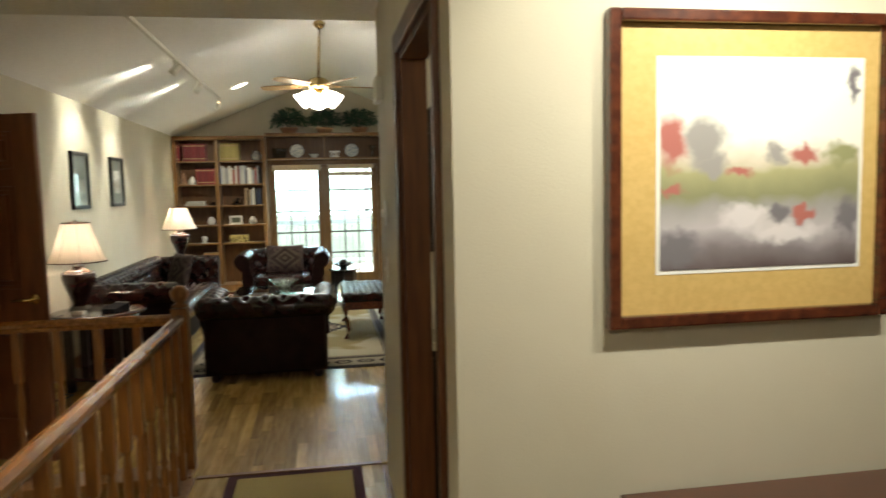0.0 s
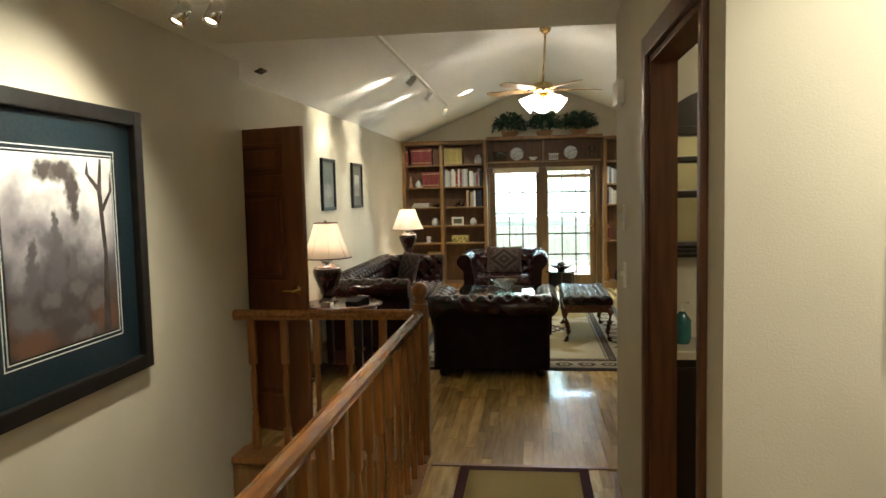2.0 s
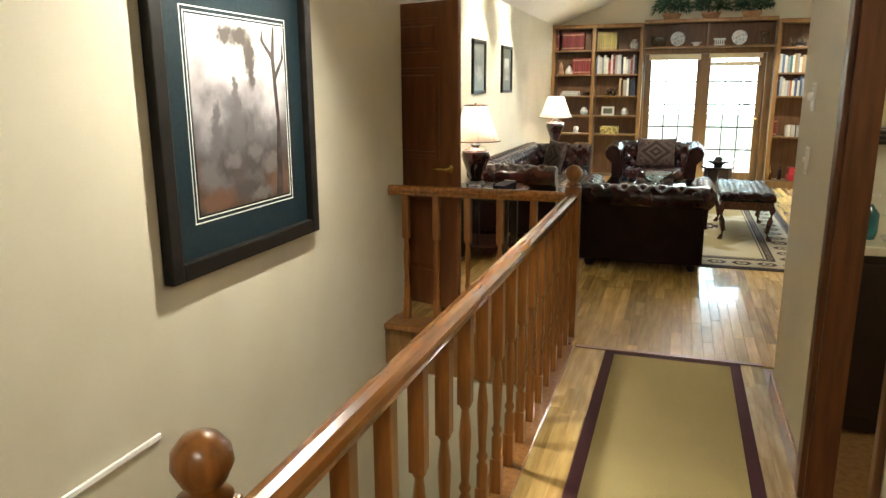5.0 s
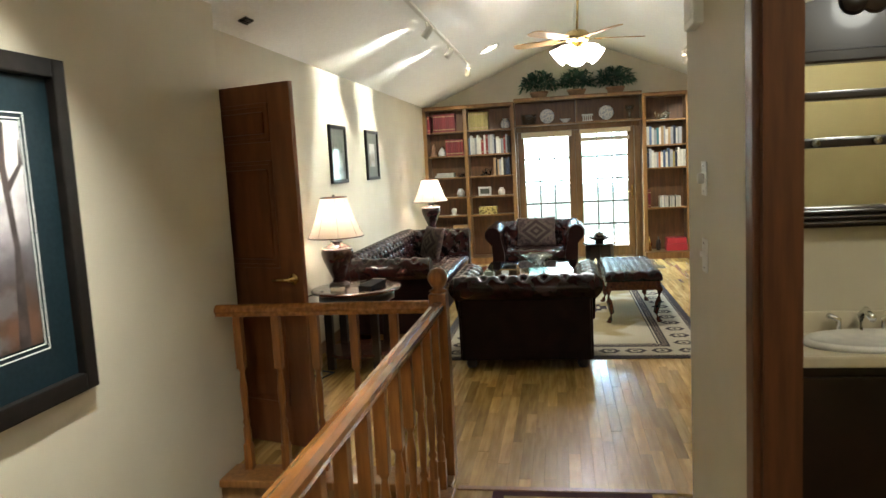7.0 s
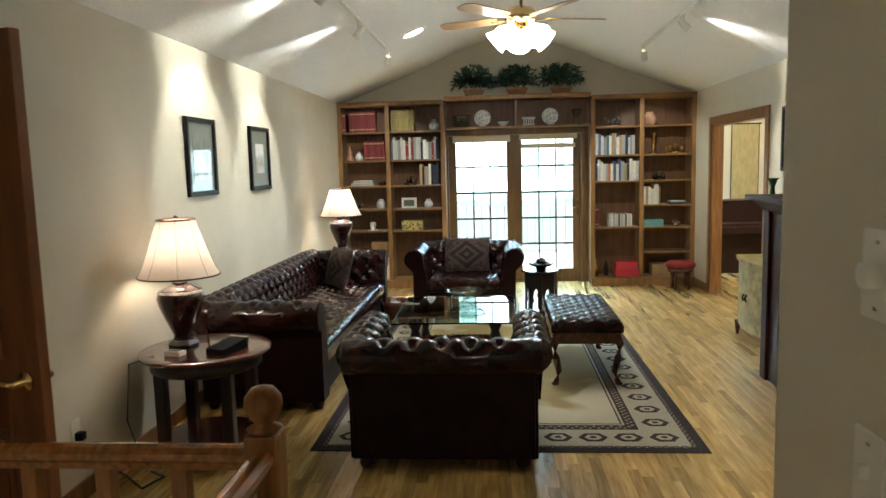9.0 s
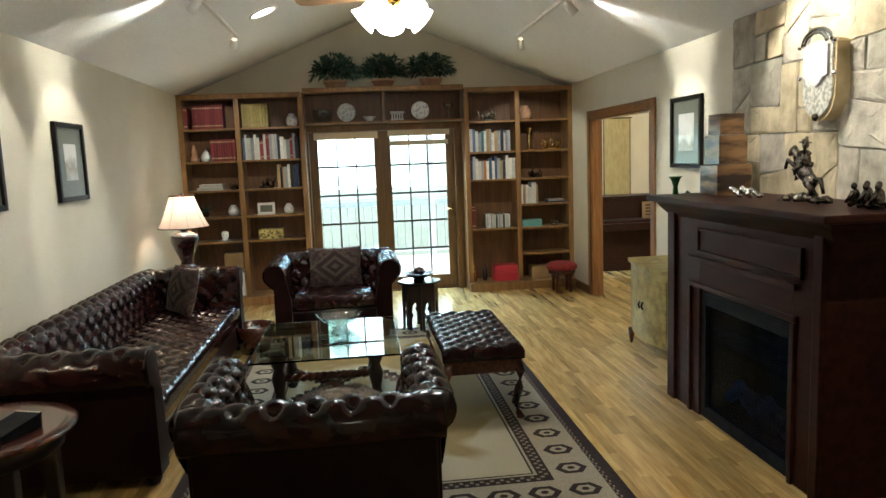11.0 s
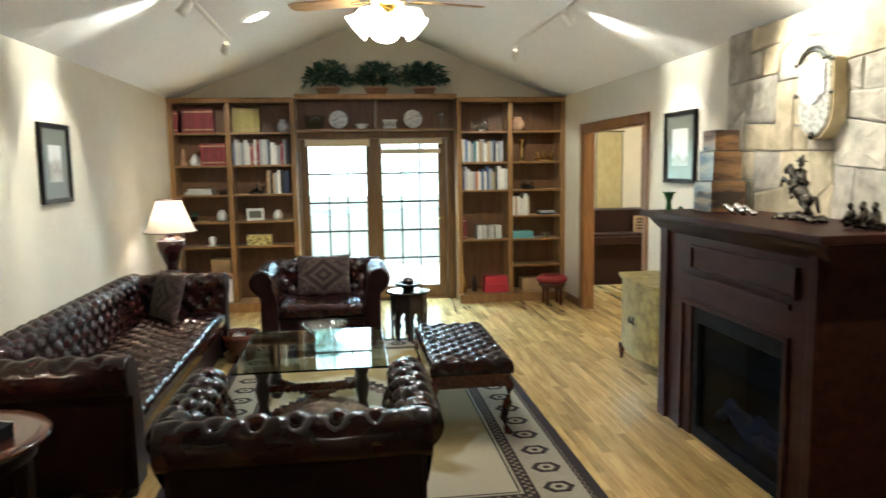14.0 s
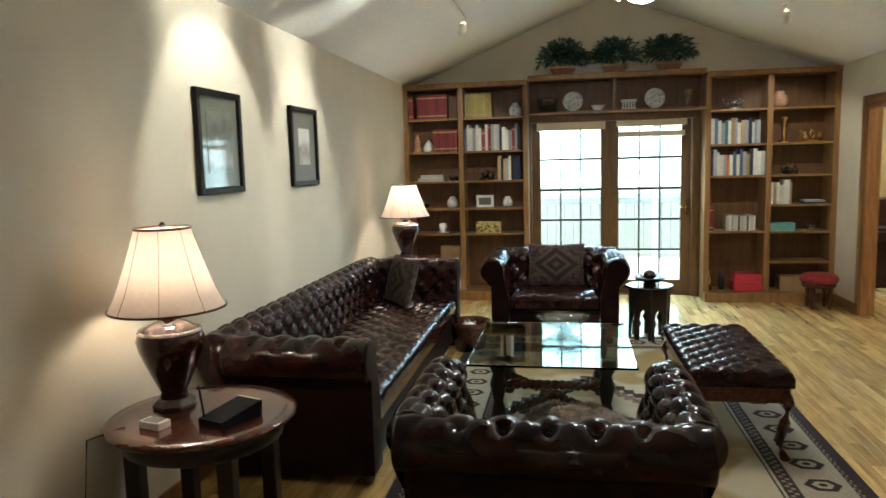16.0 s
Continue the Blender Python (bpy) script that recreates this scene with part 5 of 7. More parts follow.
pond_art = art("heron_print", [(0.0, (0.10, 0.12, 0.10)), (0.3, (0.30, 0.30, 0.25)), (0.6, (0.10, 0.11, 0.09)), (1.0, (0.20, 0.21, 0.17))], scale=14, warp=0.3, coat=1.0, z0=1.5, z1=1.9)
pale_art = art("pale_sketch_print", [(0.0, (0.55, 0.52, 0.46)), (0.4, (0.30, 0.26, 0.20)), (0.6, (0.62, 0.60, 0.55)), (1.0, (0.68, 0.66, 0.62))], scale=12, warp=0.3, coat=1.0, z0=1.5, z1=1.9)

hp = framed("framed_print", "large misty forest print in a black frame with teal mat", 0.301, 1, -9.70, -8.60, 0.80, 1.98, 0.065, 0.155, black_frame, mat_teal, forest_art, lines=2, depth=0.045)
trunk = M("painted_trunk", (0.06, 0.042, 0.04), (0.03, 0.022, 0.02), scale=20, rough=0.5, coat=0.5)
rock = M("painted_rock", (0.12, 0.095, 0.095), (0.04, 0.03, 0.028), scale=14, rough=0.5, coat=0.5)
AX = 0.301 + 0.0150


def flat(points, material, name, d=0.0006):
    part(name, extrude_poly(points, AX, AX + d, "x"), material, hp)


flat([(-8.93, 1.02), (-8.90, 1.35), (-8.925, 1.62), (-8.90, 1.755), (-8.885, 1.755), (-8.895, 1.62), (-8.875, 1.35), (-8.875, 1.02)], trunk, "painted_trunk")
flat([(-8.905, 1.60), (-9.0, 1.69), (-8.985, 1.75), (-8.975, 1.69), (-8.90, 1.63)], trunk, "painted_branch", 0.0008)
flat([(-8.895, 1.56), (-8.84, 1.62), (-8.83, 1.70), (-8.822, 1.62), (-8.89, 1.53)], trunk, "painted_branch", 0.0010)
STONE, BARK, FIR, RUST = (0.105, 0.09, 0.09), (0.05, 0.038, 0.036), (0.085, 0.075, 0.078), (0.11, 0.05, 0.028)
firs = [(cx, top - 0.07 * q, 0.022 + 0.017 * q, 0.055, FIR) for cx, top in ((-9.34, 1.40), (-9.20, 1.50), (-9.10, 1.36)) for q in range(5)]
washes(forest_art, firs + [(a, b, 1.3 * c, 1.3 * d, e) for a, b, c, d, e in [
    (-9.25, 1.70, 0.05, 0.035, BARK), (-9.15, 1.70, 0.06, 0.045, BARK), (-9.09, 1.63, 0.04, 0.07, BARK), (-9.08, 1.55, 0.025, 0.05, BARK),
    (-9.40, 1.16, 0.07, 0.05, STONE), (-9.26, 1.19, 0.08, 0.05, BARK), (-9.24, 1.21, 0.05, 0.03, STONE), (-9.10, 1.20, 0.08, 0.06, BARK),
    (-9.08, 1.23, 0.05, 0.03, STONE), (-8.96, 1.17, 0.06, 0.04, STONE), (-8.90, 1.08, 0.08, 0.05, RUST), (-9.15, 1.08, 0.10, 0.04, BARK),
    (-9.36, 1.06, 0.10, 0.04, RUST), (-9.05, 1.05, 0.07, 0.025, STONE)]], "y")

EY = -10.062
hq = thing("framed_print", "autumn barn and pond print with gold mat in mahogany frame", "picture")
QX0, QX1, QZ0, QZ1 = 2.915, 3.665, 1.215, 1.965
for q in ((QX0, QX0 + 0.03, QZ0, QZ1), (QX1 - 0.03, QX1, QZ0, QZ1), (QX0 + 0.03, QX1 - 0.03, QZ0, QZ0 + 0.03), (QX0 + 0.03, QX1 - 0.03, QZ1 - 0.03, QZ1)):
    part("frame_bar", B(q[0], q[1], EY - 0.035, EY, q[2], q[3], bevel=0.006), mahogany, hq)
part("mat_board", B(QX0 + 0.03, QX1 - 0.03, EY - 0.012, EY - 0.001, QZ0 + 0.03, QZ1 - 0.03), mat_gold, hq)
part("inner_mat", B(QX0 + 0.125, QX1 - 0.072, EY - 0.0135, EY - 0.002, QZ0 + 0.125, QZ1 - 0.105), paper_white, hq)
part("print", B(QX0 + 0.135, QX1 - 0.082, EY - 0.015, EY - 0.003, QZ0 + 0.135, QZ1 - 0.115), barn_art, hq)
framed("framed_print", "framed wading-bird print with sage mat and black frame", 0.002, 1, -4.69, -4.20, 1.43, 1.97, 0.035, 0.075, black_frame, mat_sage, pond_art)
framed("framed_print", "small framed sketch with sage mat and black frame", 0.002, 1, -3.46, -2.96, 1.43, 1.97, 0.035, 0.11, black_frame, mat_sage, pale_art)
framed("framed_print", "framed landscape print with sage mat and black frame", W - 0.002, -1, -3.32, -2.79, 1.48, 2.04, 0.035, 0.10, black_frame, mat_sage, pale_art)

# ---------------- fireplace ----------------
t = thing("fireplace_surround", "dark mahogany mantelpiece with black gas firebox", "fireplace", (0, 0, 0))
Y0, Y1, FX = -5.62, -4.06, 4.0
for a, b in ((Y0, Y0 + 0.24), (Y1 - 0.40, Y1)):
    part("pilaster", B(FX, 4.50, a, b, 0, 1.24, bevel=0.004), mantel_wood, t)
part("frieze", B(FX + 0.001, 4.50, Y0 + 0.24, Y1 - 0.40, 0.80, 1.24), mantel_wood, t)
part("outer_moulding", B(FX - 0.022, FX + 0.0, Y1 - 0.10, Y1, 0, 1.24, bevel=0.006), mantel_wood, t)
part("outer_moulding", B(FX - 0.022, FX + 0.0, Y0, Y0 + 0.06, 0, 1.24, bevel=0.006), mantel_wood, t)
for z in (0.80, 0.955):
    part("lower_moulding", B(FX - 0.018, FX + 0.0, Y0 + 0.20, Y1 - 0.28, z, z + 0.03, bevel=0.005), mantel_wood, t)
part("inner_moulding", B(FX - 0.018, FX + 0.0, Y1 - 0.31, Y1 - 0.28, 0, 0.80, bevel=0.005), mantel_wood, t)
part("inner_moulding", B(FX - 0.018, FX + 0.0, Y0 + 0.20, Y0 + 0.23, 0, 0.80, bevel=0.005), mantel_wood, t)
pz = (1.03, 1.145)
fp = part("raised_panel", B(FX - 0.010, FX + 0.0, -5.45, -4.48, *pz, bevel=0.004), mantel_wood, t)
for q in ((-5.47, -4.46, pz[1], pz[1] + 0.018), (-5.47, -4.46, pz[0] - 0.018, pz[0]), (-5.47, -5.45, *pz), (-4.48, -4.46, *pz)):
    part("panel_moulding", B(FX - 0.024, FX - 0.001, *q, bevel=0.004), mantel_wood, fp)
bm, rings = bmesh.new(), []
for z, o, f in ((1.10, 0.002, -0.01), (1.125, 0.006, -0.01), (1.155, 0.018, -0.01), (1.19, 0.036, -0.01), (1.215, 0.052, 0.004), (1.24, 0.070, 0.030), (1.265, 0.092, 0.052), (1.285, 0.118, 0.066), (1.30, 0.120, 0.084)):
    rings.append([bm.verts.new(v) for v in ((FX - f, Y0 - o, z), (FX - f, Y1 + 0.55 * o, z), (4.505, Y1 + 0.55 * o, z), (4.505, Y0 - o, z))])
for p, q in zip(rings, rings[1:]):
    for i in range(4):
        bm.faces.new((p[i], p[(i + 1) % 4], q[(i + 1) % 4], q[i]))
bm.faces.new(rings[0]), bm.faces.new(rings[-1])
part("crown_moulding", bm, mantel_wood, t)
part("mantelshelf", B(FX - 0.125, 4.515, Y0 - 0.155, Y1 + 0.10, 1.30, 1.338, bevel=0.008), mantel_wood, t)
fb = part("firebox", B(4.36, 4.48, Y0 + 0.24, Y1 - 0.40, 0.0, 0.80), steel_black, t)
part("firebox_floor", B(FX + 0.09, 4.36, Y0 + 0.241, Y1 - 0.401, 0.0, 0.04), steel_black, fb)
part("firebox_roof", B(FX + 0.09, 4.36, Y0 + 0.241, Y1 - 0.401, 0.76, 0.80), steel_black, fb)
for q in ((Y0 + 0.24, Y1 - 0.40, 0.70, 0.80), (Y0 + 0.24, Y1 - 0.40, 0.0, 0.06), (Y0 + 0.24, Y0 + 0.29, 0.06, 0.70), (Y1 - 0.45, Y1 - 0.40, 0.06, 0.70)):
    part("firebox_trim", B(FX + 0.015, FX + 0.085, *q, bevel=0.003), steel_black, fb)
for i in range(5):
    part("louvre", B(FX + 0.012, FX + 0.02, Y0 + 0.26, Y1 - 0.42, 0.715 + i * 0.016, 0.723 + i * 0.016), steel_black, fb)
part("firebox_pane", B(FX + 0.040, FX + 0.046, Y0 + 0.29, Y1 - 0.45, 0.06, 0.70), blue_pane, fb)
r = random.Random(4)
for i in range(6):
    y = -5.15 + i * 0.1
    part("log", tube([(FX + 0.17, y - 0.16, 0.10 + 0.05 * (i % 3)), (FX + 0.15, y, 0.13 + 0.04 * (i % 3)), (FX + 0.18, y + 0.15, 0.11 + 0.06 * ((i + 1) % 3))], 0.035, 9), ash_log, fb, smooth=True)
# mantel ornaments
MZ = 1.3385
t = thing("stacked_burl_vase", "tall tiered box vase of striped burl wood on the mantel", "vase", (4.27, -4.25, MZ))
z = 0
for w, h in ((0.112, 0.19), (0.092, 0.18), (0.078, 0.13)):
    part("tier", B(-w, w, -w, w, z, z + h - 0.004, bevel=0.005), burl, t)
    z += h
t = thing("bud_vase", "small green flared vase on the mantel", "vase", (4.05, -4.02, MZ))
part("body", lathe([(0.02, 0), (0.014, 0.05), (0.03, 0.10), (0.045, 0.115), (0.04, 0.115)], 16), green_glass, t, smooth=True)


def lumpy(name, label, at, blobs, material, cat="sculpture"):
    bm = bmesh.new()
    for (x, y, z, sx, sy, sz, rx, ry, rz) in blobs:
        m = pose(x, y, z, rx, ry, rz) @ Matrix.Diagonal((sx, sy, sz, 1))
        bmesh.ops.create_icosphere(bm, subdivisions=2, radius=1.0, matrix=m)
    for v in bm.verts:
        v.co += noise.noise_vector(v.co * 40) * 0.006
    return single(name, bm, material, label, cat, at, smooth=True)


def rocky(name, label, at, w, d, h, seed, extra=()):
    """A rough cast bronze mound with pieces standing on it."""
    r, bm = random.Random(seed), bmesh.new()
    for i in range(16):
        f = r.uniform(-1, 1)
        m = pose(r.uniform(-d, d), f * w, 0.35 * h, r.uniform(-40, 40), r.uniform(-40, 40), r.uniform(0, 90))
        bmesh.ops.create_icosphere(bm, subdivisions=1, radius=1.0, matrix=m @ Matrix.Diagonal((d * r.uniform(0.4, 0.8), w * r.uniform(0.12, 0.26), h * r.uniform(0.3, 0.55) * (1.2 - abs(f)), 1)))
    for v in bm.verts:
        v.co += noise.noise_vector(v.co * 55) * 0.007
        v.co.z = max(0.0, v.co.z)
    for kind, data in extra:
        if kind == "ball":
            x, y, z, sx, sy, sz, rx = data
            bmesh.ops.create_icosphere(bm, subdivisions=2, radius=1.0, matrix=pose(x, y, z, rx) @ Matrix.Diagonal((sx, sy, sz, 1)))
        else:
            tube(data[0], data[1], 8, bm, data[2])
    return single(name, bm, bronze, label, "sculpture", at, smooth=True)


# horse rearing towards the far end, the rider leaning back; hind legs on the rocks
horse = [("ball", b) for b in ((0, 0.00, 0.150, 0.036, 0.074, 0.042, 42), (0, -0.045, 0.108, 0.034, 0.046, 0.042, 20), (0, 0.040, 0.196, 0.030, 0.038, 0.040, 50), (0, 0.105, 0.262, 0.015, 0.040, 0.019, -38),
                             (0, -0.008, 0.222, 0.024, 0.022, 0.048, -18), (0, 0.000, 0.288, 0.017, 0.018, 0.020, 0), (0, 0.002, 0.302, 0.032, 0.034, 0.005, 8), (0, 0.002, 0.311, 0.016, 0.017, 0.012, 8))]
horse += [("tube", q) for q in (([(0, 0.045, 0.205), (0, 0.072, 0.245), (0, 0.088, 0.272)], 0.026, 0.6), ([(0.018, -0.055, 0.10), (0.022, -0.03, 0.065), (0.022, -0.065, 0.02)], 0.019, 0.6), ([(-0.018, -0.06, 0.10), (-0.022, -0.085, 0.065), (-0.022, -0.08, 0.015)], 0.019, 0.6),
                               ([(0.018, 0.045, 0.17), (0.02, 0.105, 0.185), (0.02, 0.115, 0.135)], 0.012, 0.7), ([(-0.018, 0.045, 0.18), (-0.02, 0.115, 0.215), (-0.02, 0.135, 0.17)], 0.012, 0.7), ([(0, -0.085, 0.115), (0, -0.125, 0.12), (0, -0.15, 0.05)], 0.016, 0.5),
                               ([(0.022, -0.005, 0.245), (0.034, 0.04, 0.26), (0.02, 0.078, 0.255)], 0.009, 0.8), ([(-0.022, -0.02, 0.25), (-0.04, -0.06, 0.285), (-0.04, -0.07, 0.33)], 0.009, 0.8), ([(0.026, -0.01, 0.195), (0.040, 0.03, 0.165), (0.038, 0.01, 0.115)], 0.014, 0.8), ([(-0.026, -0.01, 0.195), (-0.040, 0.03, 0.165), (-0.038, 0.01, 0.115)], 0.014, 0.8))]
rocky("horse_sculpture", "dark bronze rearing horse and rider on a rocky base", (4.24, -5.09, MZ), 0.20, 0.055, 0.055, 31, horse)
people = []
for i in range(5):
    y = -0.075 + 0.0375 * i
    x, z = (0.02 if i % 2 else -0.015), 0.045 + 0.008 * (i % 2)
    people += [("ball", (x, y, z, 0.024, 0.021, 0.042, 8 * (i - 2))), ("ball", (x - 0.004, y, z + 0.052, 0.014, 0.013, 0.017, 0)), ("tube", ([(x - 0.02, y - 0.015, z + 0.03), (x - 0.036, y - 0.01, z), (x - 0.034, y + 0.012, z - 0.02)], 0.009, 0.8))]
rocky("figure_group", "cluster of small seated dark bronze figures on the mantel", (4.24, -5.555, MZ), 0.085, 0.045, 0.05, 17, people)
lumpy("metal_ornament", "low twisted silver ornament on the mantel", (4.20, -4.62, MZ), [
    (0.0, -0.13 + 0.035 * i, 0.02 + 0.012 * (i % 3), 0.02, 0.026, 0.016, 20 * i, 0, 30 * i) for i in range(9)], chrome)
# gilt horseshoe-shaped mirror clock on the stones
t = thing("wall_mirror", "pale wooden U-shaped wall ornament with a bright silver face", "mirror", (4.515, -4.905, 1.985))


def u_shape(w, up, down, arch):
    """A U outline: half round below, straight sides, a low arch on top; (across, height)."""
    low = [(w * math.cos(a), -down + w * 1.15 * math.sin(a)) for a in (math.pi + math.pi * i / 16 for i in range(17))]
    return low + [(w * math.cos(a), up + arch * math.sin(a)) for a in (math.pi * i / 14 for i in range(15))]


pale = M("pale_carved_wood", (0.56, 0.44, 0.25), (0.45, 0.34, 0.18), scale=12, rough=0.5, bump=0.1)
silver_etch = M("etched_silver", (0.86, 0.83, 0.74), (0.50, 0.47, 0.40), scale=40, rough=0.35, metal=0.5, lo=0.42, hi=0.56)
part("wooden_back", extrude_poly(u_shape(0.135, 0.16, 0.08, 0.03), -0.085, 0.02, "x"), pale, t)
part("metal_face", extrude_poly(u_shape(0.120, 0.145, 0.075, 0.035), -0.098, -0.0855, "x"), silver_etch, t)
# glass face given white china so that it looks brightly lit
part("face_plate", extrude_poly([(0.098, 0.15), (-0.098, 0.15), (-0.100, 0.0), (-0.06, -0.012), (-0.03, -0.045), (0, -0.055), (0.03, -0.045), (0.06, -0.012), (0.100, 0.0)], -0.112, -0.0985, "x"), china, t, "glass plate painted white as if lit")
for sgn in (-1, 1):
    part("finial", lathe([(0.006, 0), (0.012, 0.008), (0.012, 0.02), (0.004, 0.03)], 12, m=pose(-0.10, 0.128 * sgn, 0.0, -90 * sgn)), chrome, t, smooth=True)
    part("finial", lathe([(0.006, 0), (0.014, 0.008), (0.014, 0.022), (0.004, 0.03)], 12, m=pose(-0.10, 0.128 * sgn, 0.165, -90 * sgn)), chrome, t, smooth=True)
part("boss", lathe([(0.022, 0), (0.018, 0.012), (0.006, 0.02)], 16, m=pose(-0.0985, 0, -0.215, 0, -90, 0)), bronze, t, smooth=True)
for rr, xx in ((0.122, -0.10), (0.09, -0.108)):
    part("crest", tube([(xx, rr * math.cos(math.pi * i / 12), 0.165 + 0.62 * rr * math.sin(math.pi * i / 12)) for i in range(13)], 0.012, 8), chrome, t, smooth=True)
# yellow bow-front cabinet beside the mantel
t = thing("painted_cabinet", "yellow crackle-painted bow-front cabinet with black handles", "cabinet", (0, 0, 0))
CY0, CY1 = -3.56, -2.72
bow = [(4.585, CY0), (4.26, CY0)] + [(4.26 - 0.07 * math.sin(math.pi * i / 10), CY0 + (CY1 - CY0) * i / 10) for i in range(1, 10)] + [(4.26, CY1), (4.585, CY1)]
part("body", extrude_poly(bow, 0.12, 0.70, "z"), yellow_paint, t)
part("top", extrude_poly([(4.59, CY0 - 0.02), (4.24, CY0 - 0.02)] + [(a - 0.02, b) for a, b in bow[2:-2]] + [(4.24, CY1 + 0.02), (4.59, CY1 + 0.02)], 0.70, 0.73, "z"), yellow_paint, t)
for i0, i1 in ((1, 5), (5, 9)):
    ys = [CY0 + (CY1 - CY0) * (i0 + (i1 - i0) * j / 8) / 10 for j in range(9)]
    curve_pts = [(4.26 - 0.07 * math.sin(math.pi * (y - CY0) / (CY1 - CY0)) - 0.007, y) for y in ys]
    dr = part("door", extrude_poly(curve_pts + [(a + 0.007, b) for a, b in curve_pts[::-1]], 0.18, 0.64, "z"), yellow_paint, t)
    part("handle", tube([(4.176, -3.14 + (0.03 if i0 == 5 else -0.03), 0.44), (4.165, -3.14 + (0.03 if i0 == 5 else -0.03), 0.41), (4.176, -3.14 + (0.03 if i0 == 5 else -0.03), 0.38)], 0.008, 8), steel_black, dr, smooth=True)
for x, y in ((4.25, CY0 + 0.03), (4.25, CY1 - 0.03), (4.55, CY0 + 0.03), (4.55, CY1 - 0.03)):
    part("leg", lathe([(0.012, 0), (0.022, 0.06), (0.028, 0.13)], 12, at=(x, y, 0)), mahogany, t, smooth=True)
jar_ob = single("teal_jug", lathe([(0.04, 0), (0.06, 0.06), (0.05, 0.13), (0.02, 0.17), (0.025, 0.24), (0.03, 0.25)], 18), teal_glaze, "dark teal glazed jug on the yellow cabinet", "jug", (4.36, -3.40, 0.7305), smooth=True)
bm = bmesh.new()
for i in range(7):
    a = i * 0.9
    tube([(0, 0, 0.0), (0.02 * math.cos(a), 0.02 * math.sin(a), 0.25), (0.07 * math.cos(a), 0.07 * math.sin(a), 0.42 + 0.02 * i)], 0.004, 5, bm)
    bmesh.ops.create_icosphere(bm, subdivisions=1, radius=0.03, matrix=pose(0.07 * math.cos(a), 0.07 * math.sin(a), 0.43 + 0.02 * i) @ Matrix.Diagonal((1, 0.5, 1.3, 1)))
single("flower_stems", bm, leaf_mat, "green flower stems standing on the yellow cabinet", "flowers", (4.42, -3.28, 0.7302))
# detector on the wall
t = thing("wall_alarm", "round white alarm on the painted wall", "alarm", (W - 0.001, -6.095, 1.355))
part("case", lathe([(0.068, 0), (0.07, 0.012), (0.06, 0.03), (0.02, 0.034)], 30, m=pose(0, 0, 0, 0, -90, 0)), white_plastic, t, smooth=True)
part("grille", lathe([(0.03, 0.0335), (0.03, 0.037)], 20, m=pose(0, 0, 0, 0, -90, 0)), paper_white, t)
# dark two-tier stand by the wall
t = thing("tiered_stand", "dark wooden three-tier stand against the wall", "stand", (4.225, -6.54, 0))
for x in (0.0, 0.33):
    for y in (0.0, 0.37):
        part("post", B(x, x + 0.026, y, y + 0.026, 0, 0.73, bevel=0.003), ebony, t)
for z in (0.10, 0.42, 0.73):
    part("tier", B(-0.015, 0.37, -0.015, 0.41, z, z + 0.022, bevel=0.006), ebony, t)
SZ = 0.7525
single("vase", lathe([(0.034, 0), (0.042, 0.018), (0.042, 0.075), (0.030, 0.105), (0.028, 0.125), (0.036, 0.17), (0.032, 0.172), (0.022, 0.125)], 20), jar_glaze, "tall pale patterned jar on the tiered stand", "vase", (4.46, -6.27, SZ), smooth=True)
t = thing("inkstand", "squat black lidded caddy with a square knob on the stand", "caddy", (4.33, -6.20, SZ))
part("body", lathe([(0.052, 0), (0.066, 0.012), (0.062, 0.038), (0.035, 0.052), (0.022, 0.054)], 20), ebony, t, smooth=True)
part("knob", B(-0.018, 0.018, -0.018, 0.018, 0.053, 0.105, bevel=0.004), ebony, t)
t = thing("tray", "small black tray holding a white card on the stand", "tray", (4.31, -6.36, SZ))
part("dish", B(-0.06, 0.06, -0.05, 0.05, 0, 0.022, bevel=0.006), ebony, t)
part("card", B(-0.03, 0.03, -0.025, 0.025, 0.0225, 0.031, bevel=0.002), paper_white, t)
single("tile", B(-0.008, 0.008, -0.05, 0.05, 0, 0.085, bevel=0.003), mat_sage, "grey framed tile leaning at the back of the stand", "tile", (4.57, -6.44, SZ))


def crystal_bowl(at, s):
    """Cut glass bowl with a pointed, faceted rim."""
    bm, rings = bmesh.new(), []
    for k, (r0, z0) in enumerate(((0.045, 0), (0.060, 0.012), (0.085, 0.06), (0.105, 0.115), (0.097, 0.115), (0.075, 0.06), (0.030, 0.02))):
        ring = []
        for i in range(24):
            a = 2 * math.pi * i / 24
            wave = 1 + (0.07 if i % 2 else -0.04) * (1 if 1 < k < 6 else 0)
            ring.append(bm.verts.new((s * r0 * wave * math.cos(a), s * r0 * wave * math.sin(a), s * (z0 + (0.022 if i % 4 == 0 and k in (3, 4) else 0)))))
        rings.append(ring)
    for p, q in zip(rings, rings[1:]):
        for i in range(24):
            bm.faces.new((p[i], p[(i + 1) % 24], q[(i + 1) % 24], q[i]))
    bm.faces.new(rings[0]), bm.faces.new(rings[-1])
    single("crystal_bowl", bm, cut_glass, "pale blue-white cut glass bowl on the tiered stand", "bowl", at, group="bowls on the stand")


crystal_bowl((4.40, -6.28, 0.4425), 1.0)
crystal_bowl((4.36, -6.33, 0.1225), 1.05)

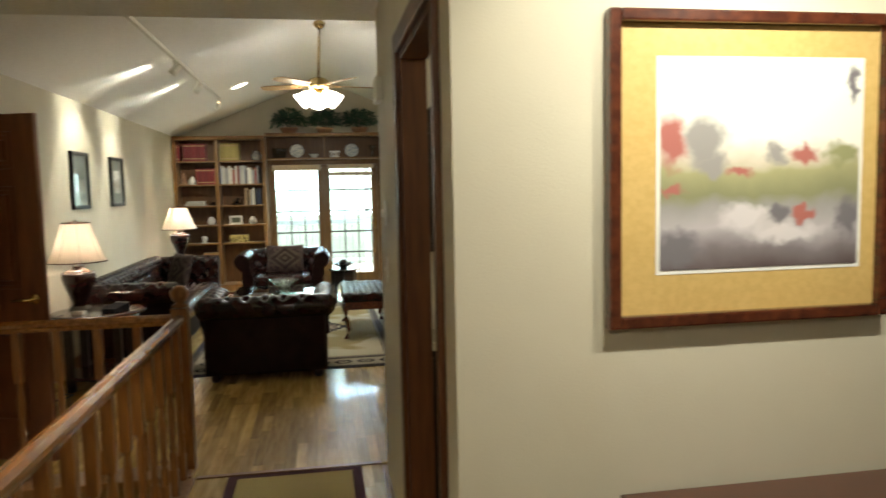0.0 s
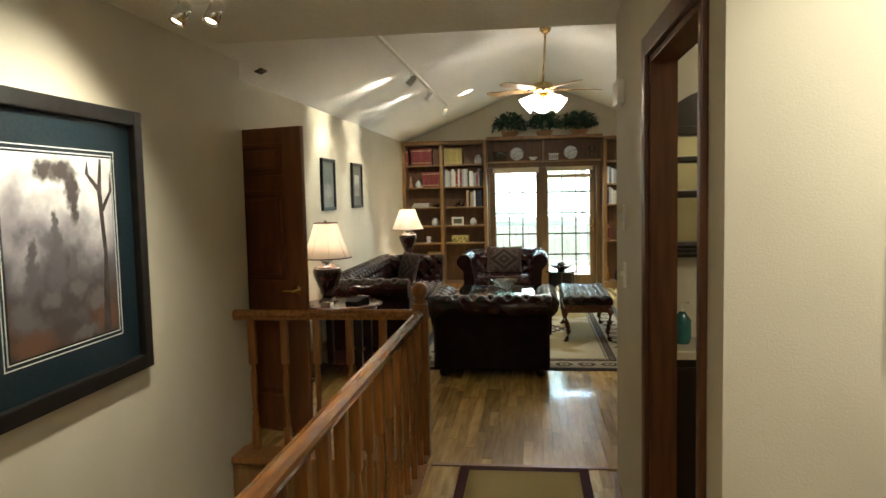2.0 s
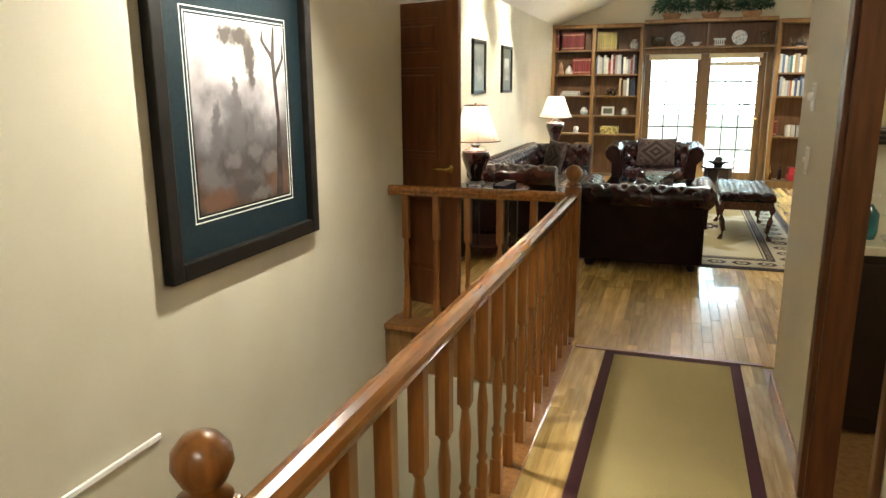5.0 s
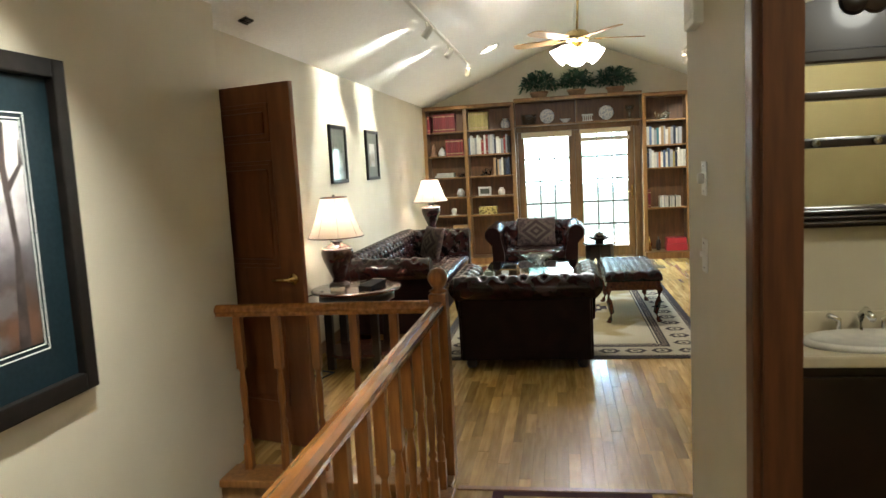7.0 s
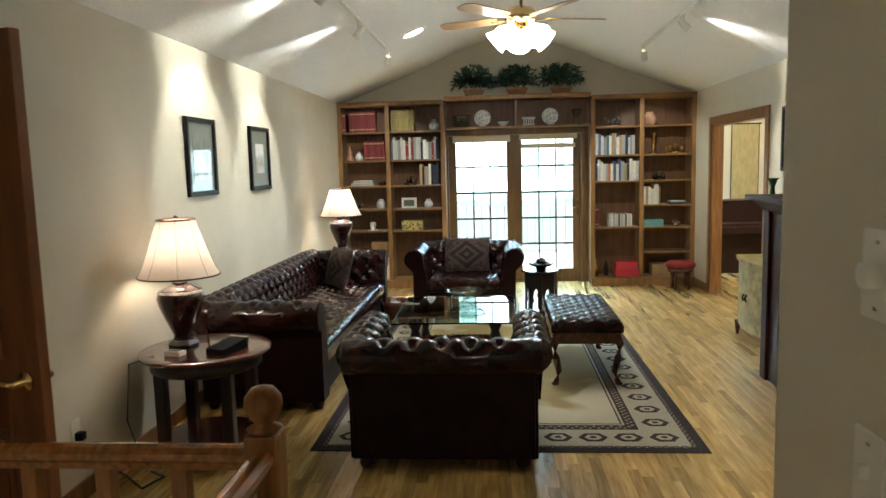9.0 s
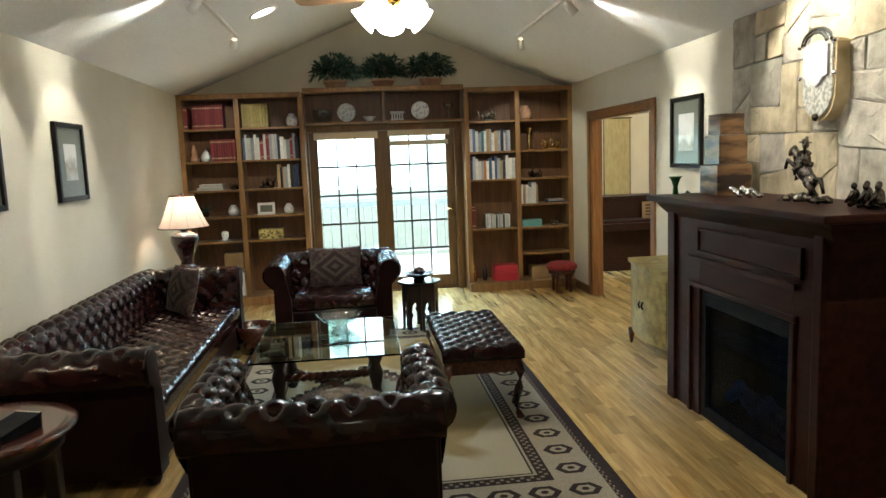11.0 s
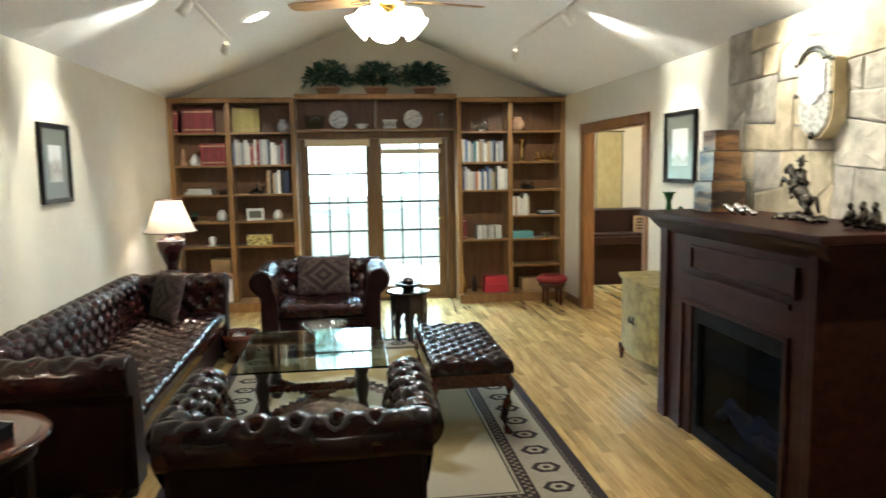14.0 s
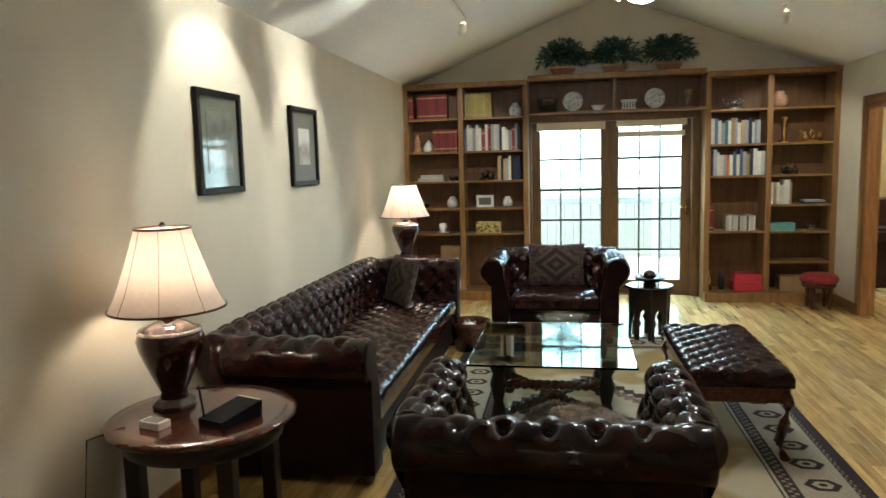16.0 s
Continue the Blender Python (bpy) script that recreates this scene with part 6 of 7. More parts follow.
# ---------------- side table, lamps ----------------
t = thing("side_table", "round glossy mahogany side table beside the sofa", "side table", (0.43, -5.53, 0))
part("top", lathe([(0.33, 0.592), (0.355, 0.60), (0.36, 0.61), (0.35, 0.62), (0.30, 0.621)], 44), mahogany, t, smooth=True)
part("apron", lathe([(0.29, 0.52), (0.30, 0.525), (0.30, 0.592)], 36), ebony, t, smooth=True)
for i in range(4):
    a = math.pi / 4 + i * math.pi / 2
    part("leg", B(0.26 * math.cos(a) - 0.03, 0.26 * math.cos(a) + 0.03, 0.26 * math.sin(a) - 0.03, 0.26 * math.sin(a) + 0.03, 0, 0.53, bevel=0.008), ebony, t)
part("lower_shelf", lathe([(0.27, 0.10), (0.28, 0.11), (0.27, 0.125)], 36), mahogany, t)
SHINE = M("maroon_lacquer", (0.050, 0.014, 0.013), (0.018, 0.006, 0.006), scale=10, rough=0.15, coat=0.6)


def table_lamp(x, y, z, s, bottom_r, top_r, shade_h, zb=0.385, group="table lamps"):
    t = thing("table_lamp", "lit table lamp with dark lacquer urn and pleated cream shade", "lamp", (x, y, z), group=group)
    part("plinth", lathe([(0.085, 0), (0.088, 0.012), (0.07, 0.03), (0.06, 0.035)], 8), ebony, t)
    part("urn", lathe([(0.055, 0.033), (0.05, 0.06), (0.09, 0.15), (0.122, 0.23), (0.131, 0.275), (0.118, 0.312), (0.07, 0.338), (0.042, 0.35), (0.042, 0.365)], 28), SHINE, t, smooth=True)
    part("collar", lathe([(0.044, 0.362), (0.055, 0.37), (0.055, 0.385), (0.03, 0.395), (0.012, 0.40), (0.012, 0.43)], 22), china_blue, t, "silver grey collar", smooth=True)
    part("band", lathe([(0.122, 0.303), (0.124, 0.309), (0.118, 0.316)], 28, caps=False), china_blue, t, smooth=True)
    sh, n = bmesh.new(), 64
    rings = []
    for j in range(9):
        u = j / 8
        rr = bottom_r + (top_r - bottom_r) * (u ** 0.8)
        rings.append([sh.verts.new((rr * (1 + 0.008 * math.cos(8 * 2 * math.pi * i / n)) * math.cos(2 * math.pi * i / n), rr * (1 + 0.008 * math.cos(8 * 2 * math.pi * i / n)) * math.sin(2 * math.pi * i / n), zb + shade_h * u)) for i in range(n)])
    for a, b in zip(rings, rings[1:]):
        for i in range(n):
            sh.faces.new((a[i], a[(i + 1) % n], b[(i + 1) % n], b[i]))
    sd = part("shade", sh, silk, t, "pleated cream silk shade", smooth=True)
    for rr, zz in ((bottom_r, zb), (top_r, zb + shade_h)):
        part("trim_ring", tube([(rr * 1.006 * math.cos(2 * math.pi * i / 40), rr * 1.006 * math.sin(2 * math.pi * i / 40), zz) for i in range(41)], 0.005, 6), mahogany, sd, smooth=True)
    for i in range(8):
        a = 2 * math.pi * (i + 0.5) / 8
        part("seam", tube([((bottom_r + (top_r - bottom_r) * ((j / 4) ** 0.8)) * 0.995 * math.cos(a), (bottom_r + (top_r - bottom_r) * ((j / 4) ** 0.8)) * 0.995 * math.sin(a), zb + shade_h * j / 4) for j in range(5)], 0.0013, 5), kraft, sd)
    part("bulb", lathe([(0.012, 0.43), (0.028, 0.46), (0.032, 0.49), (0.02, 0.52), (0.004, 0.53)], 14), bulb_glow, t, smooth=True)
    part("harp", tube([(-0.05, 0, 0.42), (-0.055, 0, 0.55), (0, 0, zb + shade_h + 0.01), (0.055, 0, 0.55), (0.05, 0, 0.42)], 0.003, 6), brass, t)
    part("finial", lathe([(0.006, 0), (0.014, 0.012), (0.006, 0.024)], 12, at=(0, 0, zb + shade_h)), ebony, t, smooth=True)
    lamp("bulb_light", "POINT", (x, y, z + 0.56), s, SOFT, size=0.05)


table_lamp(0.27, -5.46, 0.6215, 2.0, 0.222, 0.105, 0.315, zb=0.40)
t = thing("side_table", "small dark side table behind the sofa arm", "side table", (0.40, -1.55, 0))
part("top", lathe([(0.25, 0.67), (0.26, 0.68), (0.25, 0.69)], 30), mahogany, t)
part("column", lathe([(0.15, 0), (0.13, 0.03), (0.04, 0.08), (0.035, 0.60), (0.10, 0.67)], 20), mahogany, t, smooth=True)
table_lamp(0.34, -1.55, 0.6905, 3.2, 0.232, 0.11, 0.295)
t = thing("cordless_phone", "black telephone with silver edge on the side table", "telephone", (0.58, -5.60, 0.6215), rz=-20)
part("base", extrude_poly([(-0.10, 0), (0.10, 0), (0.10, 0.055), (-0.10, 0.03)], -0.06, 0.06, "x"), steel_black, t)
part("display", B(-0.06, 0.06, 0.094, 0.104, 0.012, 0.058), chrome, t, "silver display edge")
part("antenna", tube([(-0.05, -0.08, 0.03), (-0.065, -0.085, 0.15)], 0.004, 6), steel_black, t)
t = thing("remote", "small pale clock on the side table", "clock", (0.33, -5.70, 0.6215), rz=-15)
part("case", B(-0.05, 0.05, -0.03, 0.03, 0, 0.028, bevel=0.005), white_plastic, t)
part("face", B(-0.035, 0.035, -0.022, 0.022, 0.028, 0.030), mat_sage, t)
single("power_cord", tube([(0.22, -5.72, 0.625), (0.12, -5.80, 0.60), (0.10, -5.82, 0.30), (0.14, -5.78, 0.08), (0.05, -5.95, 0.03), (0.03, -6.1, 0.30)], 0.004, 6), wire_mat, "black cable hanging behind the side table", "cable", smooth=True)
single("power_cord", tube([(0.20, -5.80, 0.012), (0.32, -5.90, 0.03), (0.25, -6.0, 0.012), (0.12, -5.9, 0.03), (0.08, -6.08, 0.2)], 0.006, 6), wire_mat, "tangled black cable on the floor by the outlet", "cable", smooth=True)
t = thing("wall_outlet", "white outlet with black plugs on the wall", "outlet", (0.001, -6.12, 0.36))
part("plate", B(0, 0.006, -0.037, 0.037, -0.058, 0.058, bevel=0.002), white_plastic, t)
part("plug", B(0.006, 0.045, -0.02, 0.02, -0.045, -0.005, bevel=0.005), steel_black, t)

# ---------------- ceiling fan and lights ----------------
FXY = (2.27, -3.75)
t = thing("ceiling_fan", "five-bladed oak ceiling fan with brass motor and lit glass shades", "ceiling fan", (*FXY, 0))
HZ = 2.70
part("canopy", lathe([(0.07, 0), (0.06, -0.05), (0.02, -0.08)], 20, at=(W / 2 - FXY[0], 0, RIDGE - 0.01)), fan_gold, t, smooth=True)
part("downrod", tube([(W / 2 - FXY[0], 0, RIDGE - 0.06), (0, 0, HZ + 0.06)], 0.012, 10), fan_gold, t, smooth=True)
part("motor", lathe([(0.03, 0.08), (0.09, 0.06), (0.12, 0.03), (0.12, -0.03), (0.08, -0.05), (0.04, -0.06)], 28, at=(0, 0, HZ)), fan_gold, t, smooth=True)
for i in range(5):
    a = 72 * i + 14
    bl = part("blade", extrude_poly([(0.18, -0.05), (0.22, -0.062), (0.60, -0.07), (0.66, -0.045), (0.67, 0), (0.66, 0.045), (0.60, 0.07), (0.22, 0.062), (0.18, 0.05)], -0.004, 0.004, "z"), blade_wood, t, at=pose(0, 0, HZ - 0.01, 0, 0, a) @ pose(0, 0, 0, 10))
    part("blade_iron", B(0.09, 0.24, -0.018, 0.018, -0.012, -0.004, bevel=0.003), fan_gold, bl)
part("light_fitter", lathe([(0.05, -0.06), (0.06, -0.08), (0.05, -0.12), (0.02, -0.14)], 20, at=(0, 0, HZ)), fan_gold, t, smooth=True)
for i in range(5):
    a = 72 * i + 20
    m = pose(0, 0, HZ - 0.10, 0, 0, a) @ pose(0.10, 0, 0.01, 0, 128, 0)
    s = part("glass_shade", lathe([(0.024, 0), (0.036, 0.015), (0.058, 0.05), (0.074, 0.09), (0.096, 0.14), (0.092, 0.14), (0.07, 0.09), (0.052, 0.05)], 20, caps=False), frosted, t, "lit frosted glass tulip shade", smooth=True, at=m)
    part("lamp_arm", tube([(0, 0, -0.04), (0, 0, 0.01)], 0.014, 8), fan_gold, s)
lamp("fan_light", "SPOT", (*FXY, HZ - 0.26), 15, COOL, target=(FXY[0], FXY[1] + 0.001, 0), size=0.15, cone=168, blend=0.5)
lamp("fan_glow", "POINT", (*FXY, HZ - 0.27), 6, COOL, size=0.12)

SPOT_HEADS = []


def track(name, x, y0, y1, heads, side):
    t = thing(name, "white ceiling track with lit spotlight heads", "track light")
    z = ceil_z(x)
    part("rail", B(x - 0.017, x + 0.017, y0, y1, z - 0.030, z - 0.004 + 0.0, bevel=0.003), white_plastic, t)
    for y, target, energy, cone in heads:
        hx, hz = x, z - 0.13
        h = part("spot_head", lathe([(0.022, 0.07), (0.03, 0.05), (0.034, 0.0), (0.038, -0.045), (0.034, -0.045), (0.026, -0.01)], 16, caps=False, m=look((hx, y, hz), target)), white_plastic, t, smooth=True)
        part("stem", tube([(hx, y, z - 0.025), (hx, y, hz + 0.01)], 0.008, 8), white_plastic, h)
        part("bulb", lathe([(0.004, -0.036), (0.024, -0.032), (0.028, -0.02)], 14, caps=True, m=look((hx, y, hz), target)), bulb_glow, h, smooth=True)
        d = (Vector(target) - Vector((hx, y, hz))).normalized()
        lamp("spot", "SPOT", tuple(Vector((hx, y, hz)) + d * 0.06), energy, WARM, target=target, size=0.02, cone=cone, blend=0.35)
        # added spot lamp beside the head that brightens the ceiling next to it
        out = -side
        if y < -2:
            lamp("spill", "SPOT", (hx + out * 0.06, y, hz + 0.035), energy * 0.62, WARM, target=(hx + out * 0.9, y, ceil_z(hx + out * 0.9) - 0.02), size=0.012, cone=56, blend=0.8)


track("track_light", 0.95, -6.3, -1.60, [(-1.75, (0.40, 0.2, 1.25), 19, 58), (-3.35, (0.0, -3.22, 1.62), 22, 52), (-4.60, (0.0, -4.47, 1.65), 23, 60)], 1)
# head at y -6.35 and its track end are added, unseen, to light the alarm wall
track("track_light", 3.65, -6.5, -1.35, [(-1.45, (4.10, 0.2, 1.25), 22, 60), (-3.10, (W, -3.06, 1.65), 24, 48), (-4.80, (4.47, -4.90, 1.98), 27, 74), (-6.35, (W, -6.15, 1.1), 18, 104)], -1)
t = thing("recessed_light", "lit round recessed light in the vaulted ceiling", "ceiling light", (1.25, -1.93, ceil_z(1.25)), 0)
tilt = math.degrees(math.atan(SLOPE))
t.matrix_basis = pose(1.25, -1.93, ceil_z(1.25) - 0.004, 0, -tilt, 0)
part("trim_ring", lathe([(0.13, 0), (0.135, -0.008), (0.11, -0.012), (0.105, 0)], 32, caps=False), white_plastic, t, smooth=True)
part("lens", lathe([(0.105, -0.003), (0.10, -0.006)], 32), can_glow, t)
lamp("downlight", "SPOT", (1.27, -1.93, ceil_z(1.25) - 0.05), 12, WARM, target=(1.6, -1.93, 0), size=0.08, cone=110, blend=0.6)
t = thing("ceiling_vent", "small dark vent on the vaulted ceiling", "vent", (0, 0, 0))
t.matrix_basis = pose(0.16, -6.6, ceil_z(0.16) - 0.012, 0, -tilt, 0)
part("frame", B(-0.03, 0.03, -0.06, 0.06, 0, 0.01, bevel=0.002), bronze, t)
for i in range(4):
    part("slat", B(-0.022 + i * 0.013, -0.016 + i * 0.013, -0.05, 0.05, -0.006, 0.0), bronze, t)
# hall spot fitting
t = thing("hall_spotlight", "white two-headed hallway spotlight, lit", "ceiling light", (0.72, -8.78, 2.44))
part("base", lathe([(0.06, -0.025), (0.06, -0.001)], 24), white_plastic, t)
for (dx, dy), tg in (((-0.07, 0.0), (0.28, -9.15, 1.5)), ((0.07, 0.02), (0.45, -9.3, 1.0))):
    m = look((0.72 + dx, -8.78 + dy, 2.36), tg)
    m.translation -= Vector((0.72, -8.78, 2.44))
    part("spot_head", lathe([(0.02, 0.06), (0.03, 0.04), (0.036, -0.04), (0.03, -0.04), (0.02, 0.0)], 16, caps=False, m=m), chrome, t, smooth=True)
    part("bulb", lathe([(0.004, -0.034), (0.024, -0.03), (0.026, -0.02)], 14, m=m), bulb_glow, t, smooth=True)
    part("stem", tube([(dx, dy, -0.02), (dx, dy, -0.08)], 0.007, 8), white_plastic, t)
lamp("hall_spot", "SPOT", (0.95, -9.04, 2.30), 36, WARM, target=(0.50, -9.50, 1.0), size=0.04, cone=136, blend=1.0)
for hx in (2.98, 3.45):
    t = thing("entry_spotlight", "white ceiling spotlight over the barn print, lit", "ceiling light", (hx, -10.72, 2.44), group="entry spotlights")
    part("base", lathe([(0.05, -0.02), (0.05, -0.001)], 24), white_plastic, t)
    part("spot_head", lathe([(0.02, -0.02), (0.03, -0.04), (0.038, -0.10), (0.03, -0.10)], 16, caps=False), chrome, t, smooth=True)
    part("bulb", lathe([(0.02, -0.08), (0.028, -0.092), (0.004, -0.097)], 14), bulb_glow, t, smooth=True)
    lamp("entry_spot", "SPOT", (hx, -10.72, 2.31), 13, WARM, target=(hx, -10.06, 1.62), size=0.03, cone=92, blend=0.8)
# lamp and fitting added behind the camera to brighten the entry
lamp("entry_light", "POINT", (1.9, -12.3, 2.25), 4.5, WARM, size=0.12)
single("entry_ceiling_light", lathe([(0.14, 0), (0.15, -0.03), (0.10, -0.07), (0.02, -0.08)], 26), can_glow, "added round glowing fitting in the entry, out of view", "ceiling light", (1.9, -12.3, 2.439), smooth=True)
t = thing("console_table", "dark wooden console against the entry wall under the print", "console", (2.95, -10.47, 0))
part("top", B(0, 1.3, 0, 0.40, 0.765, 0.80, bevel=0.006), mahogany, t)
part("apron", B(0.04, 1.26, 0.03, 0.38, 0.66, 0.764, bevel=0.004), mahogany, t)
for x in (0.04, 1.20):
    for y in (0.03, 0.32):
        part("leg", B(x, x + 0.06, y, y + 0.06, 0, 0.66, bevel=0.006), mahogany, t)
t = thing("tub_chair", "dark brown leather tub chair beside the tiered stand", "armchair", (3.96, -7.00, 0))
part("seat", lathe([(0.27, 0.08), (0.285, 0.12), (0.285, 0.36), (0.28, 0.41), (0.05, 0.42)], 32), leather, t, smooth=True)
bm = bmesh.new()
rings = []
for i in range(29):
    a = math.radians(-30 + 240 * i / 28)
    ring = []
    for rr, zz in ((0.30, 0.10), (0.30, 0.55), (0.325, 0.60), (0.36, 0.60), (0.385, 0.55), (0.37, 0.10)):
        ring.append(bm.verts.new((rr * math.cos(a), rr * math.sin(a) * -1, zz)))
    rings.append(ring)
for a, b in zip(rings, rings[1:]):
    for k in range(6):
        bm.faces.new((a[k], a[(k + 1) % 6], b[(k + 1) % 6], b[k]))
bm.faces.new(rings[0]), bm.faces.new(rings[-1][::-1])
part("curved_back", bm, leather, t, smooth=True)
for i in range(4):
    a = math.pi / 4 + i * math.pi / 2
    part("foot", lathe([(0.02, 0), (0.03, 0.08)], 10, at=(0.24 * math.cos(a), 0.24 * math.sin(a), 0)), ebony, t)

# ---------------- hallway wall fittings ----------------
def switch(y, z, kind):
    t = thing("light_switch", f"ivory {kind} switch plate on the hallway wall", "switch", (2.549, y, z), group="hall switches")
    part("plate", B(-0.006, 0, -0.037, 0.037, -0.058, 0.058, bevel=0.002), white_plastic, t)
    if kind == "dimmer":
        part("knob", lathe([(0.018, 0), (0.017, 0.018), (0.012, 0.02)], 18, m=pose(-0.006, 0, 0, 0, -90, 0)), white_plastic, t, smooth=True)
    else:
        part("toggle", B(-0.02, -0.006, -0.006, 0.006, -0.004, 0.016, bevel=0.002), white_plastic, t)
    for s in (-1, 1):
        part("screw", lathe([(0.004, 0), (0.003, 0.0015)], 8, m=pose(-0.006, 0, 0.043 * s, 0, -90, 0)), chrome, t)


switch(-8.38, 1.45, "dimmer")
switch(-8.38, 1.185, "toggle")
t = thing("door_chime", "small white chime box high on the hallway wall", "chime", (2.549, -8.30, 2.02))
part("case", B(-0.035, 0, -0.09, 0.09, -0.055, 0.055, bevel=0.006), white_plastic, t)
part("grille", B(-0.037, -0.035, -0.06, 0.06, -0.03, 0.03), paper_white, t)

# ---------------- bathroom seen through the doorway ----------------
BX0, BX1, BY0, BY1 = 2.64, 4.3, -9.979, -8.12
bm = bmesh.new()
box(bm, BX0 + 0.001, BX1, BY1 - 0.02, BY1, 0, 2.44)
box(bm, BX1, BX1 + 0.1, BY0 + 0.02, BY1 - 0.02, 0, 2.44)
box(bm, BX0 + 0.001, BX1, BY0, BY0 + 0.02, 0, 2.44)
structure("wall_bath", bm, olive_paint, "olive gold bathroom walls")
t = thing("vanity", "black vanity cabinet with ivory counter", "vanity", (0, 0, 0))
part("cabinet", B(2.69, 4.2, -8.44, -8.15, 0.08, 0.81, bevel=0.004), ebony, t)
part("toe_kick", B(2.69, 4.2, -8.40, -8.16, 0.0, 0.08), ebony, t)
for i in range(3):
    d = part("door", B(2.72 + i * 0.5, 3.18 + i * 0.5, -8.455, -8.44, 0.13, 0.77, bevel=0.004), ebony, t)
    part("knob", lathe([(0.012, 0), (0.014, 0.012), (0.004, 0.018)], 12, m=pose(3.14 + i * 0.5, -8.455, 0.6, 90)), chrome, d, smooth=True)
part("counter", B(2.68, 4.22, -8.48, -8.142, 0.81, 0.85, bevel=0.008), counter_mat, t)
part("backsplash", B(2.68, 4.22, -8.16, -8.142, 0.85, 0.93, bevel=0.003), counter_mat, t)
t = thing("wash_basin", "oval ivory basin set in the counter", "basin", (3.12, -8.32, 0.8505))
bm = lathe([(0.24, 0), (0.245, 0.012), (0.225, 0.022), (0.20, 0.012), (0.15, 0.004), (0.05, 0.002)], 34)
for v in bm.verts:
    v.co.y *= 0.58
part("bowl", bm, china, t, smooth=True)
t = thing("tap", "chrome two-handled tap behind the basin", "tap", (3.12, -8.19, 0.8505))
part("spout", tube([(0, 0, 0), (0, 0, 0.07), (0, -0.04, 0.10), (0, -0.10, 0.08)], 0.013, 10), chrome, t, smooth=True)
for s in (-1, 1):
    part("handle", tube([(0.075 * s, 0, 0), (0.075 * s, 0, 0.055), (0.115 * s, -0.01, 0.075)], 0.011, 10), chrome, t, smooth=True)
t = thing("soap_bottle", "teal glazed soap dispenser on the counter", "soap dispenser", (2.82, -8.30, 0.8505))
part("body", lathe([(0.035, 0), (0.042, 0.03), (0.042, 0.11), (0.02, 0.14), (0.014, 0.15)], 18), teal_glaze, t, smooth=True)
part("pump", tube([(0, 0, 0.15), (0, 0, 0.19), (0.03, -0.02, 0.19)], 0.006, 8), white_plastic, t)
t = thing("bath_mirror", "dark carved mirror cabinet with arched crest over the basin", "mirror", (3.15, -8.143, 0))
part("glass", B(-0.36, 0.36, -0.02, -0.004, 1.31, 1.84), mirror_glass, t)
for z0, z1 in ((1.245, 1.32), (1.53, 1.566), (1.697, 1.728), (1.825, 1.87)):
    part("crossbar", B(-0.42, 0.42, -0.06, -0.003, z0, z1, bevel=0.008), ebony, t)
for i in range(3):
    part("bead_rail", B(-0.42, 0.42, -0.085, -0.0605, 1.258 + i * 0.02, 1.270 + i * 0.02, bevel=0.006), ebony, t)
for s in (-1, 1):
    part("side_rail", B(0.36 * s - 0.03, 0.36 * s + 0.03, -0.05, -0.003, 1.245, 1.87, bevel=0.006), ebony, t)
part("crest", extrude_poly([(-0.40, 1.87)] + [(0.40 * math.cos(math.pi - math.pi * i / 16), 1.87 + 0.20 * math.sin(math.pi * i / 16)) for i in range(17)] + [(0.40, 1.87)], -0.05, -0.003, "y"), ebony, t)
for s in (-1, 0, 1):
    part("rosette", lathe([(0.05, 0), (0.04, 0.02), (0.015, 0.03)], 16, m=pose(0.07 * s, -0.05, 2.03, 90)), ebony, t, smooth=True)
for i in range(3):
    part("peg", lathe([(0.012, 0), (0.008, 0.02), (0.014, 0.03)], 12, m=pose(-0.2 + i * 0.2, -0.06, 1.548, 90)), chrome, t, smooth=True)
# unseen fitting and lamp, added to light what shows through the doorway
single("vanity_light", lathe([(0.05, 0), (0.09, -0.05), (0.08, -0.09), (0.01, -0.10)], 22), can_glow, "added round glowing fitting in the bathroom, out of view", "ceiling light", (3.5, -9.3, 2.439), smooth=True)
lamp("bath_light", "POINT", (3.5, -9.3, 2.2), 2.6, WARM, size=0.1)

# ---------------- room beyond the cased opening ----------------
bm = bmesh.new()
box(bm, W + 0.12, 8.2, 1.2, 1.32, 0, 2.5)
box(bm, 8.1, 8.2, -4.0, 1.2, 0, 2.5)
box(bm, W + 0.12, 8.2, -4.12, -4.0, 0, 2.5)
structure("wall_next_room", bm, cream_paint, "cream painted walls of the next room")
structure("ceiling_next_room", B(W + 0.12, 8.2, -4.12, 1.32, 2.5, 2.6), ceiling_paint, "white ceiling of the next room")
t = thing("hanging_scroll", "tall gold silk hanging scroll with faint brushwork", "wall hanging", (0, 1.198, 0))
silk_gold = M("gold_silk", (0.50, 0.38, 0.16), (0.42, 0.31, 0.12), scale=12, stretch=(3, 3, 0.8), rough=0.55)
part("cloth", B(5.42, 5.80, -0.012, 0, 1.02, 2.08), silk_gold, t)
part("border", B(5.415, 5.425, -0.014, -0.001, 1.02, 2.08), ebony, t)
part("border", B(5.795, 5.805, -0.014, -0.001, 1.02, 2.08), ebony, t)
part("rod", tube([(5.39, -0.01, 2.085), (5.83, -0.01, 2.085)], 0.010, 8), ebony, t)
part("rod", tube([(5.39, -0.01, 1.015), (5.83, -0.01, 1.015)], 0.010, 8), ebony, t)
t = thing("upright_piano", "dark mahogany upright piano with a small framed label", "piano", (0, 0, 0))
part("body", B(5.0, 6.45, 0.80, 1.15, 0.0, 1.0, bevel=0.006), piano_wood, t)
part("lid", B(4.98, 6.47, 0.77, 1.16, 1.0, 1.025, bevel=0.006), piano_wood, t)
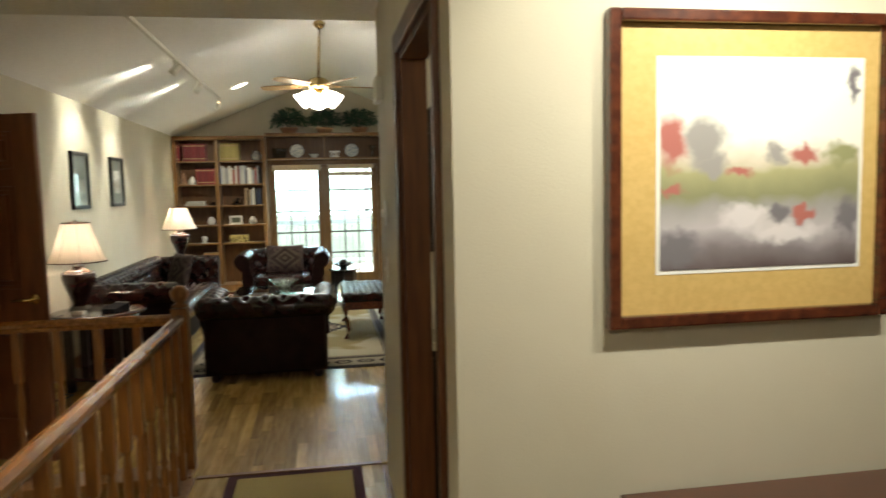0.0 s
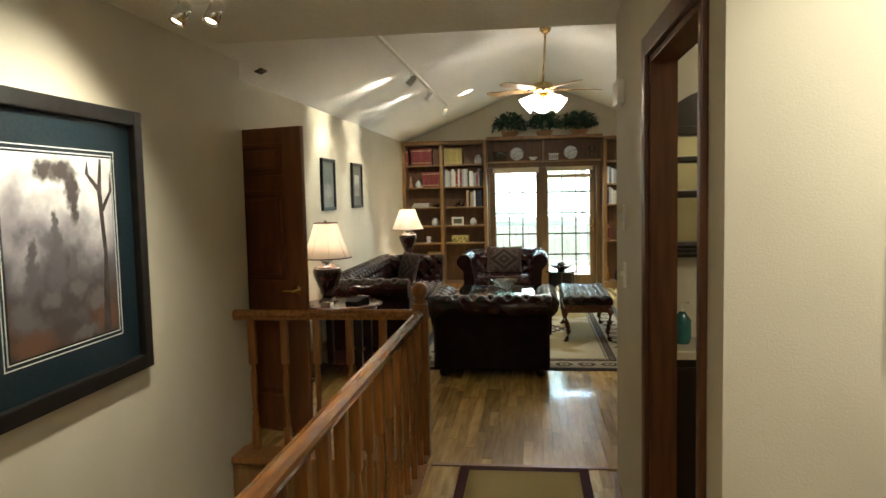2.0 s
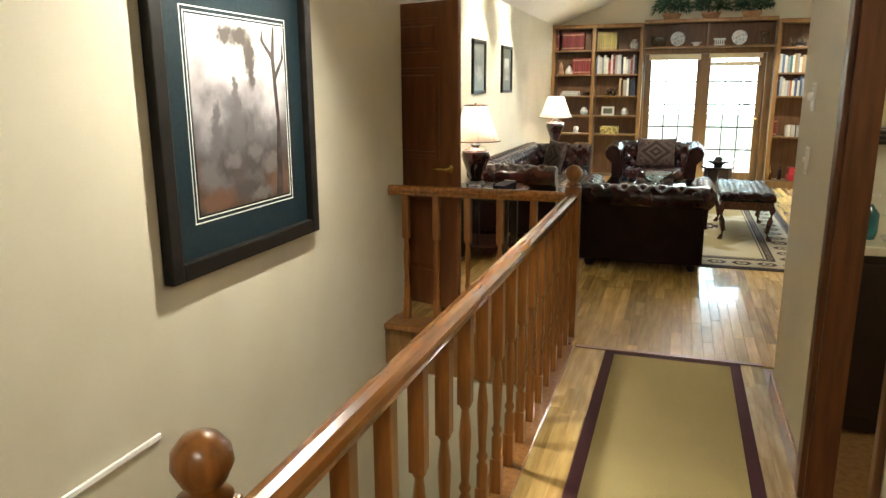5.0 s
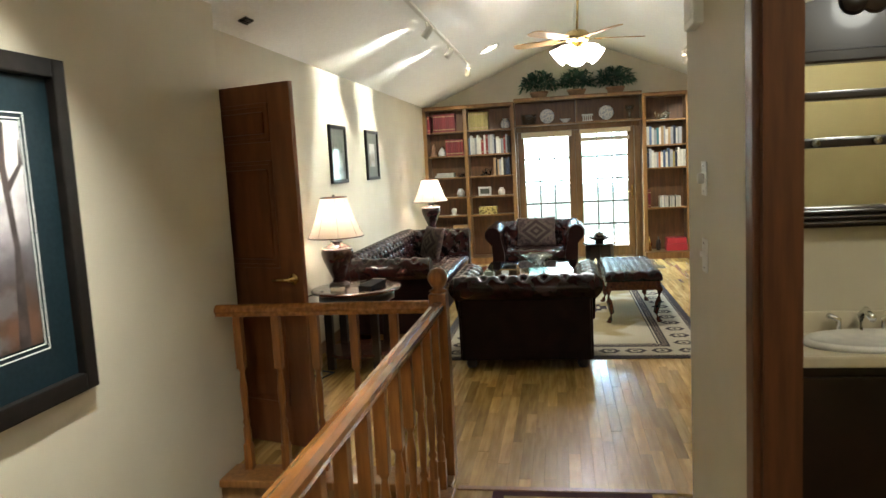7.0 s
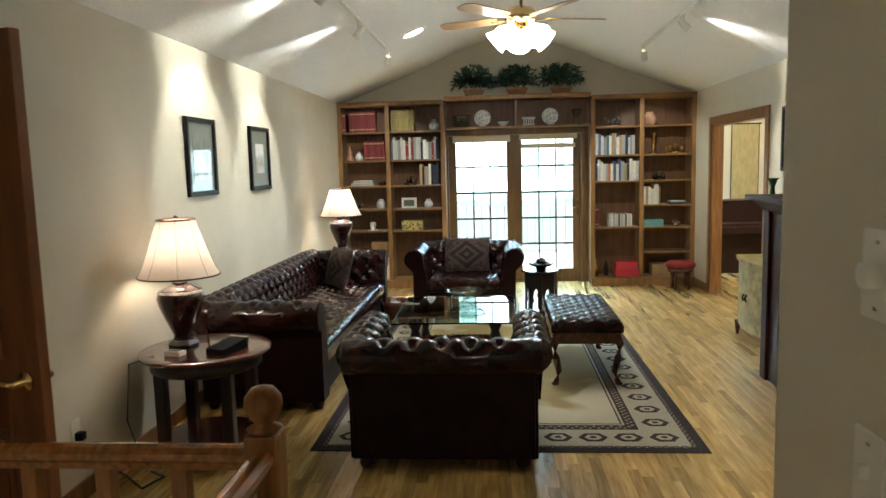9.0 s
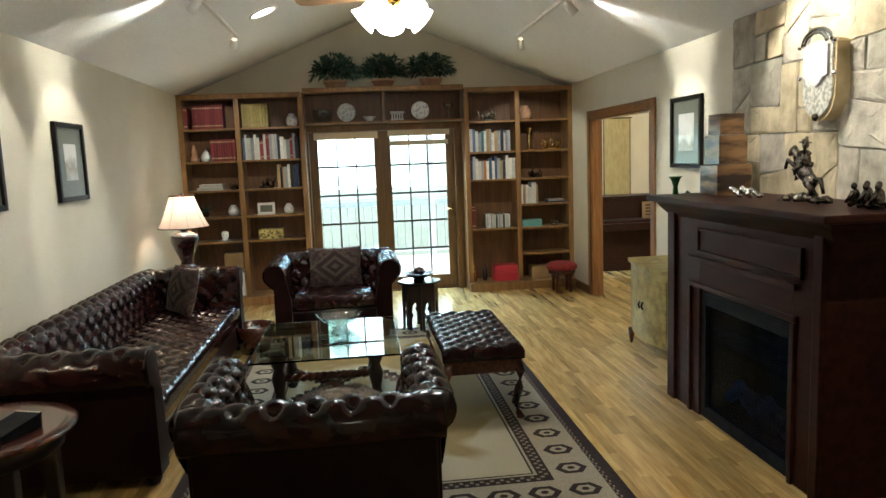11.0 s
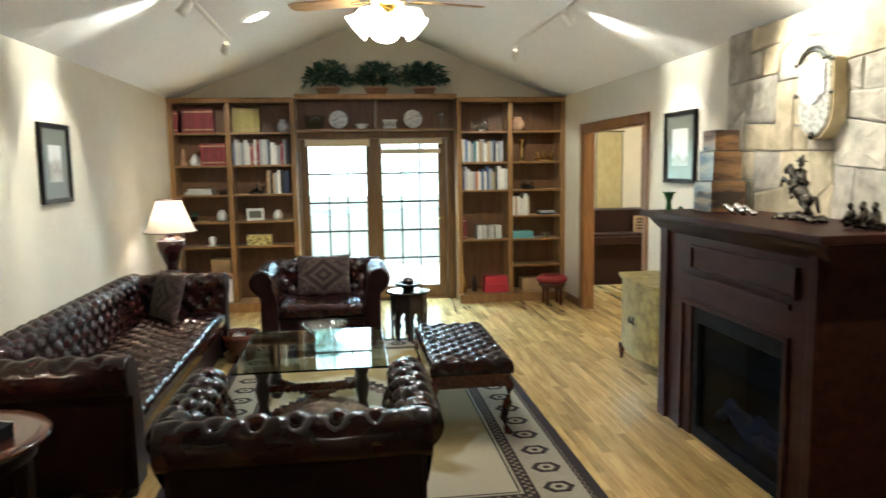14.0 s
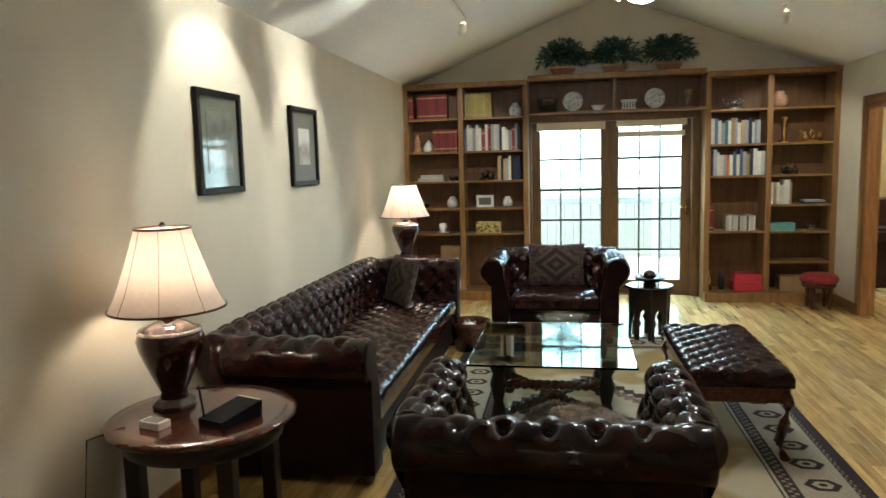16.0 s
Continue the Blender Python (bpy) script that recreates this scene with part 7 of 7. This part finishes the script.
part("key_slip", B(5.0, 6.45, 0.52, 0.80, 0.58, 0.68, bevel=0.006), piano_wood, t)
part("key_cover", B(5.05, 6.40, 0.54, 0.80, 0.68, 0.72, bevel=0.006), piano_wood, t)
for x in (5.03, 6.36):
    part("leg", B(x, x + 0.06, 0.54, 0.60, 0, 0.58, bevel=0.008), piano_wood, t)
t = thing("small_sign", "small brown plaque with dark bars of writing on the piano", "sign", (5.90, 0.70, 0.7205))
part("plaque", B(-0.12, 0.12, 0, 0.02, 0, 0.22, bevel=0.004), kraft, t)
for i in range(4):
    part("writing_bar", B(-0.08, 0.08 - 0.02 * (i % 2), -0.002, 0, 0.04 + i * 0.042, 0.058 + i * 0.042), ebony, t)
t = thing("inner_door", "dark framed inner doorway with glazed panel painted pale like a reflection", "door", (0, 0, 0))
for x0, x1, z0, z1 in ((6.08, 6.18, 0, 2.15), (6.95, 7.05, 0, 2.15), (6.18, 6.95, 2.05, 2.15)):
    part("casing", B(x0, x1, 1.175, 1.199, z0, z1, bevel=0.004), oak_trim, t)
part("leaf", B(6.18, 6.95, 1.185, 1.199, 0, 2.05), case_wood, t)
# opaque pale colour in place of the bright reflection in the door glass
part("glazing", B(6.27, 6.86, 1.176, 1.1845, 0.3, 1.3), M("painted_glass_reflection", (0.35, 0.42, 0.42), rough=0.1), t)
# added lamp and glowing fitting, both out of view, that brighten the next room
lamp("next_room_light", "POINT", (6.3, -1.5, 2.3), 27, WARM, size=0.15)
single("pendant_light", lathe([(0.12, 0), (0.14, -0.06), (0.05, -0.10)], 22), can_glow, "added glowing ceiling fitting of the next room, out of view", "ceiling light", (6.3, -1.5, 2.499), smooth=True)

# ---------------- floor boards and wall stones (pieces) ----------------
_plank = {}


def plank_mesh(length, width=0.0605):
    key = round(length, 2)
    if key not in _plank:
        bm, w, h = bmesh.new(), width / 2 - 0.0001, key / 2 - 0.0002
        lo = [bm.verts.new((sx * w, sy * h, -0.012)) for sx, sy in ((-1, -1), (1, -1), (1, 1), (-1, 1))]
        md = [bm.verts.new((sx * w, sy * h, -0.0008)) for sx, sy in ((-1, -1), (1, -1), (1, 1), (-1, 1))]
        hi = [bm.verts.new((sx * (w - 0.0006), sy * (h - 0.0008), 0)) for sx, sy in ((-1, -1), (1, -1), (1, 1), (-1, 1))]
        bm.faces.new(hi)
        for a, b in ((lo, md), (md, hi)):
            for i in range(4):
                bm.faces.new((a[i], a[(i + 1) % 4], b[(i + 1) % 4], b[i]))
        _plank[key] = mesh_of("plank", bm, oak_floor)
    return _plank[key]


rng = random.Random(5)
joined = []
count = 0
for c in range(77):
    x = 0.03025 + 0.0605 * c
    y = -13.2 - rng.random()
    while y < 0.32:
        length = rng.choice((0.3, 0.45, 0.6, 0.75, 0.9, 1.05))
        a, b, y = y, y + length, y + length
        for s, e in ((max(a, -13.2), min(b, -7.72)), (max(a, -7.72), min(b, 0.32))):
            if e - s < 0.03:
                continue
            if e <= -7.71 and not 1.52 < x < 2.54 and not (e < -10.06 and x > 1.5):
                continue
            if -5.4 > s > -9.6 and 1.0 < x < 4.1 and e - s > 0.1 and count < 300:
                ob = new("plank", plank_mesh(e - s))
                ob.parent = floor
                ob.location = (x, (s + e) / 2, 0)
                count += 1
            else:
                joined.append((x, s, e))
# the same strips in the room beyond the opening
for c in range(58):
    x, y = 4.69 + 0.0605 * c, -4.0 - rng.random()
    while y < 1.19:
        a, y = y, y + rng.choice((0.45, 0.6, 0.75, 0.9))
        if min(y, 1.19) - max(a, -4.0) > 0.03 and (x > 4.75 or (a > OPEN[0] and y < OPEN[1])):
            joined.append((x, max(a, -4.0), min(y, 1.19)))
verts, faces = [], []
for x, s, e in joined:
    w, k = 0.03015, len(verts)
    for dx, dy, z in ((w, 0.0002, -0.012), (w, 0.0002, -0.0006), (w - 0.0006, 0.0008, 0)):
        verts += [(x - dx, s + dy, z), (x + dx, s + dy, z), (x + dx, e - dy, z), (x - dx, e - dy, z)]
    faces.append((k + 8, k + 9, k + 10, k + 11))
    for r in (0, 4):
        faces += [(k + r + i, k + r + (i + 1) % 4, k + r + 4 + (i + 1) % 4, k + r + 4 + i) for i in range(4)]
me = bpy.data.meshes.new("floor_boards")
me.from_pydata(verts, [], faces)
me.materials.append(oak_floor_joined)
ob = tagged(new("floor_boards", me), kind="stuff")
ob.parent = floor

chimney = structure("chimney_breast", B(4.52, W - 0.001, -5.92, -3.88, 0, ceil_z(4.52) - 0.02), mortar, "rough field stone chimney breast")


def clip_poly(poly, p, n):
    """The part of a convex outline on the side of the line through p that n points to."""
    out = []
    for a, b in zip(poly, poly[1:] + poly[:1]):
        da, db = (a - p).dot(n), (b - p).dot(n)
        if da >= 0:
            out.append(a)
        if da * db < 0:
            out.append(a.lerp(b, da / (da - db)))
    return out


def quarry(poly, out):
    """Break a wall face into uneven stones with slanting joints."""
    ys, zs = [v.x for v in poly], [v.y for v in poly]
    w, h = max(ys) - min(ys), max(zs) - min(zs)
    big = rng.uniform(0.28, 0.46)
    if w < big and h < big * 0.85 or w < 0.20 or h < 0.15:
        out.append(poly)
        return
    tilt = math.radians(rng.choice((-32, 30)) if rng.random() < 0.16 and w < 0.8 else rng.gauss(0, 4))
    f = rng.uniform(0.34, 0.66)
    upright = w > h * 1.15
    n = Vector((math.cos(tilt), math.sin(tilt))) if upright else Vector((-math.sin(tilt), math.cos(tilt)))
    p = Vector((min(ys) + f * w, min(zs) + 0.5 * h)) if upright else Vector((min(ys) + 0.5 * w, min(zs) + f * h))
    for s in (1, -1):
        q = clip_poly(poly, p, n * s)
        if len(q) > 2:
            quarry(q, out)


rng = random.Random(23)
cells = []
TOP = ceil_z(4.52) - 0.025
quarry([Vector(v) for v in ((-5.62, 0), (-3.88, 0), (-3.88, TOP), (-5.62, TOP))], cells)
z = 0.0
while z < TOP - 0.1:
    h = min(rng.uniform(0.19, 0.36), TOP - z)
    cells.append([Vector(v) for v in ((-5.93, z), (-5.62, z), (-5.62, z + h), (-5.93, z + h))])
    z += h
for poly in cells:
    mid = sum(poly, Vector((0, 0))) / len(poly)
    size = max(max(abs(v.x - mid.x) for v in poly), max(abs(v.y - mid.y) for v in poly))
    ring = []
    for a, b in zip(poly, poly[1:] + poly[:1]):
        steps = 1 + min(2, int((b - a).length / 0.16))
        for k in range(steps + 1):
            q = a.lerp(b, (0.05 + 0.90 * k / steps)) - mid
            q *= 1 - 0.0045 / max(0.03, q.length)
            ring.append(q + Vector((rng.uniform(-1, 1), rng.uniform(-1, 1))) * 0.004)
    dep, m = rng.uniform(0.006, 0.017), len(ring)
    lean = Vector((rng.uniform(-1, 1), rng.uniform(-1, 1))) * 0.006 / size
    bm, rows = bmesh.new(), []
    for d, k in ((0.05, 1.0), (-dep * 0.55, 0.995), (-dep, 0.982), (-dep - 0.003, 0.80), (-dep - 0.004, 0.42)):
        rows.append([bm.verts.new((d + (k < 0.99) * (lean.dot(v) * k + rng.uniform(-0.0035, 0.0035)), k * v.x, k * v.y)) for v in ring])
    for a, b in zip(rows, rows[1:]):
        for i in range(m):
            bm.faces.new((a[i], a[(i + 1) % m], b[(i + 1) % m], b[i]))
    bm.faces.new(rows[-1])
    part("stone", bm, stone_grey if rng.random() < 0.38 else stone_mat, chimney, at=(4.52, mid.x, mid.y))
